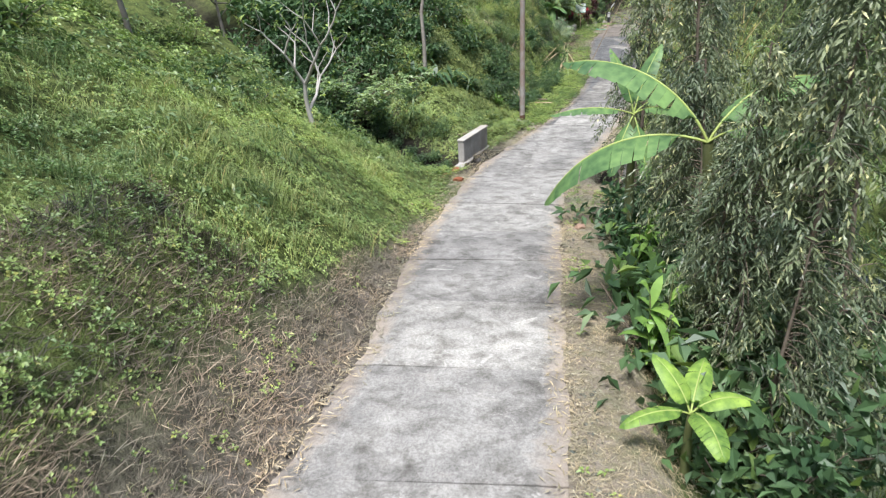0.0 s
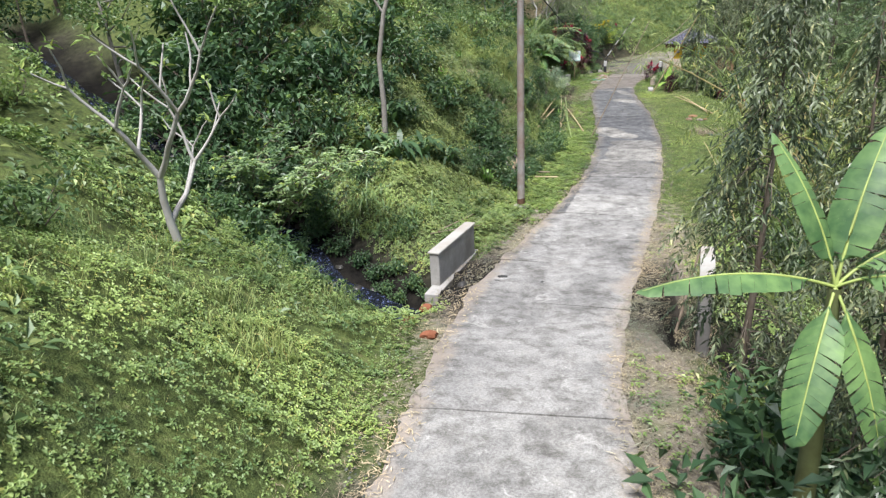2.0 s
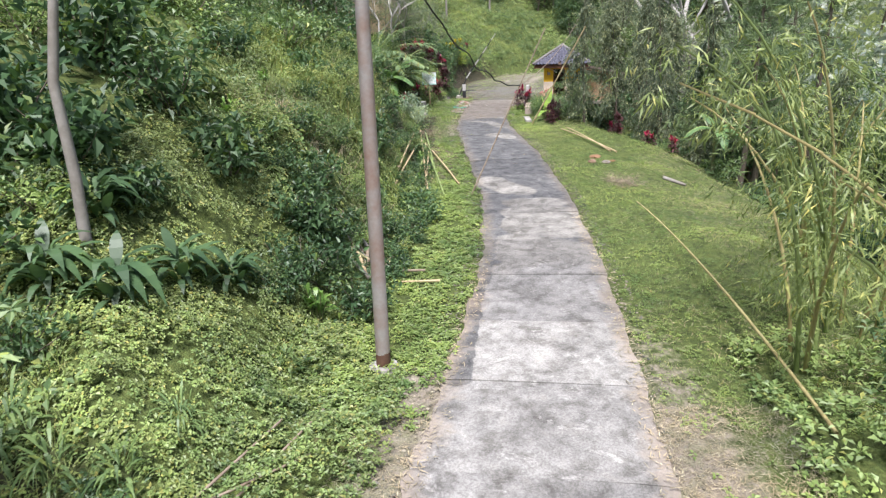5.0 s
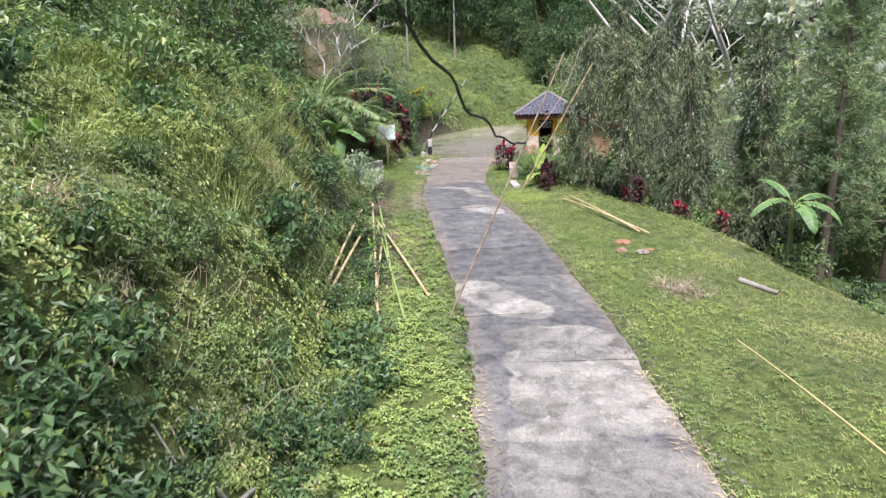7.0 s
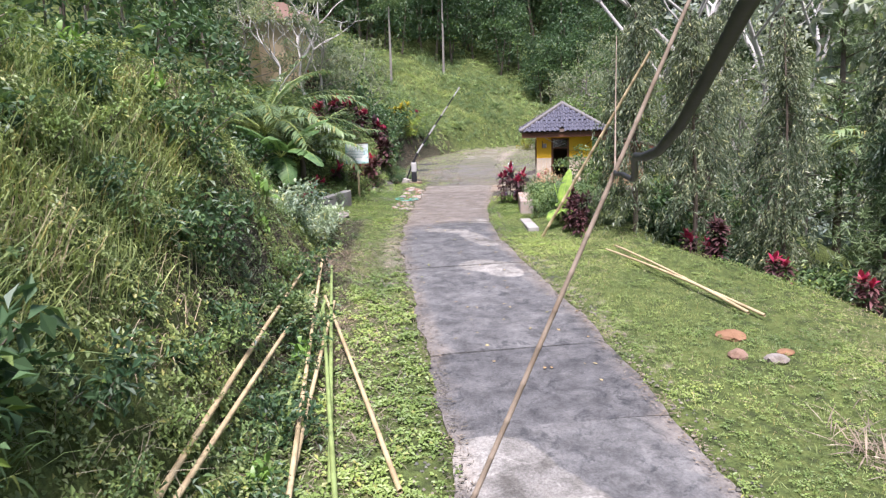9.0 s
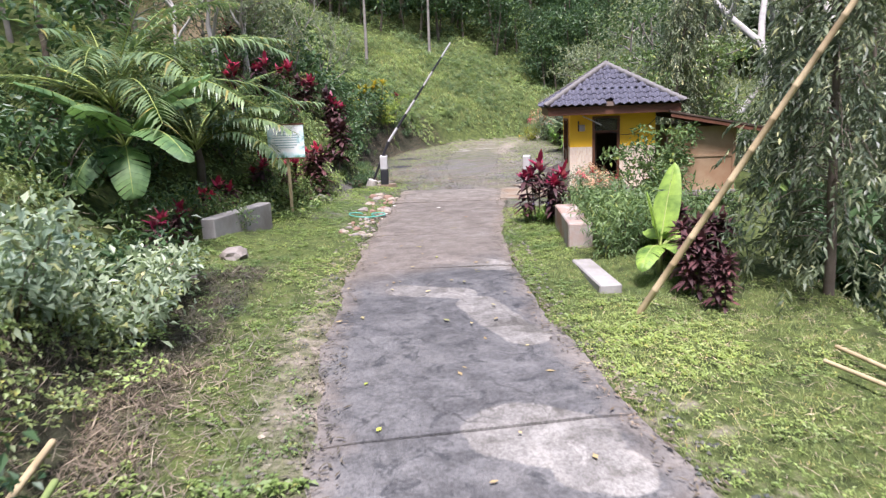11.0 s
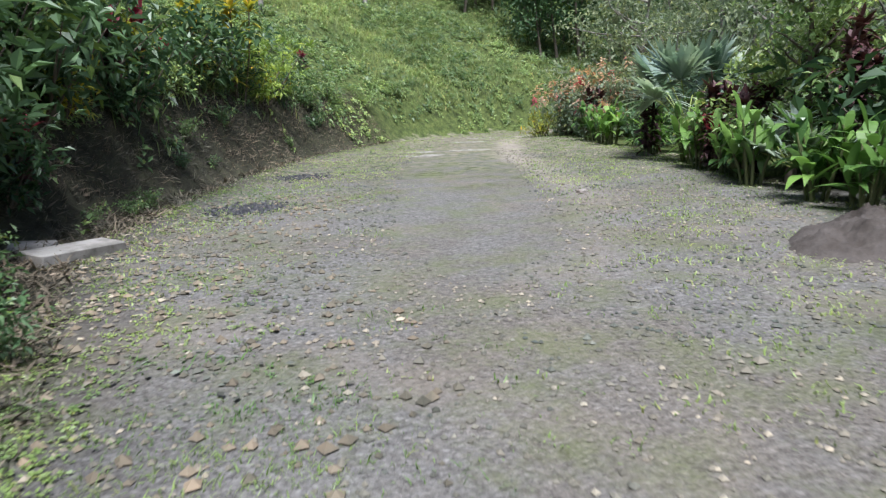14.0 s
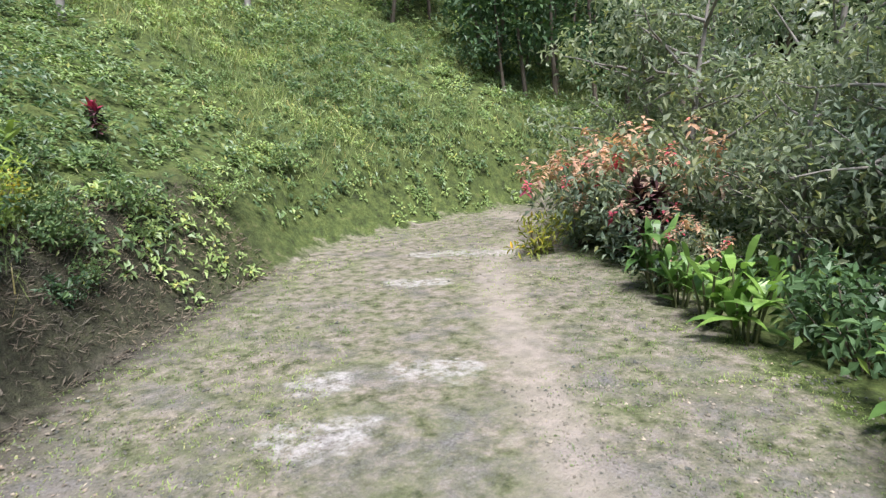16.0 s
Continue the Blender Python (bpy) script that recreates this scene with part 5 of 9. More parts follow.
def banana(x, y, z, h, specs, label, young=False, lean=(0, 0), group="", seed=1):
    """specs: bearing in degrees, lift in degrees, length, width, droop."""
    rs = np.random.RandomState(seed)
    ob = thing("banana_plant", label, "banana plant", group, pose(x, y, z))
    st = np.array([(0, 0, -0.3), (lean[0] * 0.4, lean[1] * 0.4, h * 0.5), (lean[0], lean[1], h)])
    r = 0.05 + 0.022 * h
    part("stem", geo_mesh("stem", [tube(st, [r, r * 0.85, r * 0.5], 10)], [M_STEM], True), ob)
    for a, lift, L, W, dr in specs:
        m_ = banana_leaf(rs, np.array([lean[0], lean[1], h]), radians(a), radians(lift), L, W, dr, 0.2 if young else 0.55)
        if young:
            m_.materials[0] = M_YOUNG
        part("leaf", m_, ob)
    return ob


def rosette(rs, top, n, L, W, lift=(0.1, 1.3), droop=(0.3, 0.9)):
    a = rs.uniform(0, 6.283, n)
    e = rs.uniform(*lift, n)
    d = np.stack([np.cos(a) * np.cos(e), np.sin(a) * np.cos(e), np.sin(e)], 1)
    p = np.tile(top, (n, 1)) + d * 0.02 + np.c_[np.zeros((n, 2)), rs.uniform(-0.12, 0.05, n)]
    return straps(p, d, rs.uniform(*L, n), rs.uniform(*W, n), rs.uniform(*droop, n), 3, 0.8)


def cordyline_meshes(rs, h, heads, red=0.4, size=1.0, top_m=M_REDLEAF, low_m=M_PURPLE):
    wood, old, fresh = [], [], []
    for i in range(heads):
        a, r = rs.uniform(0, 6.283), rs.uniform(0, 0.3) * (heads > 1)
        hh = h * rs.uniform(0.65, 1.0)
        top = np.array([math.cos(a) * r, math.sin(a) * r, hh])
        r *= max(1.0, h * 0.7)
        top = np.array([math.cos(a) * r, math.sin(a) * r, hh])
        wood.append(tube([(math.cos(a) * r * 0.3, math.sin(a) * r * 0.3, -0.15), top * [0.8, 0.8, 0.5], top], 0.018, 6))
        for lv in np.arange(0.3, 1.0, 0.12):
            old.append(rosette(rs, top * [1, 1, lv] + [0, 0, rs.uniform(-0.04, 0.04)], 6, (0.24 * size, 0.4 * size), (0.075, 0.12), (-0.3, 0.7), (0.15, 0.6)))
        old.append(rosette(rs, top, 12, (0.28 * size, 0.42 * size), (0.08, 0.12), (-0.1, 0.8), (0.15, 0.6)))
        fresh.append(rosette(rs, top + [0, 0, 0.05], int(17 * red + 3 if red > 0.3 else 2), (0.24 * size, 0.44 * size), (0.08, 0.13), (0.45, 1.45), (0.15, 0.55)))
    return geo_mesh("cane", wood, [M_BARK], True), geo_mesh("lower_foliage", old, [low_m]), geo_mesh("upper_foliage", fresh, [top_m])


def palm_frond(rs, p, a, lift, L, droop, leaflet, n=40):
    t = np.linspace(0, 1, 12)
    out = np.array([math.cos(a), math.sin(a), 0])
    c = [np.array(p, float)]
    for i in range(11):
        th = lift - droop * t[i] * 1.7
        c.append(c[-1] + L / 11 * (out * math.cos(th) + np.array([0, 0, 1]) * math.sin(th)))
    c = np.array(c)
    side = np.array([-math.sin(a), math.cos(a), 0])
    tt = np.repeat(np.linspace(0.16, 1, n), 2)
    sg = np.tile([-1, 1], n)
    pp = np.stack([np.interp(tt, t, c[:, k]) for k in range(3)], 1)
    tang = unit(np.stack([np.interp(tt, t, np.gradient(c[:, k])) for k in range(3)], 1))
    d = side * sg[:, None] * 0.8 + tang * 0.65 + np.array([0, 0, 0.15]) + rs.normal(size=(2 * n, 3)) * 0.08
    ll = leaflet * (0.55 + 0.6 * np.sin(np.pi * tt)) * rs.uniform(0.85, 1.1, 2 * n)
    return straps(pp, d, ll, 0.07 + 0 * ll, rs.uniform(0.3, 0.8, 2 * n), 3, 0.6), tube(c, np.linspace(0.022, 0.005, 12), 5)


def feather_palm(x, y, z, h, fronds, L, label, seed, leaflet=0.5, lifts=(0.3, 1.3)):
    rs = np.random.RandomState(seed)
    ob = thing("palm", label, "palm", at=pose(x, y, z))
    part("trunk", geo_mesh("trunk", [tube([(0, 0, -0.4), (0.05, 0, h * 0.5), (0, 0.05, h)], [0.12, 0.1, 0.08], 8)], [M_BARK], True), ob)
    for i in range(fronds):
        a, b = palm_frond(rs, (0, 0, h + rs.uniform(-0.2, 0.1)), i * 2.4 + rs.uniform(-0.3, 0.3), rs.uniform(*lifts), L * rs.uniform(0.75, 1.1), rs.uniform(0.45, 0.9), leaflet)
        part("frond", geo_mesh("frond", [(*a, 0), (*b, 1)], [M_PALM, M_RIB]), ob)
    return ob


def fan_palm(x, y, z, h, n, size, label, seed):
    rs = np.random.RandomState(seed)
    ob = thing("fan_palm", label, "fan palm", at=pose(x, y, z))
    part("trunk", geo_mesh("trunk", [tube([(0, 0, -0.3), (0, 0, h)], [0.1, 0.08], 8)], [M_BARK], True), ob)
    for i in range(n):
        a, e = i * 2.4 + rs.uniform(-0.3, 0.3), rs.uniform(0.15, 1.25)
        d = np.array([math.cos(a) * math.cos(e), math.sin(a) * math.cos(e), math.sin(e)])
        s_ = np.array([-math.sin(a), math.cos(a), 0])
        st = limb_path(rs, (0, 0, h), d, size * 1.1, 4, 0.05, -0.05)
        k = 26
        w = np.linspace(-2.1, 2.1, k)
        up = np.cross(s_, d)
        fd = np.outer(np.cos(w), d) + np.outer(np.sin(w), s_) - 0.12 * up
        ff = straps(np.tile(st[-1], (k, 1)), fd, size * (1 - 0.18 * np.abs(w) / 2.1) * rs.uniform(0.94, 1.04, k), np.full(k, size * 0.135), rs.uniform(0.15, 0.5, k), 5, 0.75)
        part("frond", geo_mesh("frond", [(*ff, 0), (*tube(st, 0.013, 5), 1)], [M_FAN, M_RIB]), ob)
    return ob


def pine_meshes(rs, h):
    tr = limb_path(rs, (0, 0, -0.5), (0, 0, 1), h, 6, 0.03, 0.1)
    wood = [tube(tr, np.linspace(0.17, 0.03, 6), 8)]
    P, D = [], []
    for i in range(40):
        t = 0.22 + 0.76 * i / 40
        q = np.array([np.interp(t, np.linspace(0, 1, 6), tr[:, k]) for k in range(3)])
        a = i * 2.4
        r = 0.2 * h * (1.08 - t) * rs.uniform(0.7, 1.1) + 0.3
        path = limb_path(rs, q, (math.cos(a), math.sin(a), rs.uniform(-0.1, 0.35)), r, 5, 0.2, 0.05)
        wood.append(tube(path, np.linspace(0.03, 0.008, 5), 4))
        for q2 in path[1:]:
            for _ in range(3):
                o = q2 + rs.normal(size=3) * 0.22
                n = 20
                P.append(np.tile(o, (n, 1)))
                D.append(sphere_dirs(n, rs) + [0, 0, 0.25])
    P, D = np.concatenate(P), np.concatenate(D)
    n = len(P)
    return geo_mesh("trunk", wood, [M_BARK], True), geo_mesh("crown", [leaves(P, D, sphere_dirs(n, rs), rs.uniform(0.18, 0.36, n), np.full(n, 0.03))], [M_PINE])


def bamboo_clump(x, y, z, n, h, seed, label, lean=(0, 0)):
    rs = np.random.RandomState(seed)
    ob = thing("bamboo_clump", label, "bamboo", at=pose(x, y, z))
    P, D = [], []
    for i in range(n):
        a, r = rs.uniform(0, 6.283), rs.uniform(0.1, 0.7)
        p0 = np.array([math.cos(a) * r, math.sin(a) * r, -0.3])
        hh = h * rs.uniform(0.7, 1.1)
        t = np.linspace(0, 1, 11)
        dirx, diry = lean[0] + math.cos(a) * 0.35 + rs.normal() * 0.15, lean[1] + math.sin(a) * 0.35 + rs.normal() * 0.15
        path = p0 + np.stack([dirx * hh * t ** 1.8, diry * hh * t ** 1.8, hh * (t - 0.18 * t ** 3)], 1)
        pts, rad = [], []
        for q, tv in zip(path, t):
            rr = 0.042 * (1 - 0.66 * tv)
            pts += [q, q + [0, 0, 0.012]]
            rad += [rr, rr * 1.15]
        part("cane", geo_mesh("cane", [tube(pts, rad, 6)], [M_CANE if i % 3 else M_CANEGREEN], True), ob)
        for q in path[2:]:
            for _ in range(5):
                k = 9
                away = unit(rs.normal(size=3) * [1, 1, 0.3])
                o = q + away * rs.uniform(0.1, 0.75)
                P.append(o + np.outer(np.linspace(0, 0.3, k), away + [0, 0, -0.4]) + rs.normal(size=(k, 3)) * 0.05)
                D.append(sphere_dirs(k, rs) * 0.7 + away * 0.5 + [0, 0, -0.55])
    P, D = np.concatenate(P), np.concatenate(D)
    m_ = len(P)
    part("foliage", geo_mesh("foliage", [leaves(P, D, sphere_dirs(m_, rs) * 0.6 + [0, 0, 0.8], rs.uniform(0.15, 0.3, m_), rs.uniform(0.022, 0.038, m_))], [M_BAMBOOLEAF]), ob)
    return ob


def shrub_meshes(rs, h, r, nleaf, L, W, leaf_m, droop=0.2, twiggy=True):
    wood, cs, rd = [], [], []
    for i in range(9):
        a = rs.uniform(0, 6.283)
        path = limb_path(rs, (0, 0, -0.15), (math.cos(a) * r, math.sin(a) * r, h * rs.uniform(0.6, 1.2)), h * rs.uniform(0.7, 1.05), 4, 0.25)
        wood.append(tube(path, np.linspace(0.02, 0.006, 4), 4))
        for q in path[1:]:
            cs.append(q)
            rd.append(r * rs.uniform(0.3, 0.55))
    return geo_mesh("stem", wood, [M_BARK], True), geo_mesh("foliage", [clumps(rs, cs, rd, nleaf, L, W, droop)], [leaf_m])


def crowding(x, y):
    """True on the mossy verge by the barrier, which carries no shrub."""
    s_, u_ = along([x], [y])
    return 61 < y < 70.2 and u_[0] < 0 and -u_[0] - np.interp(s_[0], LEN, HALF) < (1.75 if y < 68 else 1.2)


def stand(name, label, category, meshes, x, y, size=1.0, turn=0.0, group="", z=None, names=None, tilt=0.0):
    """A plant of shared meshes, set on the ground."""
    zz = ground_at(x, y) if z is None else z
    ob = thing(name, label, category, group, pose(x, y, zz, tilt, 0, turn) @ Matrix.Scale(size, 4))
    for m_ in meshes:
        o = part(m_.name.split(".")[0], m_, ob)
        if m_.name.startswith("stem"):
            tagged(o, kind="stuff")
    return ob


# ---- plants over the ground ----
def spread(rs, n, y0, y1, d0, d1, side, power=1.0):
    """Random places beside the way: arc range by y, distance from its edge."""
    s0, s1 = np.interp([y0, y1], MID[:, 1], LEN)
    s = rs.uniform(s0, s1, n)
    d = d0 + (d1 - d0) * rs.uniform(0, 1, n) ** power
    mx, my = np.interp(s, LEN, MID[:, 0]), np.interp(s, LEN, MID[:, 1])
    tx, ty = np.interp(s + 0.3, LEN, MID[:, 0]) - mx, np.interp(s + 0.3, LEN, MID[:, 1]) - my
    q = np.hypot(tx, ty) + 1e-9
    w = (np.interp(s, LEN, HALF) + d) * side
    x, y = mx + ty / q * w, my - tx / q * w
    s2, u2 = along(x, y)
    ok = (np.abs(u2) - np.interp(s2, LEN, HALF) > d0 * 0.7 - 0.02) & (np.sign(u2) == side)
    return x[ok], y[ok]


def patchy(rs, x, y, k, seed, cut):
    """Keeps places where a slow wave is over cut, with soft edges."""
    ok = wave(x, y, k, seed) + rs.normal(size=len(x)) * 0.25 > cut
    return x[ok], y[ok]


BARE = ((4.9, 36.8, 0.95), (17.3, 47.2, 0.5), (15.6, 46.4, 0.45), (15.9, 48.2, 0.4), (15.1, 43.1, 0.5), (20.1, 76.25, 0.6))


def carpet(name, label, rs, x, y, L, W, material, lift=0.04, upright=0.5, mound=0.0, per=5):
    """Creeping plants: small sprigs of a few leaves each, over the lie of the land."""
    wet = stream_near(x, y)[0] > 1.35 + 0.35 * np.abs(rs.normal(size=len(x)))
    for bx, by, br in BARE:
        wet &= np.hypot(x - bx, y - by) > br * rs.uniform(0.7, 1.15, len(x))
    x, y = x[wet], y[wet]
    m_ = max(len(x) // per, 1)
    x, y = x[:m_], y[:m_]
    swell = np.clip(wave(x, y, 1.7, 91) * 0.6 + wave(x, y, 4.3, 92) * 0.6, -0.2, 1.3)
    z = height(x, y) + rs.uniform(0, 1, m_) ** 1.6 * lift + mound * swell
    n_ = normals(x, y)
    ref = unit(np.cross(n_, np.tile([0.0, 1.0, 0.0], (m_, 1))))
    oth = np.cross(n_, ref)
    size = rs.uniform(0.75, 1.2, m_)
    P, D, N, LL, WW = [], [], [], [], []
    turn = rs.uniform(0, 6.283, m_)
    for k in range(per):
        a = turn + k * 6.283 / per + rs.normal(size=m_) * 0.35
        e = rs.uniform(-0.15, upright * 0.9, m_)
        d = (ref * np.cos(a)[:, None] + oth * np.sin(a)[:, None]) * np.cos(e)[:, None] + (n_ * 0.5 + np.array([0, 0, 0.5])) * np.sin(e)[:, None]
        l_ = rs.uniform(*L, m_) * size
        P.append(np.stack([x, y, z], 1) + d * (l_ * 0.25)[:, None] + n_ * (rs.uniform(0, 0.5, m_) * l_)[:, None])
        D.append(d)
        N.append(n_ * 0.8 + np.array([0, 0, 0.45]) + sphere_dirs(m_, rs) * 0.28)
        LL.append(l_)
        WW.append(rs.uniform(*W, m_) * size * 1.1)
    v = leaves(np.concatenate(P), np.concatenate(D), np.concatenate(N), np.concatenate(LL), np.concatenate(WW))
    return tagged(new(name, geo_mesh(name, [v], [material])), label, "ground cover", kind="stuff")


def tufts(name, label, rs, x, y, per, L, W, material, spread_=0.1, bend=(0.2, 0.9), lean=0.35):
    dry = stream_near(x, y)[0] > 1.7
    x, y = x[dry], y[dry]
    n_ = len(x) * per
    px, py = np.repeat(x, per) + rs.normal(size=n_) * spread_, np.repeat(y, per) + rs.normal(size=n_) * spread_
    sc = np.repeat(rs.uniform(0.6, 1.15, len(x)), per)
    p = np.stack([px, py, height(px, py) - 0.02], 1)
    d = np.stack([rs.normal(size=n_) * lean, rs.normal(size=n_) * lean, np.ones(n_)], 1)
    return tagged(new(name, geo_mesh(name, blades(p, d, rs.uniform(*L, n_) * sc, rs.uniform(*W, n_), rs.uniform(*bend, n_), rs), [material])), label, "grass", kind="stuff")


def clumpy(rs, x, y, per, wide):
    """Gathers evenly strewn places into small tufts with gaps between."""
    k = max(len(x) // per, 1)
    own = rs.randint(0, k, len(x))
    r = wide * rs.uniform(0.5, 1.5, k)[own]
    return x[:k][own] + rs.normal(size=len(x)) * r, y[:k][own] + rs.normal(size=len(x)) * r


def litter(name, label, rs, x, y, L, W, material, tilt=0.25):
    """Straw and dead stalks lying about."""
    n_ = len(x)
    a = rs.uniform(0, 6.283, n_)
    nn = normals(x, y)
    d = np.stack([np.cos(a), np.sin(a), 0 * a], 1)
    d = d - nn * ((d * nn).sum(1) - np.abs(rs.normal(size=n_)) * tilt)[:, None]
    v = leaves(np.stack([x, y, height(x, y) + rs.uniform(0.0, 0.03, n_)], 1), d, nn + sphere_dirs(n_, rs) * 0.4, rs.uniform(*L, n_), rs.uniform(*W, n_), 0.1, 0.05)
    return tagged(new(name, geo_mesh(name, [v], [material])), label, "plant litter", kind="stuff")


def brushy(x, y):
    """1 where only dead brush grows: the foot of the first bank."""
    s, u = along(x, y)
    d = -u - np.interp(s, LEN, HALF)
    return (d < np.interp(y, [4, 9, 12, 16], [1.7, 1.4, 1.0, 0.5]) + 0.35 * wave(x, y, 1.1, 77)) & (u < 0) & (y < 16.5)


def off_brush(rs, x, y, left=0.12):
    ok = ~brushy(x, y) | (rs.rand(len(x)) < left)
    return x[ok], y[ok]


rs = np.random.RandomState(21)
# left bank before the bridge: creeping leaves over most of it, dead brush low by the lane
x, y = spread(rs, 115000, 3, 30, 0.5, 7.5, -1, 0.9)
x, y = off_brush(rs, x, y, 0.05)
carpet("ground_cover", "fresh green creeping plants covering the bank", rs, x, y, (0.03, 0.068), (0.026, 0.048), M_COVER, 0.18, 0.8, 0.3)
x, y = spread(rs, 3600, 4, 26, 0.6, 7, -1)
x, y = off_brush(rs, x, y, 0.2)
tufts("grass", "short fresh grass among the creeping plants", rs, x, y, 6, (0.08, 0.26), (0.004, 0.008), M_GRASS, 0.09, (0.3, 1.1), 0.45)
x, y = spread(rs, 26000, 3, 28, 1.6, 8, -1)
x, y = off_brush(rs, *patchy(rs, x, y, 0.9, 113, 0.25))
x, y = clumpy(rs, x, y, 50, 0.13)
carpet("ground_cover", "patches of yellow-green weeds on the bank", rs, x, y, (0.035, 0.075), (0.02, 0.042), M_LAWN, 0.28, 1.0, 0.25)
x, y = spread(rs, 5000, 3, 28, 2.2, 8, -1)
x, y = off_brush(rs, *patchy(rs, x, y, 1.1, 115, 0.35))
carpet("ground_cover", "broad dark-leaved weeds on the bank", rs, x, y, (0.12, 0.22), (0.06, 0.11), M_MIDLEAF, 0.3, 0.9, 0.3)
x, y = spread(rs, 13000, 3, 45, 6.5, 18, -1)
carpet("ground_cover", "broad-leaved weeds over the upper hillside", rs, x, y, (0.1, 0.22), (0.06, 0.12), M_MIDLEAF, 0.3, 0.9)
x, y = spread(rs, 700, 5, 28, 1.8, 7, -1)
x, y = off_brush(rs, *patchy(rs, x, y, 0.7, 12, 0.3))
tufts("grass", "tufts of long bright grass on the bank", rs, x, y, 26, (0.3, 0.75), (0.008, 0.016), M_GRASS, 0.11)
x, y = rs.normal(size=46) * 0.9 - 4.0, rs.normal(size=46) * 1.1 + 13.2
tufts("grass", "clump of tall arching grass on the bank", rs, x, y, 34, (0.5, 1.0), (0.008, 0.015), M_GRASS, 0.12, (0.5, 1.2), 0.4)
x, y = spread(rs, 21000, 3, 16, 0.1, 3.0, -1)
ok = brushy(x, y)
x, y = x[ok], y[ok]
litter("dead_brush", "tangled dry brown stalks along the lane", rs, x[:9000], y[:9000], (0.08, 0.34), (0.005, 0.014), M_DEAD, 0.8)
x, y = clumpy(rs, x[9000:10700], y[9000:10700], 9, 0.12)
tufts("dead_grass", "withered grey-brown grass at the bank's foot", rs, x, y, 9, (0.12, 0.42), (0.004, 0.009), M_DEAD, 0.07, (0.5, 1.3), 0.6)
x, y = spread(rs, 9000, 2, 9.5, 1.4, 3.4, -1)
litter("dead_brush", "dark dead stalks in the hollow of the bank", rs, x, y, (0.1, 0.4), (0.006, 0.016), M_ROOT, 0.9)
x, y = spread(rs, 7000, 3, 30, 0.05, 1.0, -1)
litter("straw", "pale straw and leaf litter along the lane edge", rs, x, y, (0.05, 0.18), (0.005, 0.011), M_STRAW, 0.2)
x, y = spread(rs, 9000, 3, 20, 0.2, 1.8, -1)
x, y = off_brush(rs, *patchy(rs, x, y, 1.6, 31, 0.1), 0.3)
carpet("ground_cover", "small bright weeds among dry stalks", rs, x, y, (0.03, 0.07), (0.02, 0.045), M_LAWN, 0.06)
x, y = spread(rs, 2600, 4, 40, -0.45, 0.1, -1, 0.5)
x3, y3 = spread(rs, 2600, 4, 40, -0.4, 0.1, 1, 0.5)
lx, ly = np.r_[x, x3], np.r_[y, y3]
la = rs.uniform(0, 6.283, len(lx))
lz = np.interp(along(lx, ly)[0], LEN, WAY[:, 4]) + 0.034
tagged(new("straw", geo_mesh("straw", [leaves(np.stack([lx, ly, lz], 1), np.stack([np.cos(la), np.sin(la), 0 * la + 0.02], 1), np.tile([0, 0, 1.0], (len(lx), 1)) + rs.normal(size=(len(lx), 3)) * 0.15, rs.uniform(0.05, 0.2, len(lx)), rs.uniform(0.006, 0.022, len(lx)), 0.1, 0.02)], [M_STRAW])), "straw blown onto the edges of the lane", "plant litter", kind="stuff")
x, y = spread(rs, 4200, 40, 67, -0.35, 0.12, -1, 0.6)
x3, y3 = spread(rs, 3600, 40, 67, -0.3, 0.12, 1, 0.6)
for nm_, lb_, m_, a0, a1, w0, w1 in (("debris", "dark crumbs and rotted stalks along the lane's edges", M_ROOT, 0, 3, 0.012, 0.03), ("straw", "dry bits blown onto the lane's edges", M_DEAD, 1, 3, 0.006, 0.018)):
    lx, ly = np.r_[x[a0::a1], x3[a0::a1]], np.r_[y[a0::a1], y3[a0::a1]]
    la = rs.uniform(0, 6.283, len(lx))
    lz = np.interp(along(lx, ly)[0], LEN, WAY[:, 4]) + 0.034
    tagged(new(nm_, geo_mesh(nm_, [leaves(np.stack([lx, ly, lz], 1), np.stack([np.cos(la), np.sin(la), 0 * la + 0.02], 1), np.tile([0, 0, 1.0], (len(lx), 1)) + rs.normal(size=(len(lx), 3)) * 0.15, rs.uniform(0.02, 0.12, len(lx)), rs.uniform(w0, w1, len(lx)), 0.1, 0.02)], [m_])), lb_, "plant litter", kind="stuff")
x, y = spread(rs, 20000, 11, 25, 0.3, 6.5, -1)
x, y = clumpy(rs, x, y, 45, 0.14)
carpet("ground_cover", "bright fresh weeds on the lower bank", rs, x, y, (0.028, 0.062), (0.02, 0.042), M_LAWN, 0.1, 0.7, 0.2)
x, y = rs.uniform(-17, -3.5, 30000), rs.uniform(13, 37, 30000)
s_, u_ = along(x, y)
ok = (u_ < 0) & (-u_ - np.interp(s_, LEN, HALF) > 6.0) & (stream_near(x, y)[0] > 1.5)
x, y = clumpy(rs, x[ok][:14000], y[ok][:14000], 40, 0.2)
carpet("ground_cover", "leafy weeds over the slope above the gully", rs, x, y, (0.08, 0.17), (0.05, 0.1), M_COVER, 0.25, 0.9, 0.4)
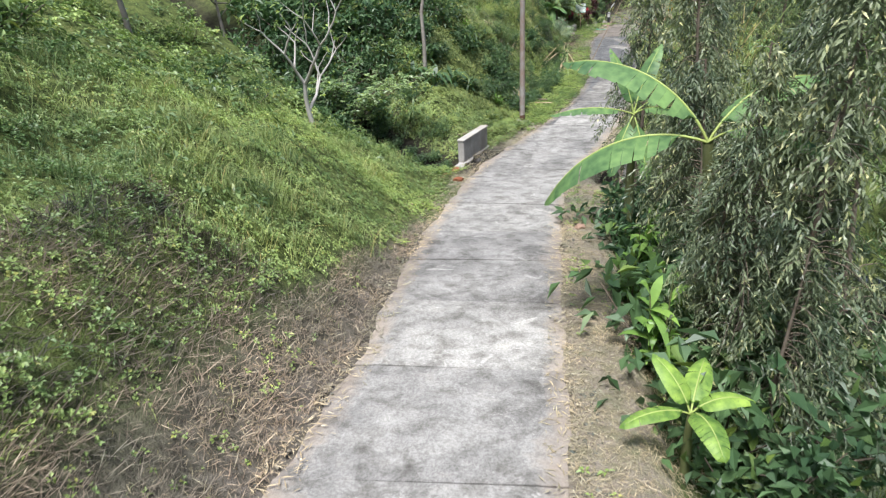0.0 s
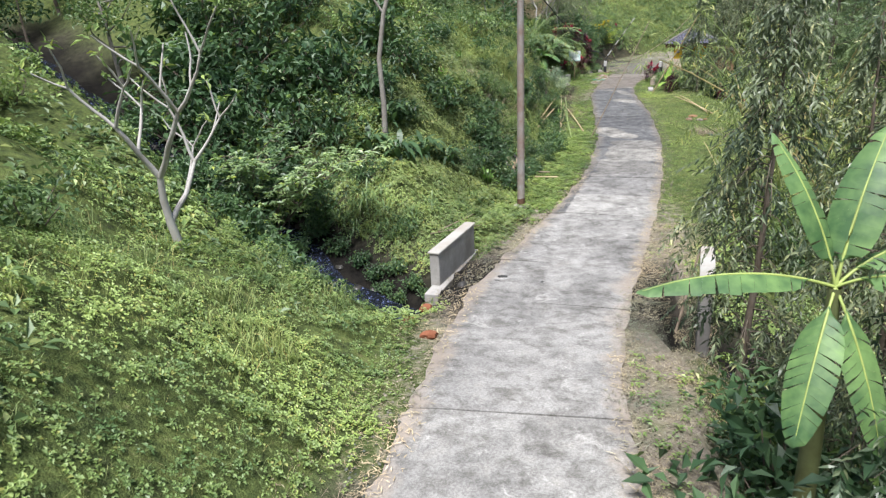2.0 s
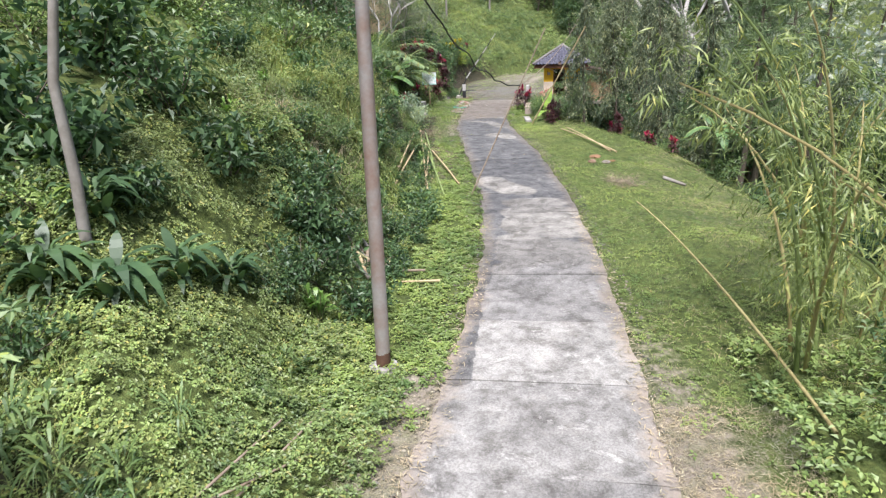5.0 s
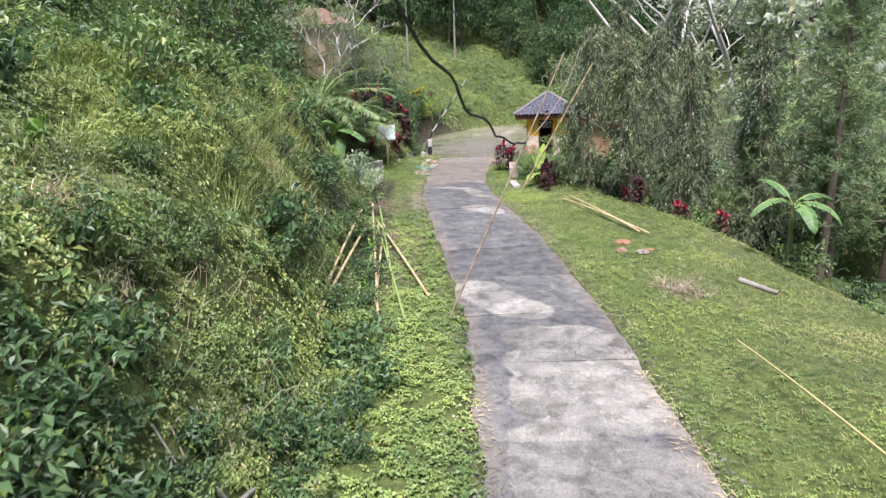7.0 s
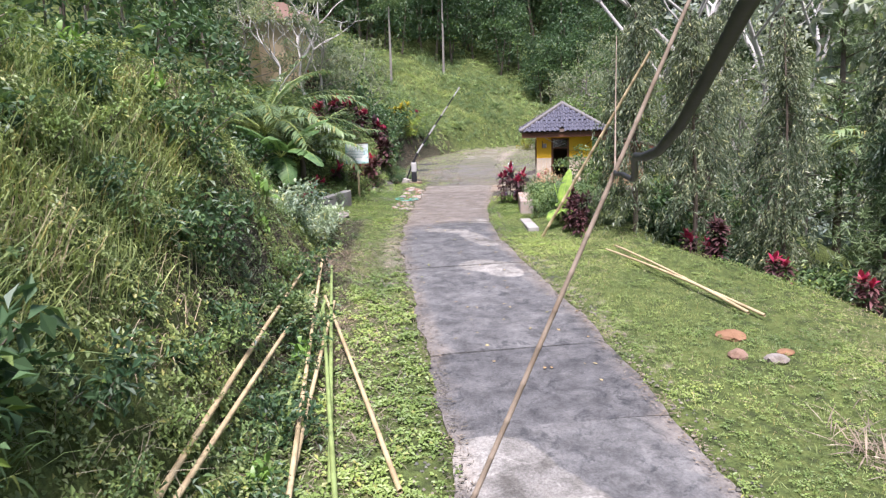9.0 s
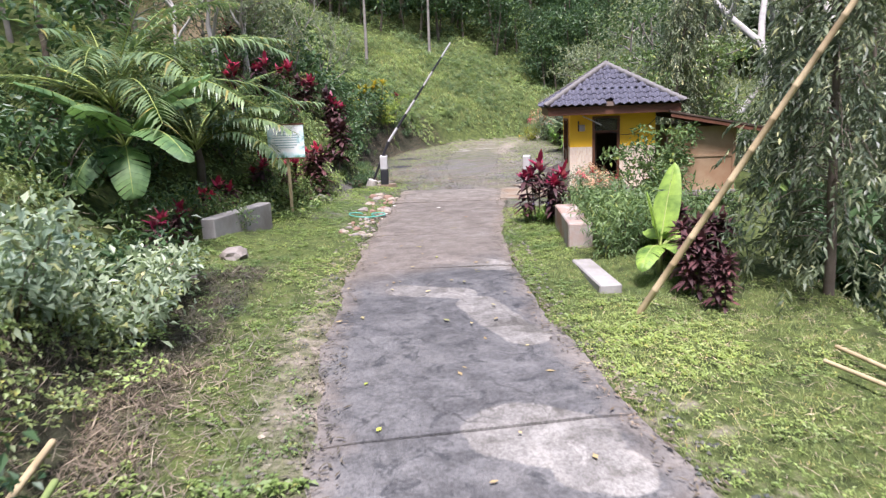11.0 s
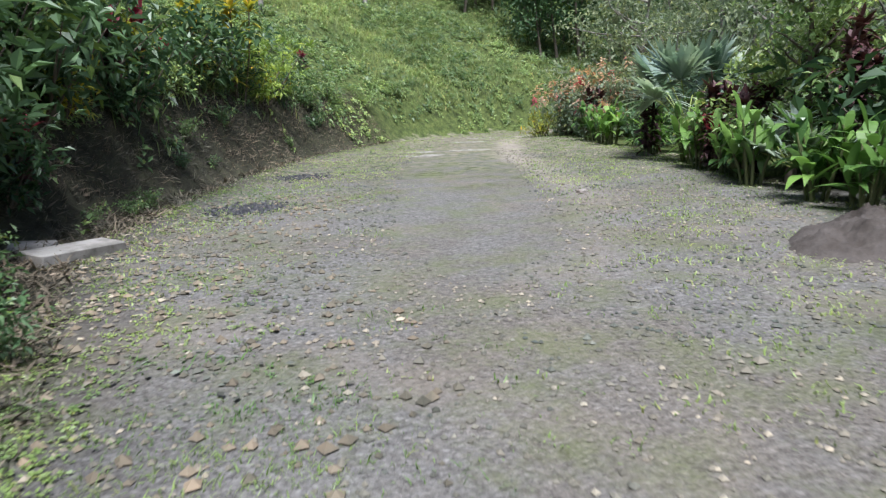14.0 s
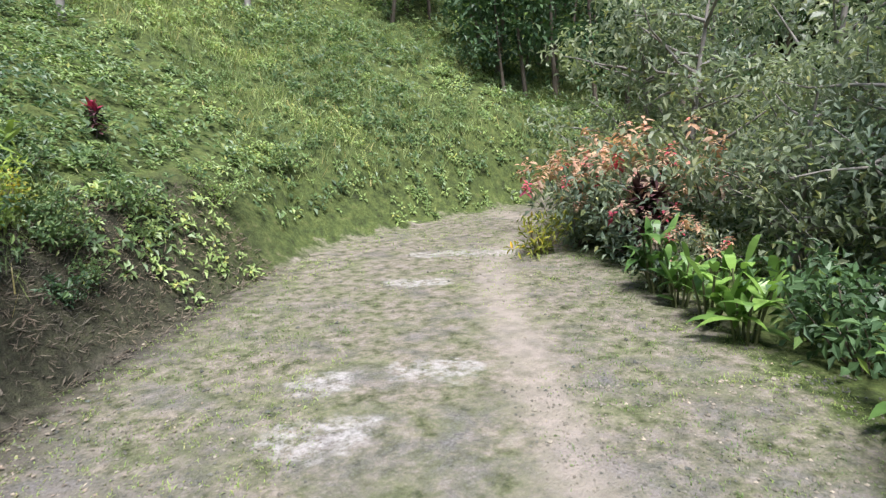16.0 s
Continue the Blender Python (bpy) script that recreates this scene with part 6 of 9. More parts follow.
# right verge
x, y = spread(rs, 42000, 3, 30, 0.02, 1.9, 1)
litter("straw", "dry straw strewn along the verge", rs, x, y, (0.05, 0.2), (0.004, 0.01), M_STRAW, 0.3)
x, y = spread(rs, 9000, 3, 31, 0.1, 2.4, 1)
x, y = patchy(rs, x, y, 1.4, 32, 0.2)
carpet("ground_cover", "small green weeds in the straw", rs, x, y, (0.04, 0.09), (0.025, 0.05), M_LAWN, 0.08)
x, y = spread(rs, 30000, 63.0, 69.4, 0.02, 1.9, -1)
x, y = clumpy(rs, x, y, 30, 0.09)
carpet("moss", "bright green moss and tiny weeds beside the barrier", rs, x, y, (0.014, 0.032), (0.01, 0.022), M_LAWN, 0.02, 0.5)
x, y = spread(rs, 4000, 61.0, 63.3, 0.05, 2.4, 1)
x, y = clumpy(rs, x, y, 40, 0.1)
carpet("moss", "tiny weeds in the gravel before the hut", rs, x, y, (0.014, 0.035), (0.01, 0.022), M_LAWN, 0.02, 0.5)
# verges after the bridge
x, y = spread(rs, 50000, 29, 52, 0.05, 3.0, -1)
ok = (y < 47) | (rs.rand(len(x)) < 0.55)
x, y = clumpy(rs, x[ok], y[ok], 34, 0.1)
carpet("lawn", "bright low weeds and grass beside the lane", rs, x, y, (0.035, 0.085), (0.025, 0.05), M_LAWN, 0.07, 0.7)
x, y = spread(rs, 80000, 29.5, 56, 0.08, 7.5, 1)
x2, y2 = patchy(rs, x, y, 0.8, 41, -0.8)
s_, u_ = along(x2, y2)
ok = rs.rand(len(x2)) < np.interp(u_ - np.interp(s_, LEN, HALF), [0, 2.4, 4.2, 7.5], [1, 1, 0.6, 0.45]) * np.interp(y2, [46, 50], [1, 0.45])
x2, y2 = clumpy(rs, x2[ok], y2[ok], 34, 0.11)
carpet("lawn", "bright low weeds and grass on the open meadow", rs, x2, y2, (0.022, 0.05), (0.012, 0.025), M_LAWN, 0.05, 0.8)
x, y = spread(rs, 14000, 30, 56, 0.4, 7.5, 1)
x, y = patchy(rs, x, y, 0.8, 44, 0.1)
dx, dy = spread(rs, 12000, 30, 50, 2.8, 7.5, 1)
dx, dy = patchy(rs, dx, dy, 0.9, 47, -0.2)
x, y = np.append(x, dx), np.append(y, dy)
litter("straw", "dry cut stalks lying on the meadow", rs, x, y, (0.05, 0.26), (0.004, 0.009), M_STRAW, 0.25)
x, y = spread(rs, 32000, 50, 66.5, 0.03, 4.0, -1)
dd = -along(x, y)[1] - np.interp(along(x, y)[0], LEN, HALF)
ok = (y < 61) | (dd > 0.75) | (wave(x, y, 1.5, 131) + rs.normal(size=len(x)) * 0.3 > 0.35)
x, y = x[ok], y[ok]
ok = (y > 58.5) | (rs.rand(len(x)) < 0.5)
x, y = clumpy(rs, x[ok], y[ok], 30, 0.08)
carpet("lawn", "short weeds on the verge", rs, x, y, (0.02, 0.055), (0.012, 0.03), M_LAWN, 0.05)
x, y = spread(rs, 3500, 50, 67, 0.03, 3.2, -1)
tufts("grass", "short grass on the verge", rs, x, y, 5, (0.05, 0.12), (0.004, 0.008), M_GRASS, 0.06, (0.2, 0.8), 0.5)
x, y = spread(rs, 7000, 49, 58.5, 0.05, 3.2, -1)
litter("straw", "short dry grass on the verge", rs, x, y, (0.04, 0.12), (0.004, 0.009), M_STRAW, 0.4)
x, y = spread(rs, 22000, 53, 63.4, 0.03, 1.8, 1)
x, y = patchy(rs, x, y, 1.2, 52, -0.6)
ok = (y < 61) | (wave(x, y, 1.5, 133) + rs.normal(size=len(x)) * 0.3 > 0.35)
x, y = x[ok], y[ok]
x, y = clumpy(rs, x, y, 30, 0.07)
carpet("lawn", "short grass between lane and planting bed", rs, x, y, (0.02, 0.05), (0.01, 0.025), M_LAWN, 0.04)
x, y = spread(rs, 10000, 47, 63.4, 0.03, 3.2, 1)
tufts("grass", "short grass along the lane", rs, x, y, 6, (0.04, 0.1), (0.004, 0.008), M_GRASS, 0.06, (0.2, 0.8), 0.5)
x, y = spread(rs, 7000, 30, 56, 0.2, 7.5, 1)
tufts("grass", "short grass tufts on the meadow", rs, x, y, 6, (0.06, 0.18), (0.005, 0.01), M_GRASS, 0.08, (0.2, 0.9), 0.5)
x, y = spread(rs, 15000, 21, 32, 1.6, 9, 1)
carpet("ground_cover", "weeds on the slope below the bridge", rs, x, y, (0.06, 0.15), (0.04, 0.08), M_COVER, 0.2, 0.9, 0.3)
x, y = spread(rs, 9000, 45, 54.5, 0.1, 5.5, 1)
x, y = clumpy(rs, x, y, 45, 0.13)
carpet("lawn", "leafy weed clumps on the meadow", rs, x, y, (0.02, 0.045), (0.012, 0.024), M_LAWN, 0.08, 0.8, 0.08)
# the steep bank after the bridge
x, y = spread(rs, 112000, 29, 57, 1.9, 7, -1)
carpet("ground_cover", "dense weeds covering the steep bank", rs, x, y, (0.035, 0.08), (0.024, 0.048), M_BANK, 0.25, 0.9, 0.45)
x, y = spread(rs, 26000, 30, 57, 1.7, 8, -1)
x, y = patchy(rs, x, y, 1.0, 117, 0.15)
x, y = clumpy(rs, x, y, 60, 0.15)
carpet("ground_cover", "yellow-green leafy patches on the steep bank", rs, x, y, (0.04, 0.085), (0.025, 0.045), M_COVER, 0.35, 1.0, 0.35)
x, y = spread(rs, 9000, 30, 57, 2.0, 8, -1)
x, y = patchy(rs, x, y, 1.2, 119, 0.2)
carpet("ground_cover", "broad-leaved plants on the steep bank", rs, x, y, (0.09, 0.18), (0.05, 0.09), M_MIDLEAF, 0.4, 0.9, 0.35)
x, y = spread(rs, 17000, 40, 60, 6, 16, -1)
carpet("ground_cover", "weeds on the hillside above the bank", rs, x, y, (0.1, 0.2), (0.05, 0.1), M_MIDLEAF, 0.3, 0.9)
x, y = spread(rs, 1500, 38, 55, 3.6, 7.5, -1)
x, y = patchy(rs, x, y, 0.7, 15, -0.1)
tufts("grass", "long grass hanging over the top of the bank", rs, x, y, 24, (0.4, 1.0), (0.008, 0.018), M_GRASS, 0.14, (0.5, 1.2), 0.5)
x, y = spread(rs, 420, 36, 56, 2.7, 6.0, -1)
x, y = patchy(rs, x, y, 0.9, 17, 0.0)
tufts("dead_grass", "withered stalks hanging down the bank", rs, x, y, 16, (0.4, 0.9), (0.007, 0.014), M_STRAW, 0.14, (0.6, 1.3), 0.5)
# the far end
x, y = spread(rs, 30000, 62, 84, 0.3, 8, -1, 0.8)
dd = -along(x, y)[1] - np.interp(along(x, y)[0], LEN, HALF)
ok = ~((y > 68.5) & (dd < 1.5 + 0.25 * wave(x, y, 1.2, 78)) & (rs.rand(len(x)) > 0.06))
x, y = x[ok], y[ok]
ok = ~((y > 61) & (y < 70.5) & (-along(x, y)[1] - np.interp(along(x, y)[0], LEN, HALF) < 1.7))
x, y = x[ok], y[ok]
carpet("ground_cover", "weeds over the garden slope", rs, x, y, (0.06, 0.14), (0.035, 0.07), M_COVER, 0.16, 0.9)


def field(rs, n, x0, x1, y0, y1, d0, d1, side):
    """Random places on open ground, kept by their distance from the way."""
    x, y = rs.uniform(x0, x1, n), rs.uniform(y0, y1, n)
    s, u = along(x, y)
    d = np.abs(u) - np.interp(s, LEN, HALF)
    ok = (np.sign(u) == side) & (d > d0) & (d < d1)
    return x[ok], y[ok]


x, y = field(rs, 72000, 15, 46, 80, 112, 0.25, 11, -1)
dd = -along(x, y)[1] - np.interp(along(x, y)[0], LEN, HALF)
ok = ~((y < 89) & (dd < 1.3 + 0.25 * wave(x, y, 1.2, 78)) & (rs.rand(len(x)) > 0.08))
x, y = x[ok], y[ok]
x, y = clumpy(rs, x, y, 26, 0.14)
carpet("ground_cover", "weeds and grass over the far slope", rs, x, y, (0.07, 0.17), (0.04, 0.08), M_COVER, 0.16, 0.9)
x, y = field(rs, 50000, 8, 50, 80, 118, 9, 24, -1)
carpet("ground_cover", "light green growth up the far hillside", rs, x, y, (0.1, 0.2), (0.055, 0.1), M_COVER, 0.3, 0.9, 0.5)
x, y = field(rs, 78000, 14, 46, 78, 112, 0.8, 16, -1)
x, y = patchy(rs, x, y, 0.6, 121, -0.1)
carpet("ground_cover", "taller dark green weeds in patches on the far slope", rs, x, y, (0.1, 0.2), (0.05, 0.1), M_MIDLEAF, 0.4, 1.0, 0.4)
x, y = spread(rs, 11000, 68.5, 89, 0.05, 1.7, -1)
litter("dead_brush", "dead roots and stalks hanging on the cut bank", rs, x, y, (0.05, 0.2), (0.006, 0.03), M_ROOT, 0.6)
x, y = spread(rs, 1000, 71.5, 87, 0.9, 2.0, -1)
tufts("dead_grass", "withered grass overhanging the cut bank", rs, x, y, 8, (0.12, 0.32), (0.004, 0.008), M_ROOT, 0.1, (0.7, 1.3), 0.6)
x, y = spread(rs, 1500, 70, 94, -4.4, 0.4, -1)
x3, y3 = spread(rs, 1500, 70, 94, -4.4, 0.6, 1)
litter("leaf_litter", "scattered small dead leaves on the clearing", rs, np.r_[x, x3][::3], np.r_[y, y3][::3], (0.03, 0.08), (0.018, 0.04), M_DEAD, 0.06)
x, y = spread(rs, 2600, 68.8, 84, -2.4, 0.6, -1, 0.5)
litter("leaf_litter", "brown dead leaves along the foot of the bank", rs, x[::2], y[::2], (0.03, 0.09), (0.02, 0.045), M_DEAD, 0.08)
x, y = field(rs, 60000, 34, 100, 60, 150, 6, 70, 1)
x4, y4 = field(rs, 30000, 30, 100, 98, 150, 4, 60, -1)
# same hazed leaf colour as the far trees
carpet("undergrowth", "dense undergrowth below the forest", rs, np.r_[x[:16000], x4[:9000]], np.r_[y[:16000], y4[:9000]], (0.4, 0.8), (0.2, 0.4), M_FARHAZE, 0.6, 0.9)
x, y = field(rs, 8500, 16, 46, 78, 114, 1.2, 14, -1)
x, y = patchy(rs, x, y, 0.5, 19, -0.1)
tufts("grass", "long pale grass on the far slope", rs, x, y, 12, (0.35, 0.8), (0.011, 0.024), M_GRASS, 0.18, (0.4, 1.1), 0.45)
x, y = spread(rs, 40000, 68.5, 100, -4.4, 0.3, -1)
x3, y3 = spread(rs, 40000, 68.5, 100, -4.4, 0.6, 1)
x, y = np.r_[x, x3], np.r_[y, y3]
s_, u_ = along(x, y)
edge_ = np.abs(u_) / np.interp(s_, LEN, HALF)
chance = (0.2 + np.clip((edge_ - 0.25) * 1.0, 0, 1)) * by_y(s_, [68, 74, 80, 92], [0.4, 0.7, 1.2, 1.2])
ok = wave(x, y, 1.6, 61) * 0.5 + 0.25 * wave(x, y, 5, 63) + rs.rand(len(x)) * 0.8 < chance
x, y = x[ok][::3], y[ok][::3]
tufts("lawn", "thin grass growing through the gravel", rs, x, y, 7, (0.04, 0.1), (0.008, 0.015), M_LAWN, 0.06, (0.3, 1.0), 0.6)

x, y = spread(rs, 5200, 67.3, 80, -4.2, 0.2, -1, 0.8)
x, y = clumpy(rs, *patchy(rs, x, y, 0.9, 67, 0.15), 26, 0.2)
tufts("lawn", "tufts of fresh grass in the gravel", rs, x, y, 5, (0.03, 0.11), (0.005, 0.01), M_LAWN, 0.05, (0.3, 1.0), 0.7)
x, y = spread(rs, 9000, 67.6, 78, -2.2, 0.3, -1, 0.7)
x, y = clumpy(rs, *patchy(rs, x, y, 1.1, 69, 0.0), 60, 0.16)
gx_, gy_ = 18.75 + rs.normal(size=300) * 0.45, 68.75 + rs.normal(size=300) * 0.38
tufts("lawn", "patch of fresh green grass in the gravel", rs, gx_, gy_, 9, (0.03, 0.1), (0.004, 0.009), M_LAWN, 0.05, (0.3, 1.0), 0.7)
carpet("moss", "yellow-green moss on the stones below the cut bank", rs, x, y, (0.012, 0.03), (0.01, 0.02), M_LAWN, 0.01, 0.4)


def pebbles(name, label, rs, x, y, size, material):
    n_ = len(x)
    base = np.array([(1, 0, 0), (0, 1, 0), (-1, 0, 0), (0, -1, 0), (0, 0, 0.7), (0, 0, -0.7)], float)
    v = base[None] * rs.uniform(0.6, 1.2, (n_, 6, 1))
    a = rs.uniform(0, 6.283, n_)
    c, s_ = np.cos(a)[:, None], np.sin(a)[:, None]
    r = rs.uniform(*size, n_)[:, None]
    vx, vy = (v[..., 0] * c - v[..., 1] * s_) * r, (v[..., 0] * s_ + v[..., 1] * c) * r
    z = height(x, y)[:, None] + v[..., 2] * r + r * 0.25
    V = np.stack([x[:, None] + vx, y[:, None] + vy, z], -1).reshape(-1, 3)
    t = np.array([(0, 1, 4), (1, 2, 4), (2, 3, 4), (3, 0, 4), (1, 0, 5), (2, 1, 5), (3, 2, 5), (0, 3, 5)])
    F = (np.arange(n_)[:, None, None] * 6 + t[None]).reshape(-1, 3)
    return tagged(new(name, geo_mesh(name, [(V, F)], [material])), label, "gravel", kind="stuff")


M_EARTHSTONE = leaf_mat("brown_pebble", (0.1, 0.084, 0.07), (0.18, 0.155, 0.132), (0.24, 0.195, 0.16), 0.85, 0.0, 0.3, 0.8)
M_PEBBLE = leaf_mat("pebble", (0.1, 0.093, 0.086), (0.205, 0.192, 0.178), (0.34, 0.31, 0.28), 0.85, 0.0, 0.3, 0.8)
x, y = spread(rs, 8000, 67.2, 84, -4.6, 0.2, -1)
x3, y3 = spread(rs, 9000, 67.2, 84, -4.6, 1.0, 1)
pebbles("gravel", "grey crushed stone over the clearing", rs, np.r_[x, x3], np.r_[y, y3], (0.008, 0.028), M_PEBBLE)
x, y = spread(rs, 500, 68.3, 92, -4.6, 0.4, -1)
x3, y3 = spread(rs, 500, 68.3, 92, -4.6, 0.8, 1)
pebbles("gravel", "larger grey stones scattered over the clearing", rs, np.r_[x, x3], np.r_[y, y3], (0.018, 0.045), M_PEBBLE)
x, y = spread(rs, 900, 67.4, 76, -3.4, 0.3, -1, 0.7)
pebbles("gravel", "brown and grey stones below the cut bank", rs, x, y, (0.015, 0.05), M_EARTHSTONE)
x, y = np.r_[20.1 + rs.normal(size=2200) * 0.24, 21.85 + rs.normal(size=500) * 0.3], np.r_[76.25 + rs.normal(size=2200) * 0.22, 80.1 + rs.normal(size=500) * 0.3]
pebbles("ash", "black ash and charred bits on the gravel", rs, x, y, (0.012, 0.035), M_BLACK)
x, y = spread(rs, 2600, 3, 68, 0.0, 0.5, -1)
x3, y3 = spread(rs, 2200, 3, 68, 0.0, 0.4, 1)
pebbles("gravel", "small stones along the lane's edges", rs, np.r_[x, x3], np.r_[y, y3], (0.01, 0.04), M_PEBBLE)

# ---- trees and shrubs ----
rs = np.random.RandomState(7)
slim_kinds = [drooping_tree(rs, h_, nb, M_DROOP, lo, wd, 31) for h_, nb, lo, wd in ((7.5, 230, 0.22, 1.0), (9.0, 240, 0.2, 0.95), (6.8, 220, 0.16, 1.0))]
droop_kinds = [drooping_tree(rs, h_, nb, M_DROOP, lo, wd, 31) for h_, nb, lo, wd in ((7.5, 230, 0.05, 1.45), (9.0, 240, 0.1, 1.35), (6.5, 220, 0.03, 1.6))]
for k, (x_, y_, sc_) in enumerate(((6.0, 19.9, 0.95), (5.7, 15.0, 0.95), (4.9, 11.7, 0.9), (6.9, 17.6, 1.0), (4.75, 8.1, 0.9), (5.1, 10.0, 0.95), (4.0, 8.9, 0.6), (4.25, 8.4, 0.68), (4.2, 7.5, 0.6), (6.6, 12.6, 1.05), (8.4, 21.0, 0.9), (6.4, 9.3, 1.1), (5.2, 4.2, 1.0), (8.0, 14.8, 1.1),
                                   (19.2, 53.9, 0.95), (20.7, 53.2, 0.95), (21.9, 51.2, 0.85), (22.6, 48.6, 0.9), (23.4, 53.6, 1.05), (24.6, 50.4, 1.0), (26.6, 45.0, 0.95), (25.6, 58.2, 0.95), (27.2, 60.4, 1.0), (24.0, 56.4, 0.8), (28.6, 63.0, 0.95))):
    stand("mast_tree", "slender tree with hanging narrow grey-green leaves", "tree", (droop_kinds if y_ < 30 else slim_kinds)[k % 3], x_, y_, sc_, 40 * k, "drooping mast trees")

banana(4.5, 9.9, ground_at(4.5, 9.9), 4.55 - ground_at(4.5, 9.9), ((168, 18, 2.7, 1.0, 0.78), (148, 62, 2.6, 0.8, 0.7), (15, 58, 2.3, 0.7, 0.75), (330, 40, 1.8, 0.6, 0.9)), "tall banana plant with torn green leaves beside the lane", lean=(-0.6, -0.4), seed=3)
banana(4.6, 15.6, ground_at(4.6, 15.6), 3.5, ((178, 20, 1.95, 0.46, 0.36), (125, 74, 1.6, 0.5, 0.25), (40, 72, 1.75, 0.5, 0.3), (228, -38, 1.6, 0.45, 0.25), (285, -52, 1.6, 0.42, 0.2), (325, 35, 1.6, 0.5, 0.9), (5, 45, 1.8, 0.5, 0.8)), "banana plant with torn leaves at the verge", seed=4)
banana(2.75, 6.4, ground_at(2.75, 6.4), 0.9, ((120, 65, 0.8, 0.32, 0.5), (60, 50, 0.9, 0.32, 0.6), (190, 30, 0.9, 0.28, 0.6), (275, 45, 0.9, 0.34, 0.9), (0, 50, 0.8, 0.3, 0.8)), "young banana plant in the straw", True, seed=5)
banana(20.8, 45.3, ground_at(20.8, 45.3), 1.9, ((180, 40, 1.7, 0.45, 0.9), (250, 25, 1.6, 0.45, 0.9), (0, 40, 1.7, 0.45, 0.8), (90, 60, 1.6, 0.4, 0.7), (310, 30, 1.6, 0.45, 1.0)), "banana plant at the meadow's edge", seed=6)
banana(17.75, 55.6, ground_at(17.75, 55.6), 0.4, ((150, 80, 0.85, 0.34, 0.08), (30, 74, 1.3, 0.42, 0.12), (215, 30, 0.9, 0.36, 0.8), (60, 45, 1.1, 0.38, 0.9), (265, 40, 0.9, 0.34, 0.9), (330, 45, 1.2, 0.36, 0.9), (10, 40, 1.2, 0.36, 0.8), (300, 20, 1.0, 0.34, 0.9)), "young banana plant with upright lime-green leaves", True, seed=8)
banana(10.3, 61.2, ground_at(10.3, 61.2), 1.7, ((200, 62, 2.0, 0.85, 0.5), (250, 60, 1.9, 0.8, 0.7), (300, 35, 2.3, 0.7, 0.8), (340, 62, 2.1, 0.8, 0.5), (160, 45, 2.0, 0.75, 0.8), (275, 10, 1.5, 0.7, 1.0), (20, 60, 1.8, 0.7, 0.6), (225, 15, 1.5, 0.75, 0.9)), "broad-leaved banana plant among palms", seed=9)
feather_palm(10.0, 63.6, ground_at(10.0, 63.6), 2.0, 30, 4.0, "large feathery palm above the garden wall", 5, 0.62, (0.3, 1.35))
feather_palm(11.6, 65.6, ground_at(11.6, 65.6), 0.9, 20, 3.2, "feathery palm with arching fronds on the slope", 6, 0.55)
feather_palm(27.5, 52.5, ground_at(27.5, 52.5), 6.0, 14, 3.4, "coconut palm behind the mast trees", 8, 0.7)
fan_palm(27.9, 73.4, ground_at(27.9, 73.4), 0.25, 12, 0.6, "fan palm with broad pleated leaves", 4)
fan_palm(30.3, 78.0, ground_at(30.3, 78.0), 0.7, 14, 1.2, "fan palm beside the clearing", 6)
bamboo_clump(10.9, 29.6, ground_at(10.9, 29.6), 4, 6.5, 7, "thin upright bamboo beside the bridge")
bamboo_clump(10.6, 26.9, ground_at(10.6, 26.9), 4, 6.0, 9, "thin upright bamboo beside the bridge")
bamboo_clump(12.6, 30.6, ground_at(12.6, 30.6), 8, 7.5, 2, "tall yellow-green bamboo clump below the meadow")
bamboo_clump(12.9, 26.6, ground_at(12.9, 26.6), 7, 7.5, 3, "bamboo clump by the stream", (-0.1, 0))
bamboo_clump(15.2, 34.2, ground_at(15.2, 34.2), 6, 7.0, 4, "bamboo clump at the meadow's edge")
young = pine_meshes(np.random.RandomState(12), 7.0)
for x_, y_, s_ in ((22.6, 48.9, 0.8), (24.6, 47.2, 1.0)):
    stand("pine", "young pine with loose bright green needles", "pine tree", young, x_, y_, s_, 33 * x_, "young pines")
pines = pine_meshes(rs, 13.0)
for x_, y_, s_, t_ in ((25.2, 48.4, 1.0, 0), (22.7, 45.9, 0.85, 70), (27.5, 47.5, 1.05, 50), (30.0, 52.0, 1.1, 100), (26.8, 41.0, 0.95, 150), (32.0, 58.0, 1.1, 200)):
    stand("pine", "tall pine with loose feathery branches", "pine tree", pines, x_, y_, s_, t_, "pines")

rs = np.random.RandomState(17)
SH_MID = [shrub_meshes(rs, 1.2, 0.8, 440, (0.1, 0.2), (0.05, 0.09), M_MIDLEAF) for _ in range(3)]
SH_DARK = [shrub_meshes(rs, 1.4, 0.9, 470, (0.12, 0.25), (0.06, 0.11), M_DARKLEAF, 0.4) for _ in range(2)]
SH_COVER = [shrub_meshes(rs, 1.0, 0.9, 480, (0.08, 0.16), (0.05, 0.08), M_COVER) for _ in range(2)]
SH_NARROW = [shrub_meshes(rs, 1.3, 0.8, 1300, (0.15, 0.28), (0.03, 0.05), M_MIDLEAF, 0.5)]
SH_YELLOW = [shrub_meshes(rs, 0.9, 0.45, 420, (0.12, 0.22), (0.03, 0.05), M_YELLOWLEAF, 0.1)]
M_REACH = leaf_mat("reaching_shrub_leaves", (0.12, 0.2, 0.07), (0.3, 0.42, 0.15), (0.42, 0.52, 0.14), 0.38, 0.35, 0.5)
M_PALEBUSH = leaf_mat("pale_bush_leaves", (0.19, 0.27, 0.13), (0.4, 0.5, 0.27), (0.5, 0.52, 0.3), 0.4, 0.35)
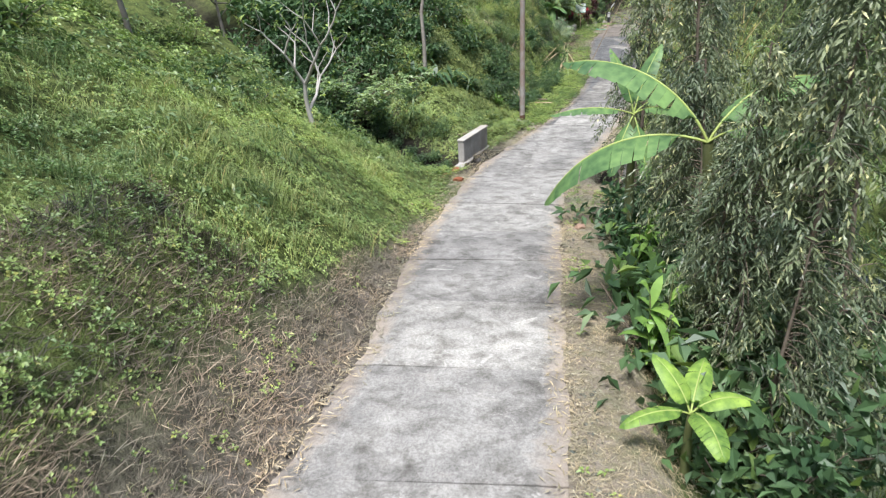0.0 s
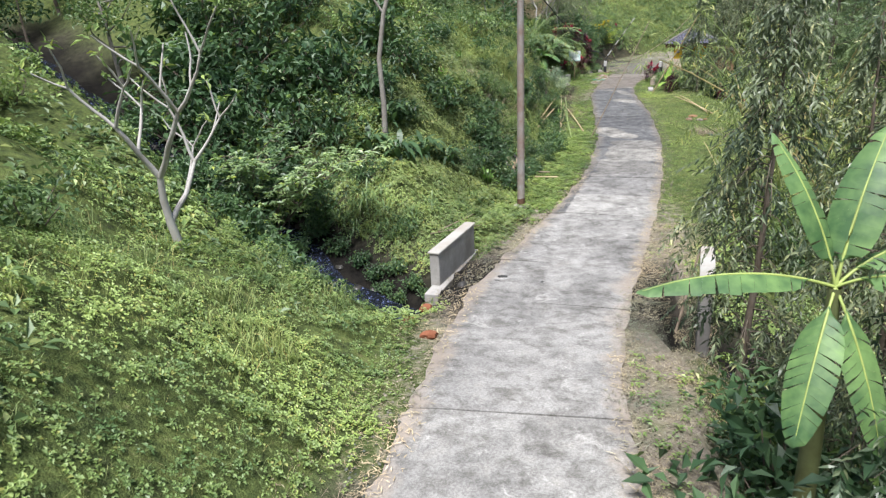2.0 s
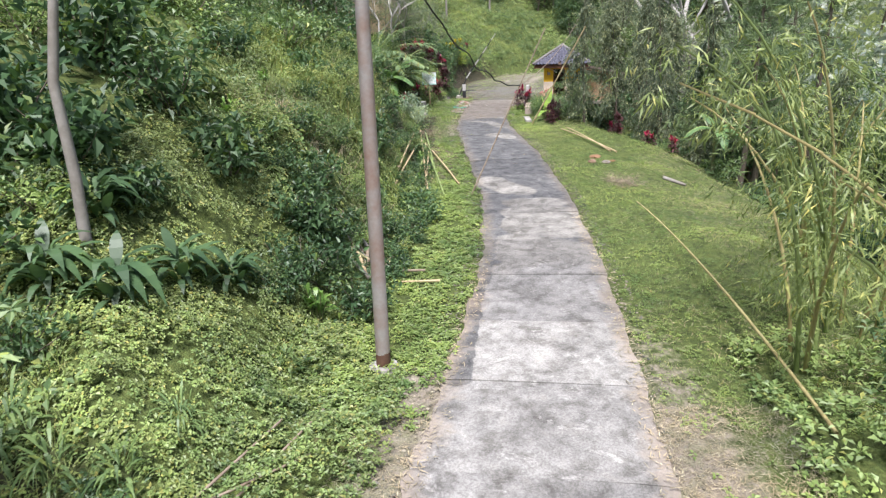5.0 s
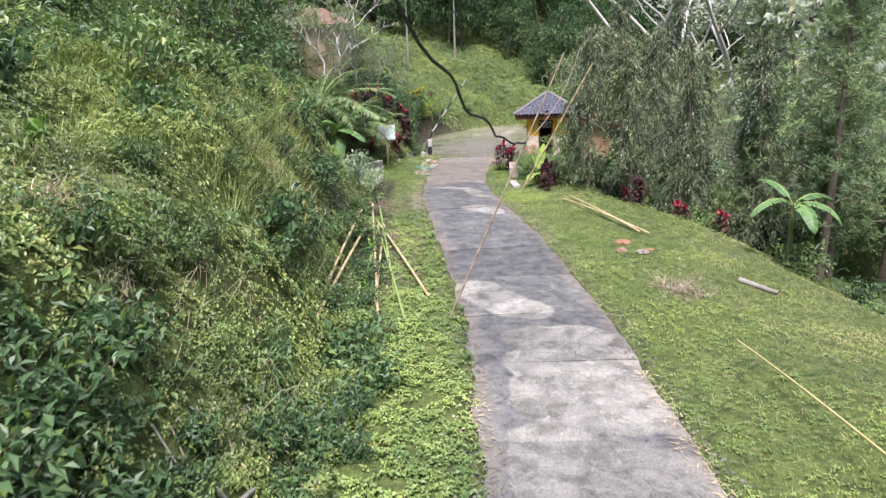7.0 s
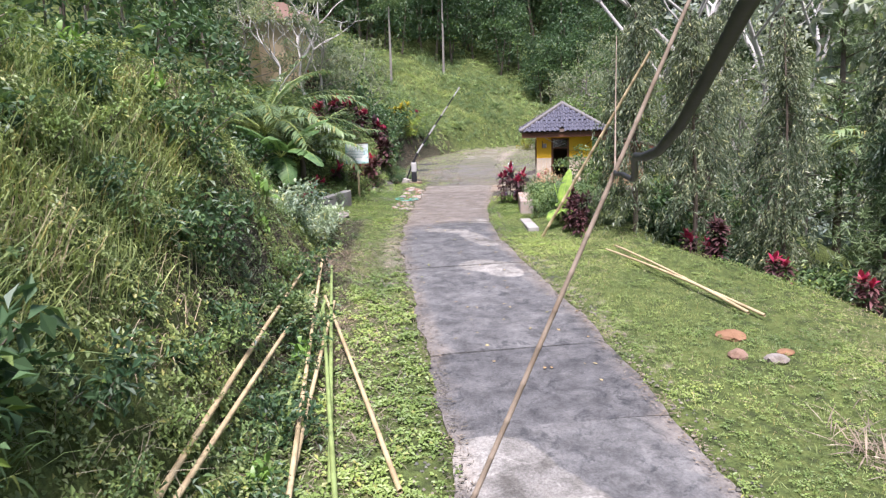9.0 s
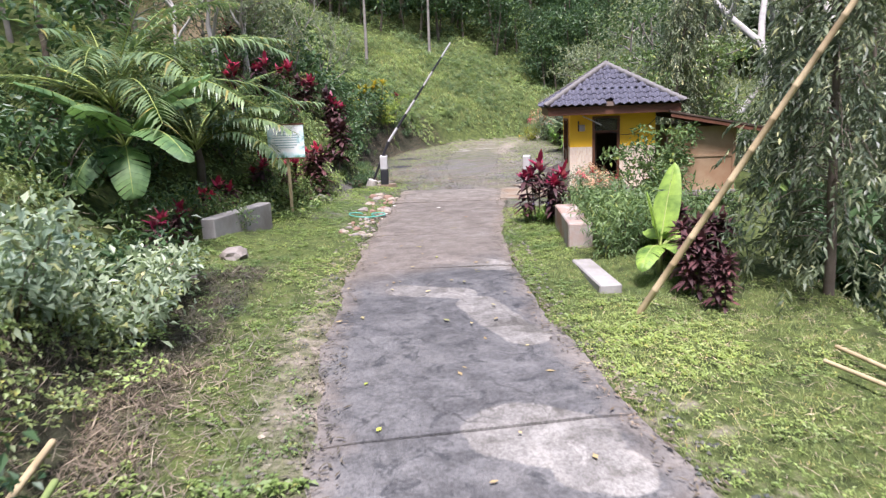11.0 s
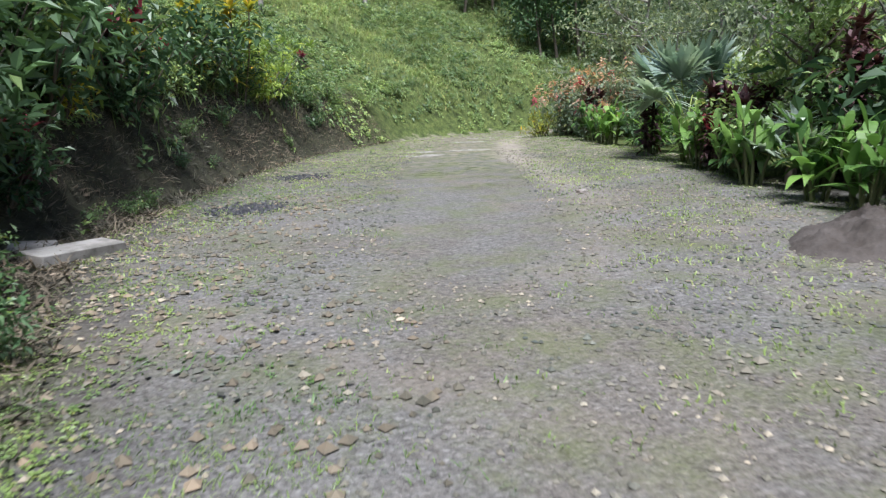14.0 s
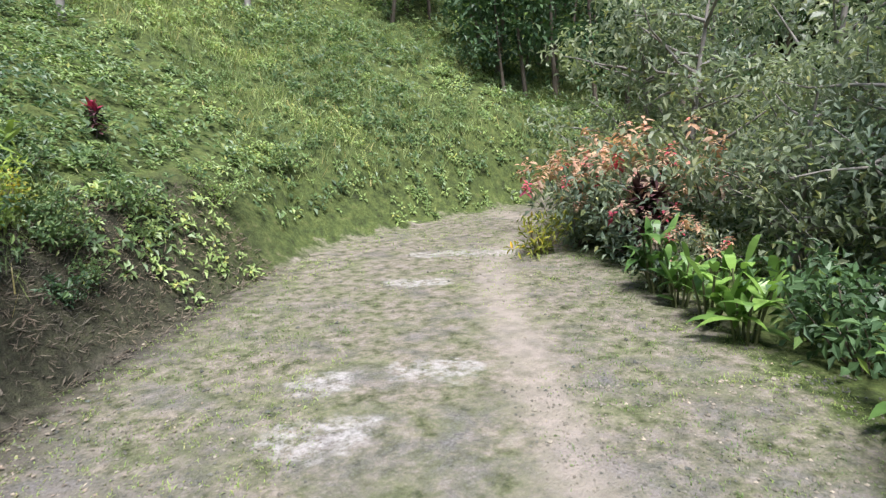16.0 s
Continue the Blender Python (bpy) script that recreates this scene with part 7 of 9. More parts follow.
SH_BRIGHT = [shrub_meshes(rs, 1.1, 0.9, 1500, (0.09, 0.17), (0.045, 0.08), M_PALEBUSH, 0.3)]


def strap_meshes(rs, n, L, W, leaf_m, lift=(0.5, 1.4), droop=(0.4, 1.0), tall=0.5, foot=0.0, canes=0):
    a, e = rs.uniform(0, 6.283, n), rs.uniform(*lift, n)
    d = np.stack([np.cos(a) * np.cos(e), np.sin(a) * np.cos(e), np.sin(e)], 1)
    p = np.stack([np.cos(a), np.sin(a), 0 * a], 1) * rs.uniform(0, 0.25, (n, 1)) + np.c_[np.zeros((n, 2)), rs.uniform(foot, tall, n)]
    out = []
    if canes:
        ca = np.arange(canes) * 2.4
        tops = np.stack([np.cos(ca) * 0.22, np.sin(ca) * 0.22, tall * (0.75 + 0.25 * np.cos(ca * 3))], 1)
        own = rs.randint(0, canes, n)
        p = tops[own] * np.c_[rs.uniform(0.45, 1.0, n), rs.uniform(0.45, 1.0, n), np.ones(n)]
        f_ = rs.uniform(foot / tall, 1.0, n)
        p = np.c_[tops[own, 0] * (0.3 + 0.7 * f_), tops[own, 1] * (0.3 + 0.7 * f_), tops[own, 2] * f_]
        out = [geo_mesh("cane", [tube([tops[k] * [0.3, 0.3, 0] - [0, 0, 0.15], tops[k] * [0.65, 0.65, 0.5], tops[k]], [0.019, 0.016, 0.011], 6)], [M_STEM], True) for k in range(canes)]
    return (*out, geo_mesh("foliage", [straps(p, d, rs.uniform(*L, n), rs.uniform(*W, n), rs.uniform(*droop, n), 5, 0.8)], [leaf_m]))


M_HELI = leaf_mat("heliconia_leaves", (0.08, 0.18, 0.03), (0.2, 0.36, 0.05), None, 0.38, 0.3, 0.45)
HELI = [strap_meshes(rs, 38, (0.4, 0.75), (0.09, 0.15), M_HELI, (0.35, 1.4), (0.3, 0.8), 0.75, 0.2, 7) for _ in range(2)]
TALLCANNA = [strap_meshes(rs, 44, (0.6, 1.05), (0.13, 0.2), M_HELI, (0.1, 1.3), (0.4, 1.0), 1.9, 0.55, 6)]
REED = [strap_meshes(rs, 48, (0.5, 1.0), (0.03, 0.06), M_MIDLEAF, (0.5, 1.4), (0.5, 1.2))]
BROADDARK = [strap_meshes(rs, 46, (0.5, 0.9), (0.1, 0.17), M_DARKLEAF, (0.2, 1.3), (0.4, 1.0))]
CORD = [cordyline_meshes(rs, 1.25, 3, 0.7), cordyline_meshes(rs, 0.9, 2, 0.6, 0.9), cordyline_meshes(rs, 1.1, 4, 0.5, 0.95, M_PURPLE), cordyline_meshes(rs, 2.3, 6, 0.6, 0.95, M_PURPLE)]

# beside the stream
for x_, y_, sc_, k_ in ((-2.75, 26.3, 0.6, 0), (-3.7, 27.4, 0.65, 1), (-5.0, 28.6, 0.7, 0), (-1.7, 25.3, 0.3, 1), (-6.4, 29.9, 0.8, 0), (-8.6, 31.6, 1.0, 1), (0.1, 28.6, 0.5, 0), (-3.4, 31.4, 1.1, 1), (-4.8, 33.2, 1.4, 0), (-6.6, 35.0, 1.5, 1), (-2.3, 33.0, 1.3, 1)):
    stand("shrub", "dark broad-leaved shrub overhanging the stream", "shrub", SH_DARK[k_], x_, y_, sc_, 70 * x_, "streamside shrubs")
for x_, y_, sc_ in ((-0.4, 29.2, 0.9), (-1.0, 30.0, 1.0), (0.4, 28.9, 0.8), (1.0, 29.9, 0.7)):
    stand("strap_plant", "clump of long drooping leaves on the gully side", "plant", REED[0], x_, y_, sc_, 50 * y_, "gully plants")
BIGLEAF = [shrub_meshes(rs, 1.2, 0.9, 420, (0.16, 0.3), (0.09, 0.16), M_DARKLEAF, 0.5) for _ in range(2)]
for x_, y_, sc_, k_ in ((-2.3, 25.9, 0.55, 0), (-3.0, 26.4, 0.7, 1), (-3.6, 27.1, 0.8, 0), (-4.3, 27.8, 0.85, 1), (-5.0, 28.7, 0.9, 0), (-5.9, 29.6, 0.95, 1), (-4.1, 28.9, 0.7, 0), (-5.6, 31.2, 1.0, 1), (-6.9, 31.9, 1.1, 0), (-3.1, 28.6, 0.5, 1), (-3.6, 30.6, 0.9, 0), (-4.6, 32.0, 1.2, 1), (-2.5, 29.6, 0.7, 1), (-0.5, 27.0, 0.32, 0), (-0.1, 26.6, 0.3, 1), (-1.2, 28.0, 0.4, 0), (0.3, 26.9, 0.35, 1), (-0.8, 27.5, 0.36, 1), (0.7, 26.5, 0.3, 0), (-0.2, 27.5, 0.4, 0), (-1.9, 28.7, 0.45, 1)):
    stand("shrub", "broad-leaved dark shrub crowding the stream", "shrub", BIGLEAF[k_], x_, y_, sc_, 61 * y_, "stream bank shrubs")
for x_, y_, sc_ in ((-1.3, 29.0, 0.9), (-0.6, 28.6, 0.8), (-1.9, 29.6, 1.0), (-1.2, 29.7, 0.9), (-0.1, 28.5, 0.8)):
    stand("strap_plant", "clump of long drooping leaves on the gully side", "plant", REED[0], x_, y_, sc_, 83 * y_, "gully plants")
for x_, y_, sc_ in ((0.1, 32.0, 1.25), (-0.9, 32.3, 1.2), (0.9, 32.8, 1.1), (-0.3, 33.4, 1.2), (1.7, 33.3, 0.9)):
    stand("leafy_clump", "dense clump of dark arching leaves on the bank", "plant", BROADDARK[0], x_, y_, sc_, 37 * y_, "dark leafy clumps")


r_ = np.random.RandomState(88)
x, y = r_.uniform(-2.5, 4.0, 26000), r_.uniform(27.0, 33.5, 26000)
s_, u_ = along(x, y)
ok = (u_ < 0) & (-u_ - np.interp(s_, LEN, HALF) > 0.35)
x, y = clumpy(r_, x[ok], y[ok], 36, 0.12)
carpet("ground_cover", "fresh creeping green covering the gully side", r_, x, y, (0.035, 0.08), (0.026, 0.05), M_BANK, 0.16, 0.8, 0.2)
for k, (x_, y_, sc_) in enumerate(((-8.9, 41.6, 2.0), (-5.4, 38.8, 1.9), (-2.5, 36.3, 1.6), (-0.8, 34.6, 1.3), (0.8, 37.4, 1.4), (-1.0, 39.4, 1.6), (-3.6, 36.0, 1.7), (-6.1, 35.8, 1.8), (1.8, 36.0, 1.0), (-9.0, 39.3, 2.0), (-4.2, 40.6, 1.7), (-7.2, 37.6, 1.9))):
    stand("shrub", "large dark broad-leaved shrub on the slope above the gully", "shrub", (BIGLEAF[0], SH_DARK[0], BIGLEAF[1])[k % 3], x_, y_, sc_, 61 * y_, "gully slope shrubs")


def bare_tree(rs, h, r0, tips_leaf, leaf_m, levels=3, first=0.38, bark_m=M_PALEBARK):
    """Pale tree with few leaves at its tips."""
    wood, P, D = [], [], []

    def grow(p, d, L, r, lv):
        path = limb_path(rs, p, d, L, 5, 0.22, 0.06)
        wood.append(tube(path, np.linspace(r, r * 0.62, 5), 7 if lv > 1 else 5))
        if lv == 0:
            k = tips_leaf
            P.append(np.tile(path[-1], (k, 1)) + rs.normal(size=(k, 3)) * 0.05)
            D.append(sphere_dirs(k, rs) + [0, 0, 0.2])
            return
        dd = unit(path[-1] - path[-2])
        for i in range(3 if lv == levels else 2 + (rs.rand() > 0.5)):
            a = i * 2.1 + rs.uniform(-0.5, 0.5)
            grow(path[-1] if i < 2 else path[2], dd * 0.9 + 0.75 * np.array([math.cos(a), math.sin(a), rs.uniform(-0.1, 0.5)]), L * rs.uniform(0.6, 0.85), r * 0.6, lv - 1)

    grow(np.array([0, 0, -0.3]), (0.08, 0.02, 1), h * first, r0, levels)
    P, D = np.concatenate(P), np.concatenate(D)
    n = len(P)
    return geo_mesh("trunk", wood, [bark_m], True), geo_mesh("crown", [leaves(P, D, sphere_dirs(n, rs) * 0.5 + [0, 0, 1], rs.uniform(0.12, 0.24, n), rs.uniform(0.05, 0.09, n))], [leaf_m])


stand("bare_tree", "pale-barked sparse tree with few leaves on the bank", "tree", bare_tree(np.random.RandomState(4), 4.6, 0.1, 7, M_COVER, 3, 0.4, M_WHITEBARK), -4.05, 22.4, 1.0, 200)


def reaching_shrub(rs, base, tips, leaf_m):
    """Long twigs arching from one foot, with whorls of broad leaves along their outer halves."""
    wood, P, D = [], [], []
    for tip in tips:
        a_, b_ = np.array([0.0, 0.0, -0.3]) + rs.normal(size=3) * [0.2, 0.2, 0], np.array(tip, float) - base
        t = np.linspace(0, 1, 9)
        path = np.outer(1 - t, a_) + np.outer(t, b_) + np.outer(np.sin(np.pi * t) * 0.55, [0, 0, 1]) + np.cumsum(rs.normal(size=(9, 3)) * 0.03, axis=0)
        wood.append(tube(path, np.linspace(0.028, 0.006, 9), 5))
        for q in np.linspace(0.3, 1.0, 9):
            o = np.array([np.interp(q, t, path[:, k]) for k in range(3)])
            for _ in range(3):
                e_ = o + rs.normal(size=3) * [0.3, 0.3, 0.16]
                wood.append(tube([o, e_], [0.006, 0.003], 3))
                k = 8
                an = np.arange(k) * 2.4 + rs.uniform(0, 6)
                P.append(np.tile(e_, (k, 1)) + rs.normal(size=(k, 3)) * 0.02)
                D.append(np.stack([np.cos(an), np.sin(an), rs.uniform(-0.35, 0.45, k)], 1))
    P, D = np.concatenate(P), np.concatenate(D)
    n = len(P)
    return geo_mesh("stem", wood, [M_BARK], True), geo_mesh("foliage", [leaves(P, D, sphere_dirs(n, rs) * 0.35 + [0, 0, 1], rs.uniform(0.13, 0.25, n), rs.uniform(0.07, 0.12, n), 0.15, 0.2)], [leaf_m])


r_ = np.random.RandomState(91)
for foot, tips in (((-3.9, 29.9), ((-0.25, 27.7, 3.1), (-0.9, 27.5, 2.7), (-1.6, 27.4, 2.5), (-0.9, 28.3, 2.9), (-2.0, 28.0, 2.8), (-2.8, 27.6, 2.2))),
                   ((-5.2, 30.9), ((-2.4, 28.4, 3.2), (-3.4, 28.2, 2.7), (-3.0, 29.2, 3.5), (-4.2, 28.6, 2.6), (-5.0, 29.0, 2.9)))):
    base = np.array([foot[0], foot[1], ground_at(*foot)])
    stand("shrub", "light green broad-leaved shrub reaching out over the stream", "shrub", reaching_shrub(r_, base, tips, M_REACH), foot[0], foot[1], 1.0, 0, "reaching shrubs")
ROUNDLEAF = shrub_meshes(r_, 0.9, 0.75, 260, (0.17, 0.28), (0.12, 0.2), M_DARKLEAF, 0.4)
for x_, y_, sc_ in ((-1.75, 24.75, 0.75), (-2.4, 25.3, 0.9), (-3.1, 26.0, 1.0), (-1.2, 24.3, 0.5)):
    stand("shrub", "round-leaved dark green shrub at the stream's edge", "shrub", ROUNDLEAF, x_, y_, sc_, 61 * y_, "stream edge shrubs")
tr = np.array([(0, 0, -0.4), (0.05, 0, 1.2), (0.0, 0.05, 2.6), (0.25, 0.1, 4.0), (0.7, 0.1, 5.4), (0.9, 0.2, 8.0)])
pale = thing("tree", "slim pale tree trunk rising from the thicket", "tree", at=pose(-0.4, 32.7, ground_at(-0.4, 32.7)))
part("trunk", geo_mesh("trunk", [tube(tr, np.linspace(0.1, 0.05, 6), 8), tube([tr[3], tr[3] + [-0.5, 0, 0.8], tr[3] + [-0.7, 0.1, 2.2]], [0.05, 0.035, 0.02], 6)], [M_PALEBARK], True), pale)
part("crown", geo_mesh("crown", [clumps(rs, [tr[5], tr[5] + [1, 0, 0.2], tr[5] + [-1, 0.5, 0]], [1.0, 0.8, 0.8], 900, (0.12, 0.22), (0.06, 0.1))], [M_MIDLEAF]), pale)

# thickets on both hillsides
FOREST = [broad_tree(rs, h_, 0.16, b_, sp_, lb_, nl_, (0.38, 0.72), (0.22, 0.4), M_FARHAZE, M_BARK, 0.25, cl_) for h_, b_, sp_, lb_, nl_, cl_ in ((9, 0.12, 3.0, 15, 360, 1.2), (12, 0.14, 3.4, 17, 420, 1.35), (7, 0.1, 2.6, 14, 330, 1.1), (10, 0.12, 2.8, 16, 370, 1.2))]
NEARTREE = [broad_tree(rs, h_, 0.1, 0.25, 2.0, 15, 1500, (0.14, 0.26), (0.07, 0.12), M_MIDLEAF, M_PALEBARK, 0.3, 0.75) for h_ in (5.5, 7.0)]


NEARWOOD = [broad_tree(rs, h_, 0.1, 0.15, 2.1, 15, 850, (0.18, 0.34), (0.09, 0.16), M_DARKLEAF, M_BARK, 0.3, 0.85) for h_ in (5.5, 7.0)]
ROUNDTREE = broad_tree(rs, 5.2, 0.1, 0.2, 1.9, 22, 3200, (0.12, 0.22), (0.06, 0.1), M_COVER, M_BARK, 0.2, 0.75)
CLEARTREE = [broad_tree(rs, h_, 0.09, 0.12, 2.2, 20, 2300, (0.11, 0.21), (0.05, 0.09), M_CLEAR, M_PALEBARK, 0.35, 0.8) for h_ in (5.0, 6.5)]


def scatter(kind, n, y0, y1, d0, d1, side, meshes, label, category, sizes, group, seed, power=1.0):
    r_ = np.random.RandomState(seed)
    x, y = spread(r_, n, y0, y1, d0, d1, side, power)
    z = height(x, y)
    for i in range(len(x)):
        m_ = meshes[r_.randint(len(meshes))]
        if crowding(float(x[i]), float(y[i])):
            continue
        stand(kind, label, category, m_, float(x[i]), float(y[i]), float(r_.uniform(*sizes)), float(r_.uniform(0, 360)), group, float(z[i]) - 0.05)


scatter("shrub", 26, -2, 26, 5.5, 14, -1, SH_MID + SH_COVER, "leafy green shrub on the hillside", "shrub", (0.6, 1.3), "hillside shrubs", 1)
scatter("shrub", 10, 3, 22, 2.6, 6, -1, SH_COVER, "low leafy weed clump on the bank", "shrub", (0.25, 0.5), "bank weeds", 2)
scatter("tree", 8, -6, 24, 9, 20, -1, NEARTREE, "leafy tree above the bank", "tree", (0.7, 1.2), "bank trees", 3)
scatter("shrub", 24, 31, 56, 2.6, 4.6, -1, SH_COVER, "low leafy clump on the steep bank", "shrub", (0.3, 0.55), "bank weeds", 5)
scatter("tree", 13, 30, 64, 10, 20, -1, NEARTREE, "leafy tree on the hillside", "tree", (0.8, 1.3), "hillside trees", 6)
scatter("shrub", 16, 20, 32, 3.2, 9, 1, SH_DARK + SH_MID, "dark leafy shrub below the bridge", "shrub", (0.7, 1.2), "valley shrubs", 27)
scatter("tree", 6, 2, 30, 8, 16, 1, NEARTREE, "leafy tree in the valley", "tree", (0.8, 1.2), "valley trees", 8)
scatter("tree", 16, 30, 66, 9, 20, 1, NEARTREE, "leafy tree below the meadow", "tree", (0.8, 1.3), "valley trees", 10)
scatter("shrub", 30, 63, 82, 3.0, 9, -1, SH_MID + SH_DARK + SH_COVER, "leafy shrub on the garden slope", "shrub", (0.5, 1.0), "garden shrubs", 11)
scatter("shrub", 10, 55, 63, 5.0, 9, -1, SH_DARK, "dark leafy shrub below the palms", "shrub", (0.7, 1.2), "garden shrubs", 28)
scatter("tree", 8, 64, 84, 6, 14, -1, NEARTREE, "light leafy tree on the garden slope", "tree", (0.7, 1.0), "garden trees", 12)
scatter("shrub", 40, 74, 100, 1.6, 7, 1, SH_DARK + SH_MID, "leafy shrub beside the clearing", "shrub", (0.7, 1.3), "clearing shrubs", 13)
scatter("tree", 20, 72, 104, 4.5, 13, 1, CLEARTREE, "grey-green tree beside the clearing", "tree", (0.9, 1.3), "clearing trees", 14)


def woods(label, xs, ys, sizes, seed, kinds=None, leaf_m=M_FARHAZE):
    """Far woodland joined into one thing nobody could count."""
    r_ = np.random.RandomState(seed)
    zs = height(xs, ys)
    src = []
    for wood, crown in kinds or FOREST:
        one = []
        for m_ in (wood, crown):
            v = np.empty(len(m_.vertices) * 3)
            m_.vertices.foreach_get("co", v)
            n4 = np.array([p.vertices[:] for p in m_.polygons])
            one.append((v.reshape(-1, 3)[:56], n4[:48]) if m_ is wood else (v.reshape(-1, 3), n4))
        src.append(one)
    pieces = []
    for i in range(len(xs)):
        k, a, sc_ = r_.randint(len(src)), r_.uniform(0, 6.283), r_.uniform(*sizes)
        rot = np.array([[math.cos(a), -math.sin(a), 0], [math.sin(a), math.cos(a), 0], [0, 0, r_.uniform(0.85, 1.2)]]) * sc_
        for j in (0, 1):
            v, f_ = src[k][j]
            pieces.append((v @ rot.T + [xs[i], ys[i], zs[i] - 0.2], f_, j))
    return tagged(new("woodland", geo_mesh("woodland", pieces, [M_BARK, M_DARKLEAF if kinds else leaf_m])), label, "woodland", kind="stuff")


def thicket(label, n, y0, y1, d0, d1, side, meshes, sizes, seed):
    """Far shrubs joined into one growth nobody could count."""
    r_ = np.random.RandomState(seed)
    x, y = spread(r_, n, y0, y1, d0, d1, side)
    z = height(x, y) - 0.05
    src = []
    for stem, crown in meshes:
        one = []
        for m_ in (stem, crown):
            v = np.empty(len(m_.vertices) * 3)
            m_.vertices.foreach_get("co", v)
            one.append((v.reshape(-1, 3), np.array([p.vertices[:] for p in m_.polygons])))
        src.append((one, [stem.materials[0], crown.materials[0]]))
    mats = []
    for _, ms in src:
        mats += [m_ for m_ in ms if m_ not in mats]
    pieces = []
    for i in range(len(x)):
        one, ms = src[r_.randint(len(src))]
        a, k = r_.uniform(0, 6.283), r_.uniform(*sizes)
        rot = np.array([[math.cos(a), -math.sin(a), 0], [math.sin(a), math.cos(a), 0], [0, 0, 1]]) * k
        for (v, f_), m_ in zip(one, ms):
            pieces.append((v @ rot.T + [x[i], y[i], z[i]], f_, mats.index(m_)))
    return tagged(new("thicket", geo_mesh("thicket", pieces, mats)), label, "thicket", kind="stuff")


thicket("leafy shrubs crowding the hillside", 46, 30, 60, 4.6, 14, -1, SH_MID + SH_COVER + SH_DARK, (0.6, 1.4), 4)
thicket("leafy shrubs crowding the steep bank", 95, 34, 51, 1.6, 5.5, -1, BIGLEAF + SH_MID + SH_DARK, (0.25, 0.6), 15)
thicket("dark leafy shrubs below the lane", 28, 3, 22, 2.4, 7, 1, SH_DARK + SH_MID, (0.6, 1.2), 7)
thicket("leafy shrubs along the meadow's edge", 40, 29, 62, 6.8, 12, 1, SH_MID + SH_DARK, (0.6, 1.2), 9)
thicket("low shrubs in the grass of the far slope", 50, 84, 94, 1.5, 14, -1, SH_COVER + SH_MID, (0.3, 0.8), 31)
r_ = np.random.RandomState(16)
x, y = field(r_, 400, -45, 30, -5, 140, 18, 55, -1)
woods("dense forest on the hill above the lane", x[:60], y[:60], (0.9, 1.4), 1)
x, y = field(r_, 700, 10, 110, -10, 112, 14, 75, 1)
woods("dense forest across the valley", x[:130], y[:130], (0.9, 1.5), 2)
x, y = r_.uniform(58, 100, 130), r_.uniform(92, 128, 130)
woods("forest on the far valley side, pale with painted haze", x, y, (1.0, 1.6), 13)
x, y = r_.uniform(20, 95, 620), r_.uniform(112, 150, 620)
s_, u_ = along(x, y)
d_ = np.abs(u_) - np.interp(s_, LEN, HALF)
ok = y > np.interp(x, [20, 34, 40, 60], [114, 111, 107, 106])
woods("dark dense forest closing the end of the valley", x[ok][:190], y[ok][:190], (0.9, 1.5), 3, None, M_FARDARK)

x, y = r_.uniform(37, 66, 700), r_.uniform(96.5, 128, 700)
ok = x > np.interp(y, [96, 100, 104, 108, 113, 128], [40.6, 38.8, 38.3, 38.4, 37.0, 29])
woods("dark trees at the head of the clearing", x[ok][:125], y[ok][:125], (0.75, 1.35), 5, NEARWOOD)

x, y = r_.uniform(18, 42, 160), r_.uniform(107.5, 118, 160)
ok = y > np.interp(x, [18, 26, 34, 42], [112, 109.5, 108, 107])
woods("dark trees along the top of the far slope", x[ok][:64], y[ok][:64], (0.9, 1.5), 12, NEARWOOD)

x, y = field(r_, 300, -6, 15, 60, 92, 6.5, 20, -1)
ok = ~((x > 9.6) & (x < 13.5) & (y < 74))
woods("dense dark trees above the garden slope", x[ok][:26], y[ok][:26], (0.8, 1.3), 6, NEARWOOD)

x, y = r_.uniform(-24, -6.5, 60), r_.uniform(33, 52, 60)
ok = y > 33 + (x + 24) * 0.2
woods("dark leafy trees crowding the head of the gully", x[ok][:26], y[ok][:26], (0.6, 1.1), 8, NEARWOOD)

x, y = field(r_, 200, 6, 17.5, 76, 92, 6.0, 18, -1)
woods("leafy trees on the slope above the clearing", x[:13], y[:13], (0.7, 1.1), 9, NEARWOOD)

# thickets: over the gully, on the garden slope, by the clearing
for x_, y_, sc_, k_ in ((-4.4, 31.6, 1.5, 0), (-5.6, 32.9, 1.7, 1), (-7.2, 34.6, 1.8, 0), (-3.3, 30.9, 1.2, 1), (-8.8, 36.2, 1.9, 1), (-2.4, 30.4, 0.9, 0), (-5.4, 35.2, 2.0, 0), (-3.4, 33.8, 1.7, 1), (-7.0, 37.4, 2.2, 0), (-2.0, 35.2, 1.6, 0), (-6.9, 31.0, 0.8, 1), (-9.4, 33.6, 1.2, 0), (-1.2, 31.2, 0.8, 1)):
    stand("thicket_shrub", "tall dark shrub crowding the far gully side", "shrub", SH_DARK[k_], x_, y_, sc_, 53 * y_, "gully thicket")
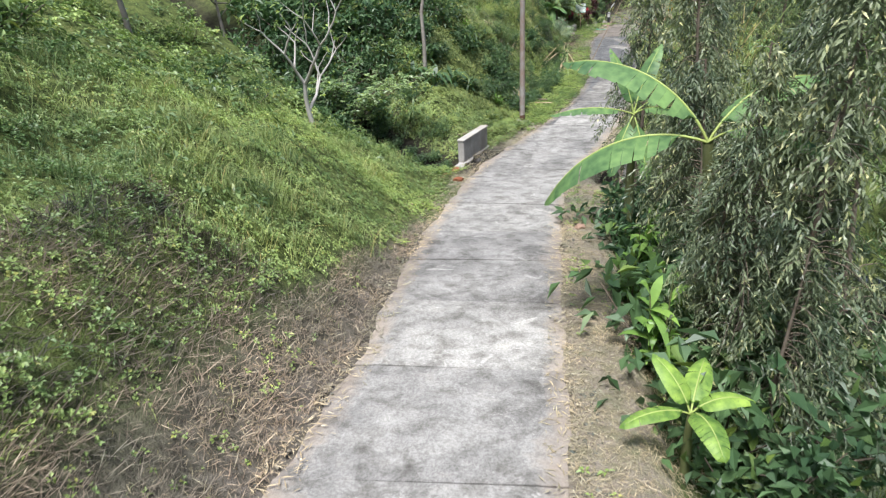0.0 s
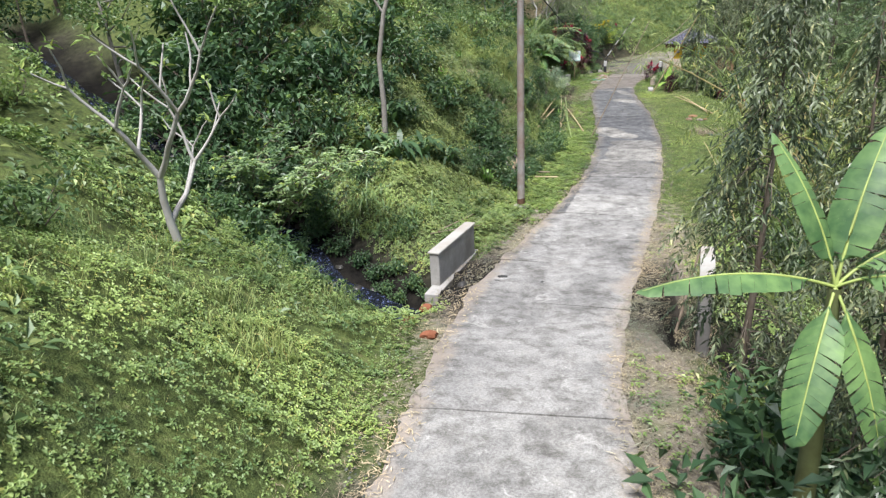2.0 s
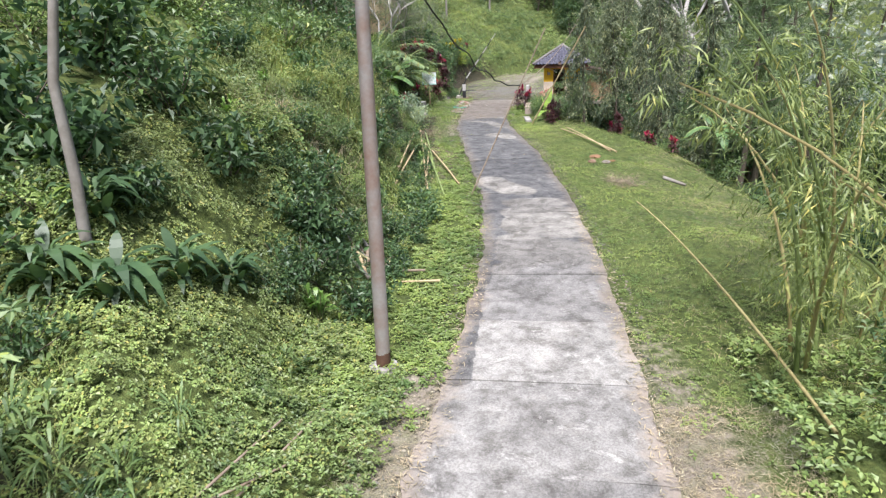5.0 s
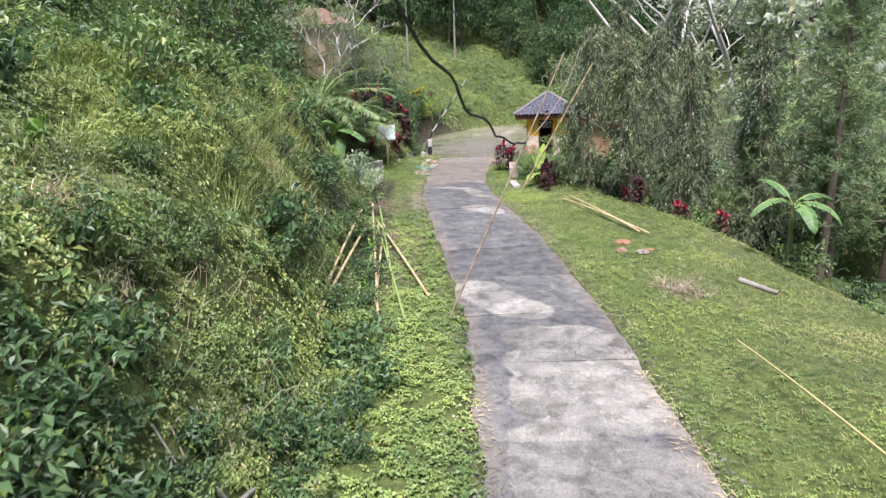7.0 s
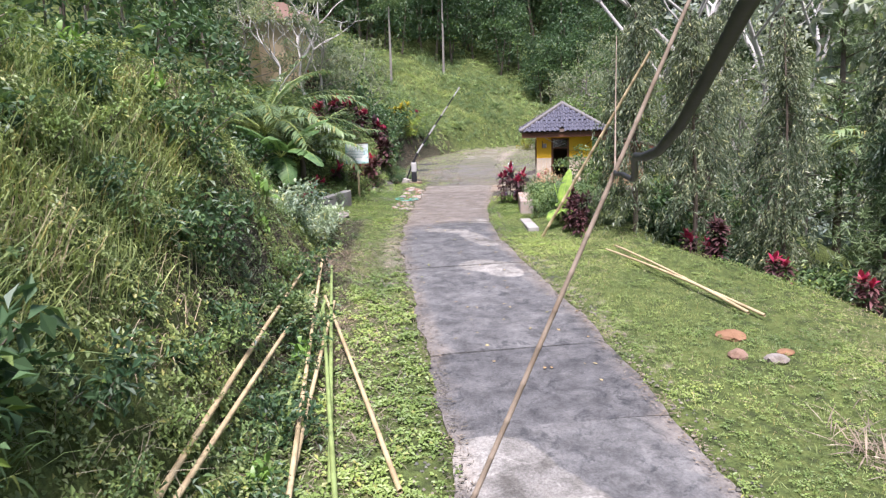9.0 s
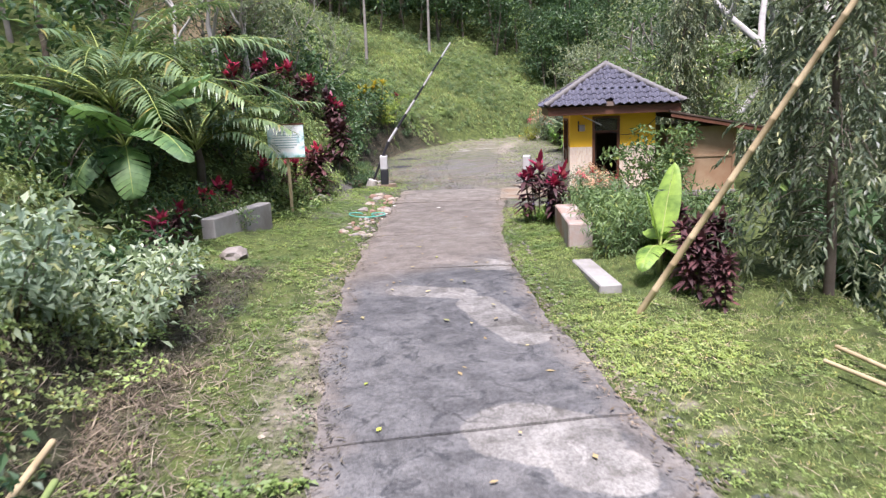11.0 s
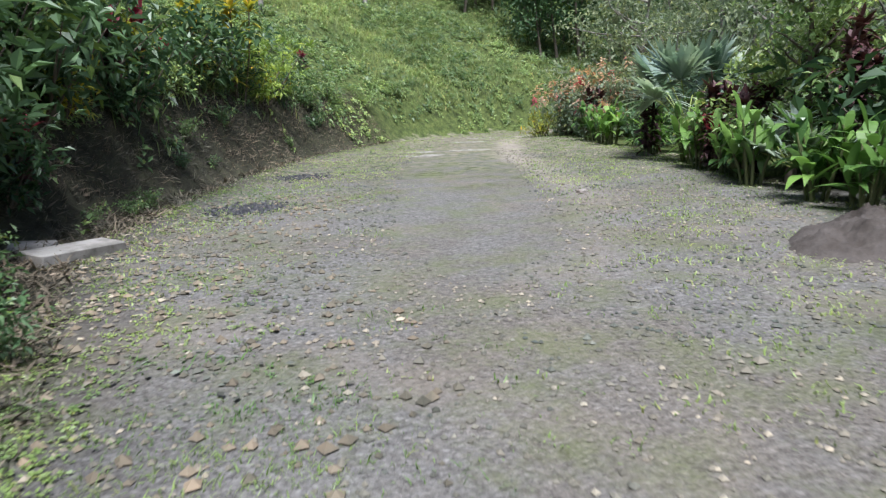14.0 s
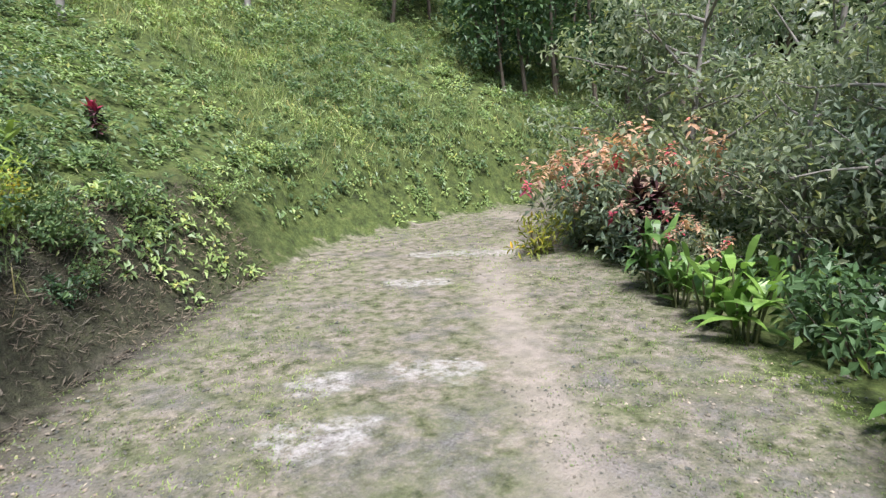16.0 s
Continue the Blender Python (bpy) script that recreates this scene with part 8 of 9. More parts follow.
for x_, y_, sc_, k_ in ((10.9, 62.6, 0.9, 0), (11.9, 63.4, 0.6, 1), (11.3, 64.4, 0.9, 0), (12.7, 65.0, 0.8, 1), (9.2, 61.6, 1.1, 0), (9.0, 63.0, 1.2, 1), (8.6, 60.2, 1.1, 0), (10.2, 65.2, 1.2, 1), (13.3, 67.3, 0.8, 0), (14.2, 67.9, 0.7, 1), (12.4, 66.6, 1.0, 0), (14.8, 70.8, 0.9, 1), (13.6, 72.2, 1.2, 0), (15.6, 72.6, 1.0, 1), (16.6, 75.2, 1.0, 0), (17.6, 77.4, 0.9, 1), (18.4, 79.4, 1.0, 0), (19.3, 81.3, 0.9, 1), (20.6, 83.4, 0.8, 0), (16.2, 70.9, 0.7, 1), (17.3, 75.0, 0.7, 0)):
    stand("slope_shrub", "leafy shrub crowding the garden slope", "shrub", ((SH_MID + SH_COVER) if y_ < 72 and x_ > 11 else (SH_DARK + SH_MID))[(k_ + int(x_ * 7)) % 5], x_, y_, sc_, 47 * y_, "slope thicket")
for x_, y_, sc_ in ((38.2, 88.6, 1.5), (37.6, 84.4, 1.5), (36.0, 80.6, 1.4), (40.2, 91.6, 1.5), (34.6, 77.6, 1.3), (39.8, 86.4, 1.7), (36.6, 82.4, 1.3), (32.6, 74.6, 1.3), (41.8, 90.2, 1.4), (37.6, 82.6, 1.1), (36.2, 84.6, 1.0)):
    stand("tree", "spreading grey-green tree overhanging the clearing", "tree", CLEARTREE[int(x_ * 3) % 2], x_, y_, sc_, 71 * x_, "clearing trees")
for x_, y_, sc_ in ((3.75, 8.7, 2.0), (3.7, 7.7, 1.5), (3.5, 6.4, 1.3), (4.3, 8.2, 1.9), (4.6, 9.6, 1.6), (3.9, 5.2, 1.5), (4.2, 10.4, 1.2), (5.0, 12.8, 1.6), (4.9, 15.0, 1.5), (5.2, 16.2, 1.7), (5.3, 11.2, 1.9), (5.0, 9.0, 2.1), (5.6, 13.8, 2.0), (4.6, 12.0, 1.4), (4.5, 14.0, 1.1), (4.9, 16.8, 0.9), (5.4, 18.2, 1.0)):
    stand("verge_shrub", "dense dark green shrub beside the lane", "shrub", SH_DARK[int(x_ * 10) % 2], x_, y_, sc_, 67 * y_, "verge shrubs", ground_at(x_, y_) - 0.1)

r_ = np.random.RandomState(41)
x, y = spread(r_, 90, 69, 89, 1.2, 4.2, -1)
for i in range(len(x)):
    if not crowding(float(x[i]), float(y[i])):
        stand("bank_shrub", "leafy shrub crowding the top of the cut bank", "shrub", ((SH_DARK + BIGLEAF + SH_MID[:1]) if y[i] < 79 else (SH_MID + SH_COVER))[i % 5], float(x[i]), float(y[i]), float(r_.uniform(0.7, 1.35) if y[i] < 79 else r_.uniform(0.4, 0.8)), 67.0 * i, "bank top shrubs")
r_ = np.random.RandomState(43)
x, y = spread(r_, 30, 63.5, 71.5, 1.3, 4.5, -1)
for i in range(len(x)):
    if not crowding(float(x[i]), float(y[i])):
        stand("slope_plant", "leafy plant crowding the garden slope", "shrub", (SH_MID[0], SH_NARROW[0], SH_COVER[0], SH_COVER[1], SH_MID[1])[i % 5], float(x[i]), float(y[i]), float(r_.uniform(0.35, 0.75)), 59.0 * i, "slope plants")
x, y = spread(r_, 14, 64.5, 72, 1.2, 3.5, -1)
for i in range(len(x)):
    if not crowding(float(x[i]), float(y[i])):
        stand("cordyline", "dark purple-leaved cordyline clump", "cordyline", CORD[2], float(x[i]), float(y[i]), float(r_.uniform(0.7, 1.1)), 59.0 * i, "cordylines")
for x_, y_, sc_ in ((13.9, 72.4, 0.8),):
    stand("tree", "light leafy tree in front of the house", "tree", CLEARTREE[0], x_, y_, sc_, 40 * x_, "garden trees")
x, y = spread(r_, 24, 66.5, 89, 0.4, 1.5, -1)
for i in range(len(x)):
    stand("bank_plant", "small dark plant rooted in the cut bank", "plant", (SH_DARK + SH_MID)[i % 5], float(x[i]), float(y[i]), float(r_.uniform(0.18, 0.42)), 41.0 * i, "cut bank plants") if not crowding(x[i], y[i]) else None
for k, (x_, y_, sc_) in enumerate(((15.4, 73.8, 1.4), (16.0, 75.4, 1.5), (16.9, 77.0, 1.4), (15.0, 76.4, 1.7), (17.6, 78.8, 1.3), (16.2, 78.4, 1.6), (14.6, 72.6, 1.5), (18.2, 80.4, 1.2), (17.0, 80.4, 1.5), (15.2, 78.6, 1.8))):
    stand("bank_shrub", "tall dark shrub on top of the cut bank", "shrub", SH_DARK[k % 2], x_, y_, sc_, 67.0 * k, "bank top shrubs")
for x_, y_, sc_ in ((28.6, 71.6, 1.7), (29.8, 72.6, 2.0), (31.0, 71.2, 2.1), (27.8, 69.4, 1.6), (29.6, 69.6, 2.0), (31.6, 73.6, 2.0), (26.9, 68.0, 1.5)):
    stand("tall_shrub", "tall dark shrub behind the rail fence", "shrub", SH_DARK[int(x_) % 2], x_, y_, sc_, 31 * y_, "shrubs behind fence")
for x_, y_, sc_ in ((30.4, 70.6, 1.0), (32.6, 72.8, 1.2), (28.9, 67.6, 1.0)):
    stand("tree", "dark leafy tree behind the rail fence", "tree", NEARTREE[int(x_) % 2], x_, y_, sc_, 31 * y_, "fence trees")
M_VIOLET = leaf_mat("violet_petals", (0.25, 0.14, 0.5), (0.4, 0.25, 0.7), None, 0.5, 0.3)
for x_, y_ in ((18.05, 60.35), (18.2, 60.0)):
    fl = stand("flower_plant", "small green plant with violet flowers in the bed", "flowers", HELI[0], x_, y_, 0.42, 50 * x_, "violet flowers")
    for k in range(4):
        part("flower", geo_mesh("flower", [rosette(rs, np.array([0.5 * math.cos(k * 1.7), 0.5 * math.sin(k * 1.7), 1.0 + 0.1 * k]), 7, (0.06, 0.09), (0.05, 0.07), (0.0, 0.6), (0.1, 0.3))], [M_VIOLET]), fl, "violet flower")
x, y = spread(r_, 18, 66, 70.5, 0.7, 2.0, -1)
for i in range(len(x)):
    stand("slope_plant", "leafy plant crowding the garden slope", "shrub", (SH_MID[0], BIGLEAF[0], SH_MID[2])[i % 3], float(x[i]), float(y[i]), float(r_.uniform(0.3, 0.55)), 59.0 * i, "slope plants") if not crowding(x[i], y[i]) else None
x, y = spread(r_, 74, 30, 57, 1.9, 7.5, -1)
for i in range(len(x)):
    k = i % 6
    stand(("bush", "bush", "strap_plant", "leafy_clump", "bush", "strap_plant")[k], ("broad-leaved dark bush on the steep bank", "green bush on the steep bank", "clump of long drooping leaves on the bank", "bright leafy clump on the bank", "dark bush on the steep bank", "clump of long drooping leaves on the bank")[k], "plant", (BIGLEAF[0], SH_MID[1], REED[0], HELI[0], SH_DARK[0], REED[0])[k], float(x[i]), float(y[i]), float(r_.uniform(0.4, 0.85)), 47.0 * i, "steep bank plants")
for k, (x_, y_, sc_) in enumerate(((3.6, 35.1, 0.7), (3.1, 35.9, 0.8), (3.9, 36.3, 0.55), (3.4, 37.0, 0.8), (4.2, 34.6, 0.5), (2.9, 34.4, 0.8))):
    stand("bush", "broad-leaved dark bush below the steep bank", "plant", (BIGLEAF[0], SH_DARK[1])[k % 2], x_, y_, sc_, 47.0 * k, "steep bank plants")
for k, (x_, y_, sc_) in enumerate(((21.4, 55.2, 1.2), (22.6, 53.0, 1.3), (23.6, 51.4, 1.4), (24.4, 55.0, 1.6), (22.8, 57.0, 1.3), (25.6, 52.6, 1.6), (24.2, 48.6, 1.3), (25.8, 49.8, 1.5), (23.0, 49.6, 1.1), (26.4, 56.6, 1.7), (20.3, 54.9, 0.8), (21.6, 52.4, 0.9))):
    stand("understorey_shrub", "dark broad-leaved shrub beneath the mast trees", "shrub", (BIGLEAF[0], SH_DARK[0], BIGLEAF[1], SH_DARK[1])[k % 4], x_, y_, sc_, 73.0 * k, "understorey shrubs")
# cordylines
for x_, y_, k_, sc_ in ((18.35, 60.4, 0, 1.05), (18.65, 59.95, 0, 0.9), (18.8, 60.6, 2, 0.8), (17.6, 54.6, 2, 0.75), (18.2, 54.9, 2, 0.8), (18.3, 55.9, 2, 0.75), (17.95, 55.1, 2, 0.75), (17.5, 54.0, 2, 0.6), (20.2, 52.9, 1, 1.0), (20.1, 52.0, 1, 0.9), (20.4, 47.6, 1, 0.9), (21.0, 50.3, 1, 1.0), (19.6, 51.2, 2, 0.9),
                        (13.2, 66.0, 0, 1.0), (13.95, 66.5, 1, 1.1), (14.6, 67.2, 1, 1.0), (12.8, 67.8, 0, 1.1), (13.8, 68.7, 0, 1.0), (13.0, 70.6, 0, 1.1), (14.4, 70.2, 1, 1.2), (15.6, 68.2, 2, 1.25), (15.0, 69.6, 1, 1.2), (16.0, 70.0, 0, 1.0), (15.6, 71.8, 1, 1.2), (15.9, 73.0, 2, 1.1),
                        (16.6, 75.2, 2, 1.2), (17.2, 76.6, 1, 1.0), (17.7, 78.2, 2, 1.3), (12.2, 64.4, 1, 1.0), (11.7, 63.7, 1, 0.9), (11.0, 60.8, 1, 0.9), (10.6, 60.1, 1, 0.9), (18.4, 80.0, 1, 0.9), (19.4, 82.0, 1, 0.9), (20.4, 84.0, 1, 0.8), (25.2, 92.6, 1, 0.8), (22.4, 88.6, 1, 0.7), (28.9, 75.0, 2, 1.25), (28.3, 74.7, 2, 1.1), (29.2, 76.2, 2, 1.3), (28.2, 72.6, 3, 0.9), (28.9, 73.2, 3, 1.05), (29.4, 74.2, 3, 1.0), (28.5, 75.6, 0, 0.8), (29.8, 78.8, 2, 1.0), (17.6, 75.6, 1, 1.2), (17.0, 73.6, 2, 1.1), (18.5, 78.9, 1, 1.2), (19.1, 80.4, 0, 1.1), (20.2, 82.9, 1, 1.0), (21.3, 84.6, 1, 0.9), (16.8, 72.2, 1, 1.0), (34.2, 86.6, 2, 1.4)):
    stand("cordyline", ("cordyline with crimson top leaves over dark purple ones", "cordyline with crimson leaves", "dark purple-leaved cordyline clump", "tall dark purple-leaved cordyline")[k_], "cordyline", CORD[k_], x_, y_, sc_, 77 * x_, "cordylines")
for x_, y_, sc_ in ((18.6, 79.6, 1.3), (17.9, 77.2, 1.1), (21.6, 85.6, 1.0), (22.3, 86.8, 1.1), (19.9, 83.2, 1.3), (20.5, 84.2, 1.2), (33.4, 88.7, 1.2), (16.4, 74.3, 1.2), (23.6, 88.9, 0.8)):
    stand("croton", "croton with yellow-green leaves", "shrub", SH_YELLOW[0], x_, y_, sc_, 50 * x_, "crotons")


TALLYELLOW = cordyline_meshes(np.random.RandomState(8), 2.3, 3, 0.9, 1.25, M_GOLD, M_YELLOWLEAF)
stand("cordyline", "tall cordyline with golden upper and olive lower leaves", "cordyline", TALLYELLOW, 21.4, 84.3, 1.0, 30, "cordylines")
stand("cordyline", "tall cordyline with golden upper and olive lower leaves", "cordyline", TALLYELLOW, 20.2, 82.4, 0.8, 140, "cordylines")
LIMEBUSH = shrub_meshes(np.random.RandomState(9), 1.9, 0.7, 900, (0.14, 0.26), (0.04, 0.07), M_LIME, 0.25)
for x_, y_, sc_ in ((22.3, 85.8, 1.1), (21.9, 86.6, 0.9), (23.4, 88.0, 0.6)):
    stand("shrub", "lime-green narrow-leaved shrub on the cut bank", "shrub", LIMEBUSH, x_, y_, sc_, 50 * x_, "lime shrubs")
for x_, y_, sc_ in ((20.4, 83.3, 1.3), (20.9, 84.6, 1.4), (19.6, 82.0, 1.4), (22.9, 87.2, 0.7), (21.6, 85.4, 0.8)):
    stand("bank_shrub", "tall dark shrub on top of the cut bank", "shrub", SH_DARK[int(x_ * 10) % 2], x_, y_, sc_, 67.0 * x_, "bank top shrubs")


def poinsettia(x, y, sc, turn, label, seed, h=1.5, r=0.95, blooms=24):
    """A loose bush whose bracts sit on the tips of its twigs."""
    r_ = np.random.RandomState(seed)
    ob = stand("poinsettia", label, "shrub", POIN_LEAF, x, y, sc, turn, "poinsettias")
    for k in range(blooms):
        a, q = k * 2.4 + r_.uniform(-0.4, 0.4), math.sqrt((k + 0.5) / blooms)
        o = tagged(part("bloom", POIN_BLOOM[k % 7], ob), kind="stuff")
        o.matrix_basis = pose(math.cos(a) * r * q, math.sin(a) * r * q, h * r_.uniform(0.8, 1.15) * (1.12 - 0.4 * q), r_.uniform(-25, 25), r_.uniform(-25, 25), r_.uniform(0, 360)) @ Matrix.Scale(r_.uniform(0.5, 0.95), 4)


POIN_LEAF = shrub_meshes(rs, 1.5, 0.95, 900, (0.1, 0.19), (0.05, 0.085), M_CLEAR, 0.4)
POIN_BLOOM = [geo_mesh("bloom", [rosette(rs, np.array([0, 0, 0.0]), 10, (0.12, 0.2), (0.05, 0.075), (-0.15, 0.4), (0.2, 0.6)), rosette(rs, np.array([0.02, 0, -0.1]), 8, (0.16, 0.26), (0.06, 0.09), (-0.3, 0.2), (0.3, 0.7))], [m_]) for m_ in (M_PINK, M_PINK, M_PINK, M_PINK, M_PINK, M_PINK, M_BRACT)]
for k, (x_, y_, sc_) in enumerate(((35.4, 89.7, 1.5), (35.3, 87.8, 1.6), (36.6, 87.2, 1.8), (36.9, 90.0, 1.6), (34.5, 86.6, 1.1), (34.6, 88.9, 1.25), (20.6, 61.7, 0.62), (21.2, 62.6, 0.6), (20.0, 60.7, 0.6), (33.4, 84.9, 0.8))):
    poinsettia(x_, y_, sc_, 60 * y_, "poinsettia bush with faded pink bracts", 70 + k)
for k, (x_, y_) in enumerate(((28.2, 74.9), (28.6, 75.9), (29.3, 76.9), (30.4, 79.2), (31.2, 80.2), (33.0, 85.1), (32.6, 84.3), (32.3, 83.5), (32.0, 82.7), (27.4, 72.6), (26.9, 71.6), (28.2, 73.2), (26.35, 71.2), (26.6, 72.0), (27.3, 73.6), (27.9, 74.3))):
    stand("heliconia", "bright green heliconia clump with small orange flowers", "heliconia", HELI[k % 2], x_, y_, 1.15 + 0.15 * (k % 3), 83 * k, "heliconias")
stand("shrub", "rounded dark glossy shrub beside the clearing", "shrub", SH_DARK[0], 32.4, 81.3, 1.1, 30)
stand("shrub", "rounded dark glossy shrub beside the clearing", "shrub", SH_DARK[1], 33.0, 82.3, 1.1, 130)
stand("shrub", "rounded green shrub in front of the hut", "shrub", shrub_meshes(np.random.RandomState(3), 1.45, 0.62, 2600, (0.06, 0.12), (0.035, 0.06), M_MIDLEAF), 22.67, 61.83, 1.5, 0)
for x_, y_, sc_ in ((17.75, 56.7, 0.62), (18.35, 57.5, 0.8), (18.9, 58.4, 0.85), (19.3, 59.3, 0.8), (18.5, 56.6, 0.7), (19.2, 57.5, 0.8), (19.9, 58.8, 0.85), (18.2, 57.0, 0.7), (19.9, 60.3, 0.8), (18.9, 55.9, 0.7), (20.3, 57.6, 0.9)):
    stand("shrub", "narrow-leaved shrub in the planting bed", "shrub", SH_NARROW[0], x_, y_, sc_, 91 * x_, "bed shrubs")
for x_, y_, sc_ in ((10.3, 55.6, 0.95), (9.6, 54.6, 1.0), (10.6, 57.0, 0.8)):
    stand("shrub", "pale leafy bush beside the verge", "shrub", SH_BRIGHT[0], x_, y_, sc_, 61 * x_, "verge bushes")
for x_, y_, sc_ in ((12.1, 62.0, 0.5), (11.6, 62.6, 0.7), (12.6, 63.9, 0.6), (10.4, 60.6, 0.8)):
    stand("shrub", "leafy plant behind the low wall", "shrub", SH_MID[0], x_, y_, sc_, 51 * x_, "wall plants")
for x_, y_, sc_ in ((3.15, 8.7, 0.85), (3.75, 10.4, 0.9), (4.2, 13.1, 0.75), (4.6, 14.2, 0.85)):
    stand("canna", "tall broad-leaved canna clump with dry brown foot", "plant", TALLCANNA[0], x_, y_, sc_, 45 * y_, "cannas")
for x_, y_, k_, sc_ in ((3.4, 11.2, 1, 1.0), (4.1, 13.3, 1, 0.9), (4.3, 14.5, 0, 0.9)):
    stand("canna", "broad-leaved green plant at the verge", "plant", HELI[k_], x_, y_, sc_, 45 * y_, "verge plants")

# ---- stream water ----
def water_mat():
    m, n, l, b = mat("stream_water", 0.12, 0.2)
    p = place_of(n)
    f = nz(n, l, 9.0, 7, 0.75, p, 1.2)
    c = ramp(n, l, f, [(0.5, (0.008, 0.009, 0.012)), (0.57, (0.02, 0.024, 0.04)), (0.63, (0.1, 0.13, 0.26)), (0.7, (0.55, 0.6, 0.7))])
    l.new(c, b.inputs["Base Color"])
    bump(n, l, b, f, 0.6, 0.03)
    return m


t_ = np.linspace(0, 1, 120)
cum = np.r_[0, np.cumsum(np.linalg.norm(np.diff(STREAM[:, :2], axis=0), axis=1))]
sp = np.stack([np.interp(t_ * cum[-1], cum, STREAM[:, k]) for k in range(3)], 1)
dr = np.gradient(sp[:, :2], axis=0)
dr /= np.linalg.norm(dr, axis=1, keepdims=True)
nr_ = np.stack([dr[:, 1], -dr[:, 0]], 1)
rows = []
for f_ in (-1, -0.5, 0, 0.5, 1):
    q = sp.copy()
    q[:, :2] += nr_ * f_ * (0.46 + 0.1 * np.sin(t_ * 70))[:, None]
    q[:, 2] += 0.1 + 0.03 * np.sin(t_ * 160 + f_ * 4)
    rows.append(q)
V = np.stack(rows, 1).reshape(-1, 3)
i, j = np.meshgrid(np.arange(119), np.arange(4), indexing="ij")
i, j = i.ravel(), j.ravel()
water = tagged(new("water", geo_mesh("water", [(V, np.stack([i * 5 + j, i * 5 + j + 1, (i + 1) * 5 + j + 1, (i + 1) * 5 + j], 1))], [water_mat()], True)), "shallow dark stream running down over stones", "stream", kind="structure")


def stone(name, label, x, y, r, seed, material=M_STONE, group="", flat=0.6):
    bm = bmesh.new()
    bmesh.ops.create_icosphere(bm, subdivisions=4 if r > 0.4 else 2, radius=1.0)
    r_ = np.random.RandomState(seed)
    ax = r_.uniform(0.75, 1.25, 3)
    for v in bm.verts:
        n_ = noise.noise(v.co * 1.6 + Vector((seed * 3.1, 0, 0))) + 0.35 * noise.noise(v.co * 5.0 + Vector((seed, 1, 0)))
        v.co = Vector((v.co.x * ax[0], v.co.y * ax[1], v.co.z * flat * ax[2])) * (r * (1 + 0.35 * n_))
    me_ = bpy.data.meshes.new(name)
    bm.to_mesh(me_)
    bm.free()
    me_.materials.append(material)
    ob = new(name, me_)
    ob.matrix_basis = pose(x, y, ground_at(x, y) + r * flat * 0.35, 0, 0, r_.uniform(0, 360))
    return tagged(ob, label, "stone", group)


M_WET = plain("wet_stone", (0.05, 0.047, 0.043), 0.4, 0.5, 6, 0.4, 0, 0.4)
M_REDSTONE = plain("reddish_stone", (0.29, 0.19, 0.14), 0.85, 0.5, 6, 0.3, 0, 0.5)
M_PALESTONE = plain("pale_stone", (0.36, 0.31, 0.25), 0.85, 0.5, 6, 0.3, 0, 0.5)
r_ = np.random.RandomState(5)
x, y = spread(r_, 90, 60.3, 65.6, 0.0, 0.7, -1, 1.4)
for i in range(len(x)):
    stone("stone", "rounded field stone edging the lane", float(x[i]), float(y[i]), float(r_.uniform(0.03, 0.09) * (1.7 if y[i] > 63.6 and i % 2 else 1.0)), i, (M_STONE, M_PALESTONE, M_REDSTONE)[r_.randint(3)], "edging stones")
for k, (x_, y_, r0) in enumerate(((11.9, 59.5, 0.28), (10.8, 58.2, 0.22), (11.15, 58.7, 0.2), (10.9, 59.3, 0.17), (14.7, 66.3, 0.2), (14.4, 66.0, 0.14), (24.75, 74.5, 0.1), (3.45, 15.7, 0.13), (12.6, 42.65, 0.08), (15.6, 46.1, 0.16), (16.0, 45.7, 0.14), (16.3, 68.6, 0.2), (16.0, 68.2, 0.16))):
    stone("stone", "weathered stone lying in the grass", x_, y_, r0, 60 + k, (M_STONE, M_REDSTONE)[k % 2], "loose stones")
for k in range(40):
    q = sp[42 + int(k * 1.7)]
    stone("stone", "wet dark stone in the stream bed", float(q[0] + r_.uniform(-0.6, 0.6)), float(q[1] + r_.uniform(-0.6, 0.6)), float(r_.uniform(0.08, 0.2)), 90 + k, M_WET, "stream stones")

# ---- canes and sticks ----
for k, (a_, b_) in enumerate((((7.0, 43.9), (9.6, 52.1)), ((8.15, 45.7), (9.7, 50.5)), ((8.1, 44.4), (9.85, 50.4)), ((7.95, 43.5), (10.1, 53.0)), ((8.5, 43.4), (9.6, 50.2)), ((9.4, 44.5), (9.75, 50.8)), ((6.5, 42.2), (9.6, 51.2)), ((8.7, 44.9), (10.2, 52.4)))):
    cane("bamboo_pole", "cut bamboo pole lying on the verge", "bamboo pole", (*a_, ground_at(*a_) + 0.06), (*b_, ground_at(*b_) + 0.25), 0.035, (M_DRYCANE, M_CANEGREEN)[k % 3 == 1], "cut bamboo poles", 0.05, 0.8)
cane("bamboo_pole", "long thin bamboo cane fallen across the verge", "bamboo pole", (9.6, 27.6, ground_at(9.6, 27.6) + 0.1), (13.6, 39.4, ground_at(13.6, 39.4) + 0.3), 0.03, M_CANE, "", 0.25, 0.5)
cane("bamboo_pole", "pale bamboo pole lying in the grass", "bamboo pole", (17.25, 47.6, ground_at(17.25, 47.6) + 0.1), (17.5, 52.4, ground_at(17.5, 52.4) + 0.12), 0.035, M_DRYCANE, "lying poles", 0.05)
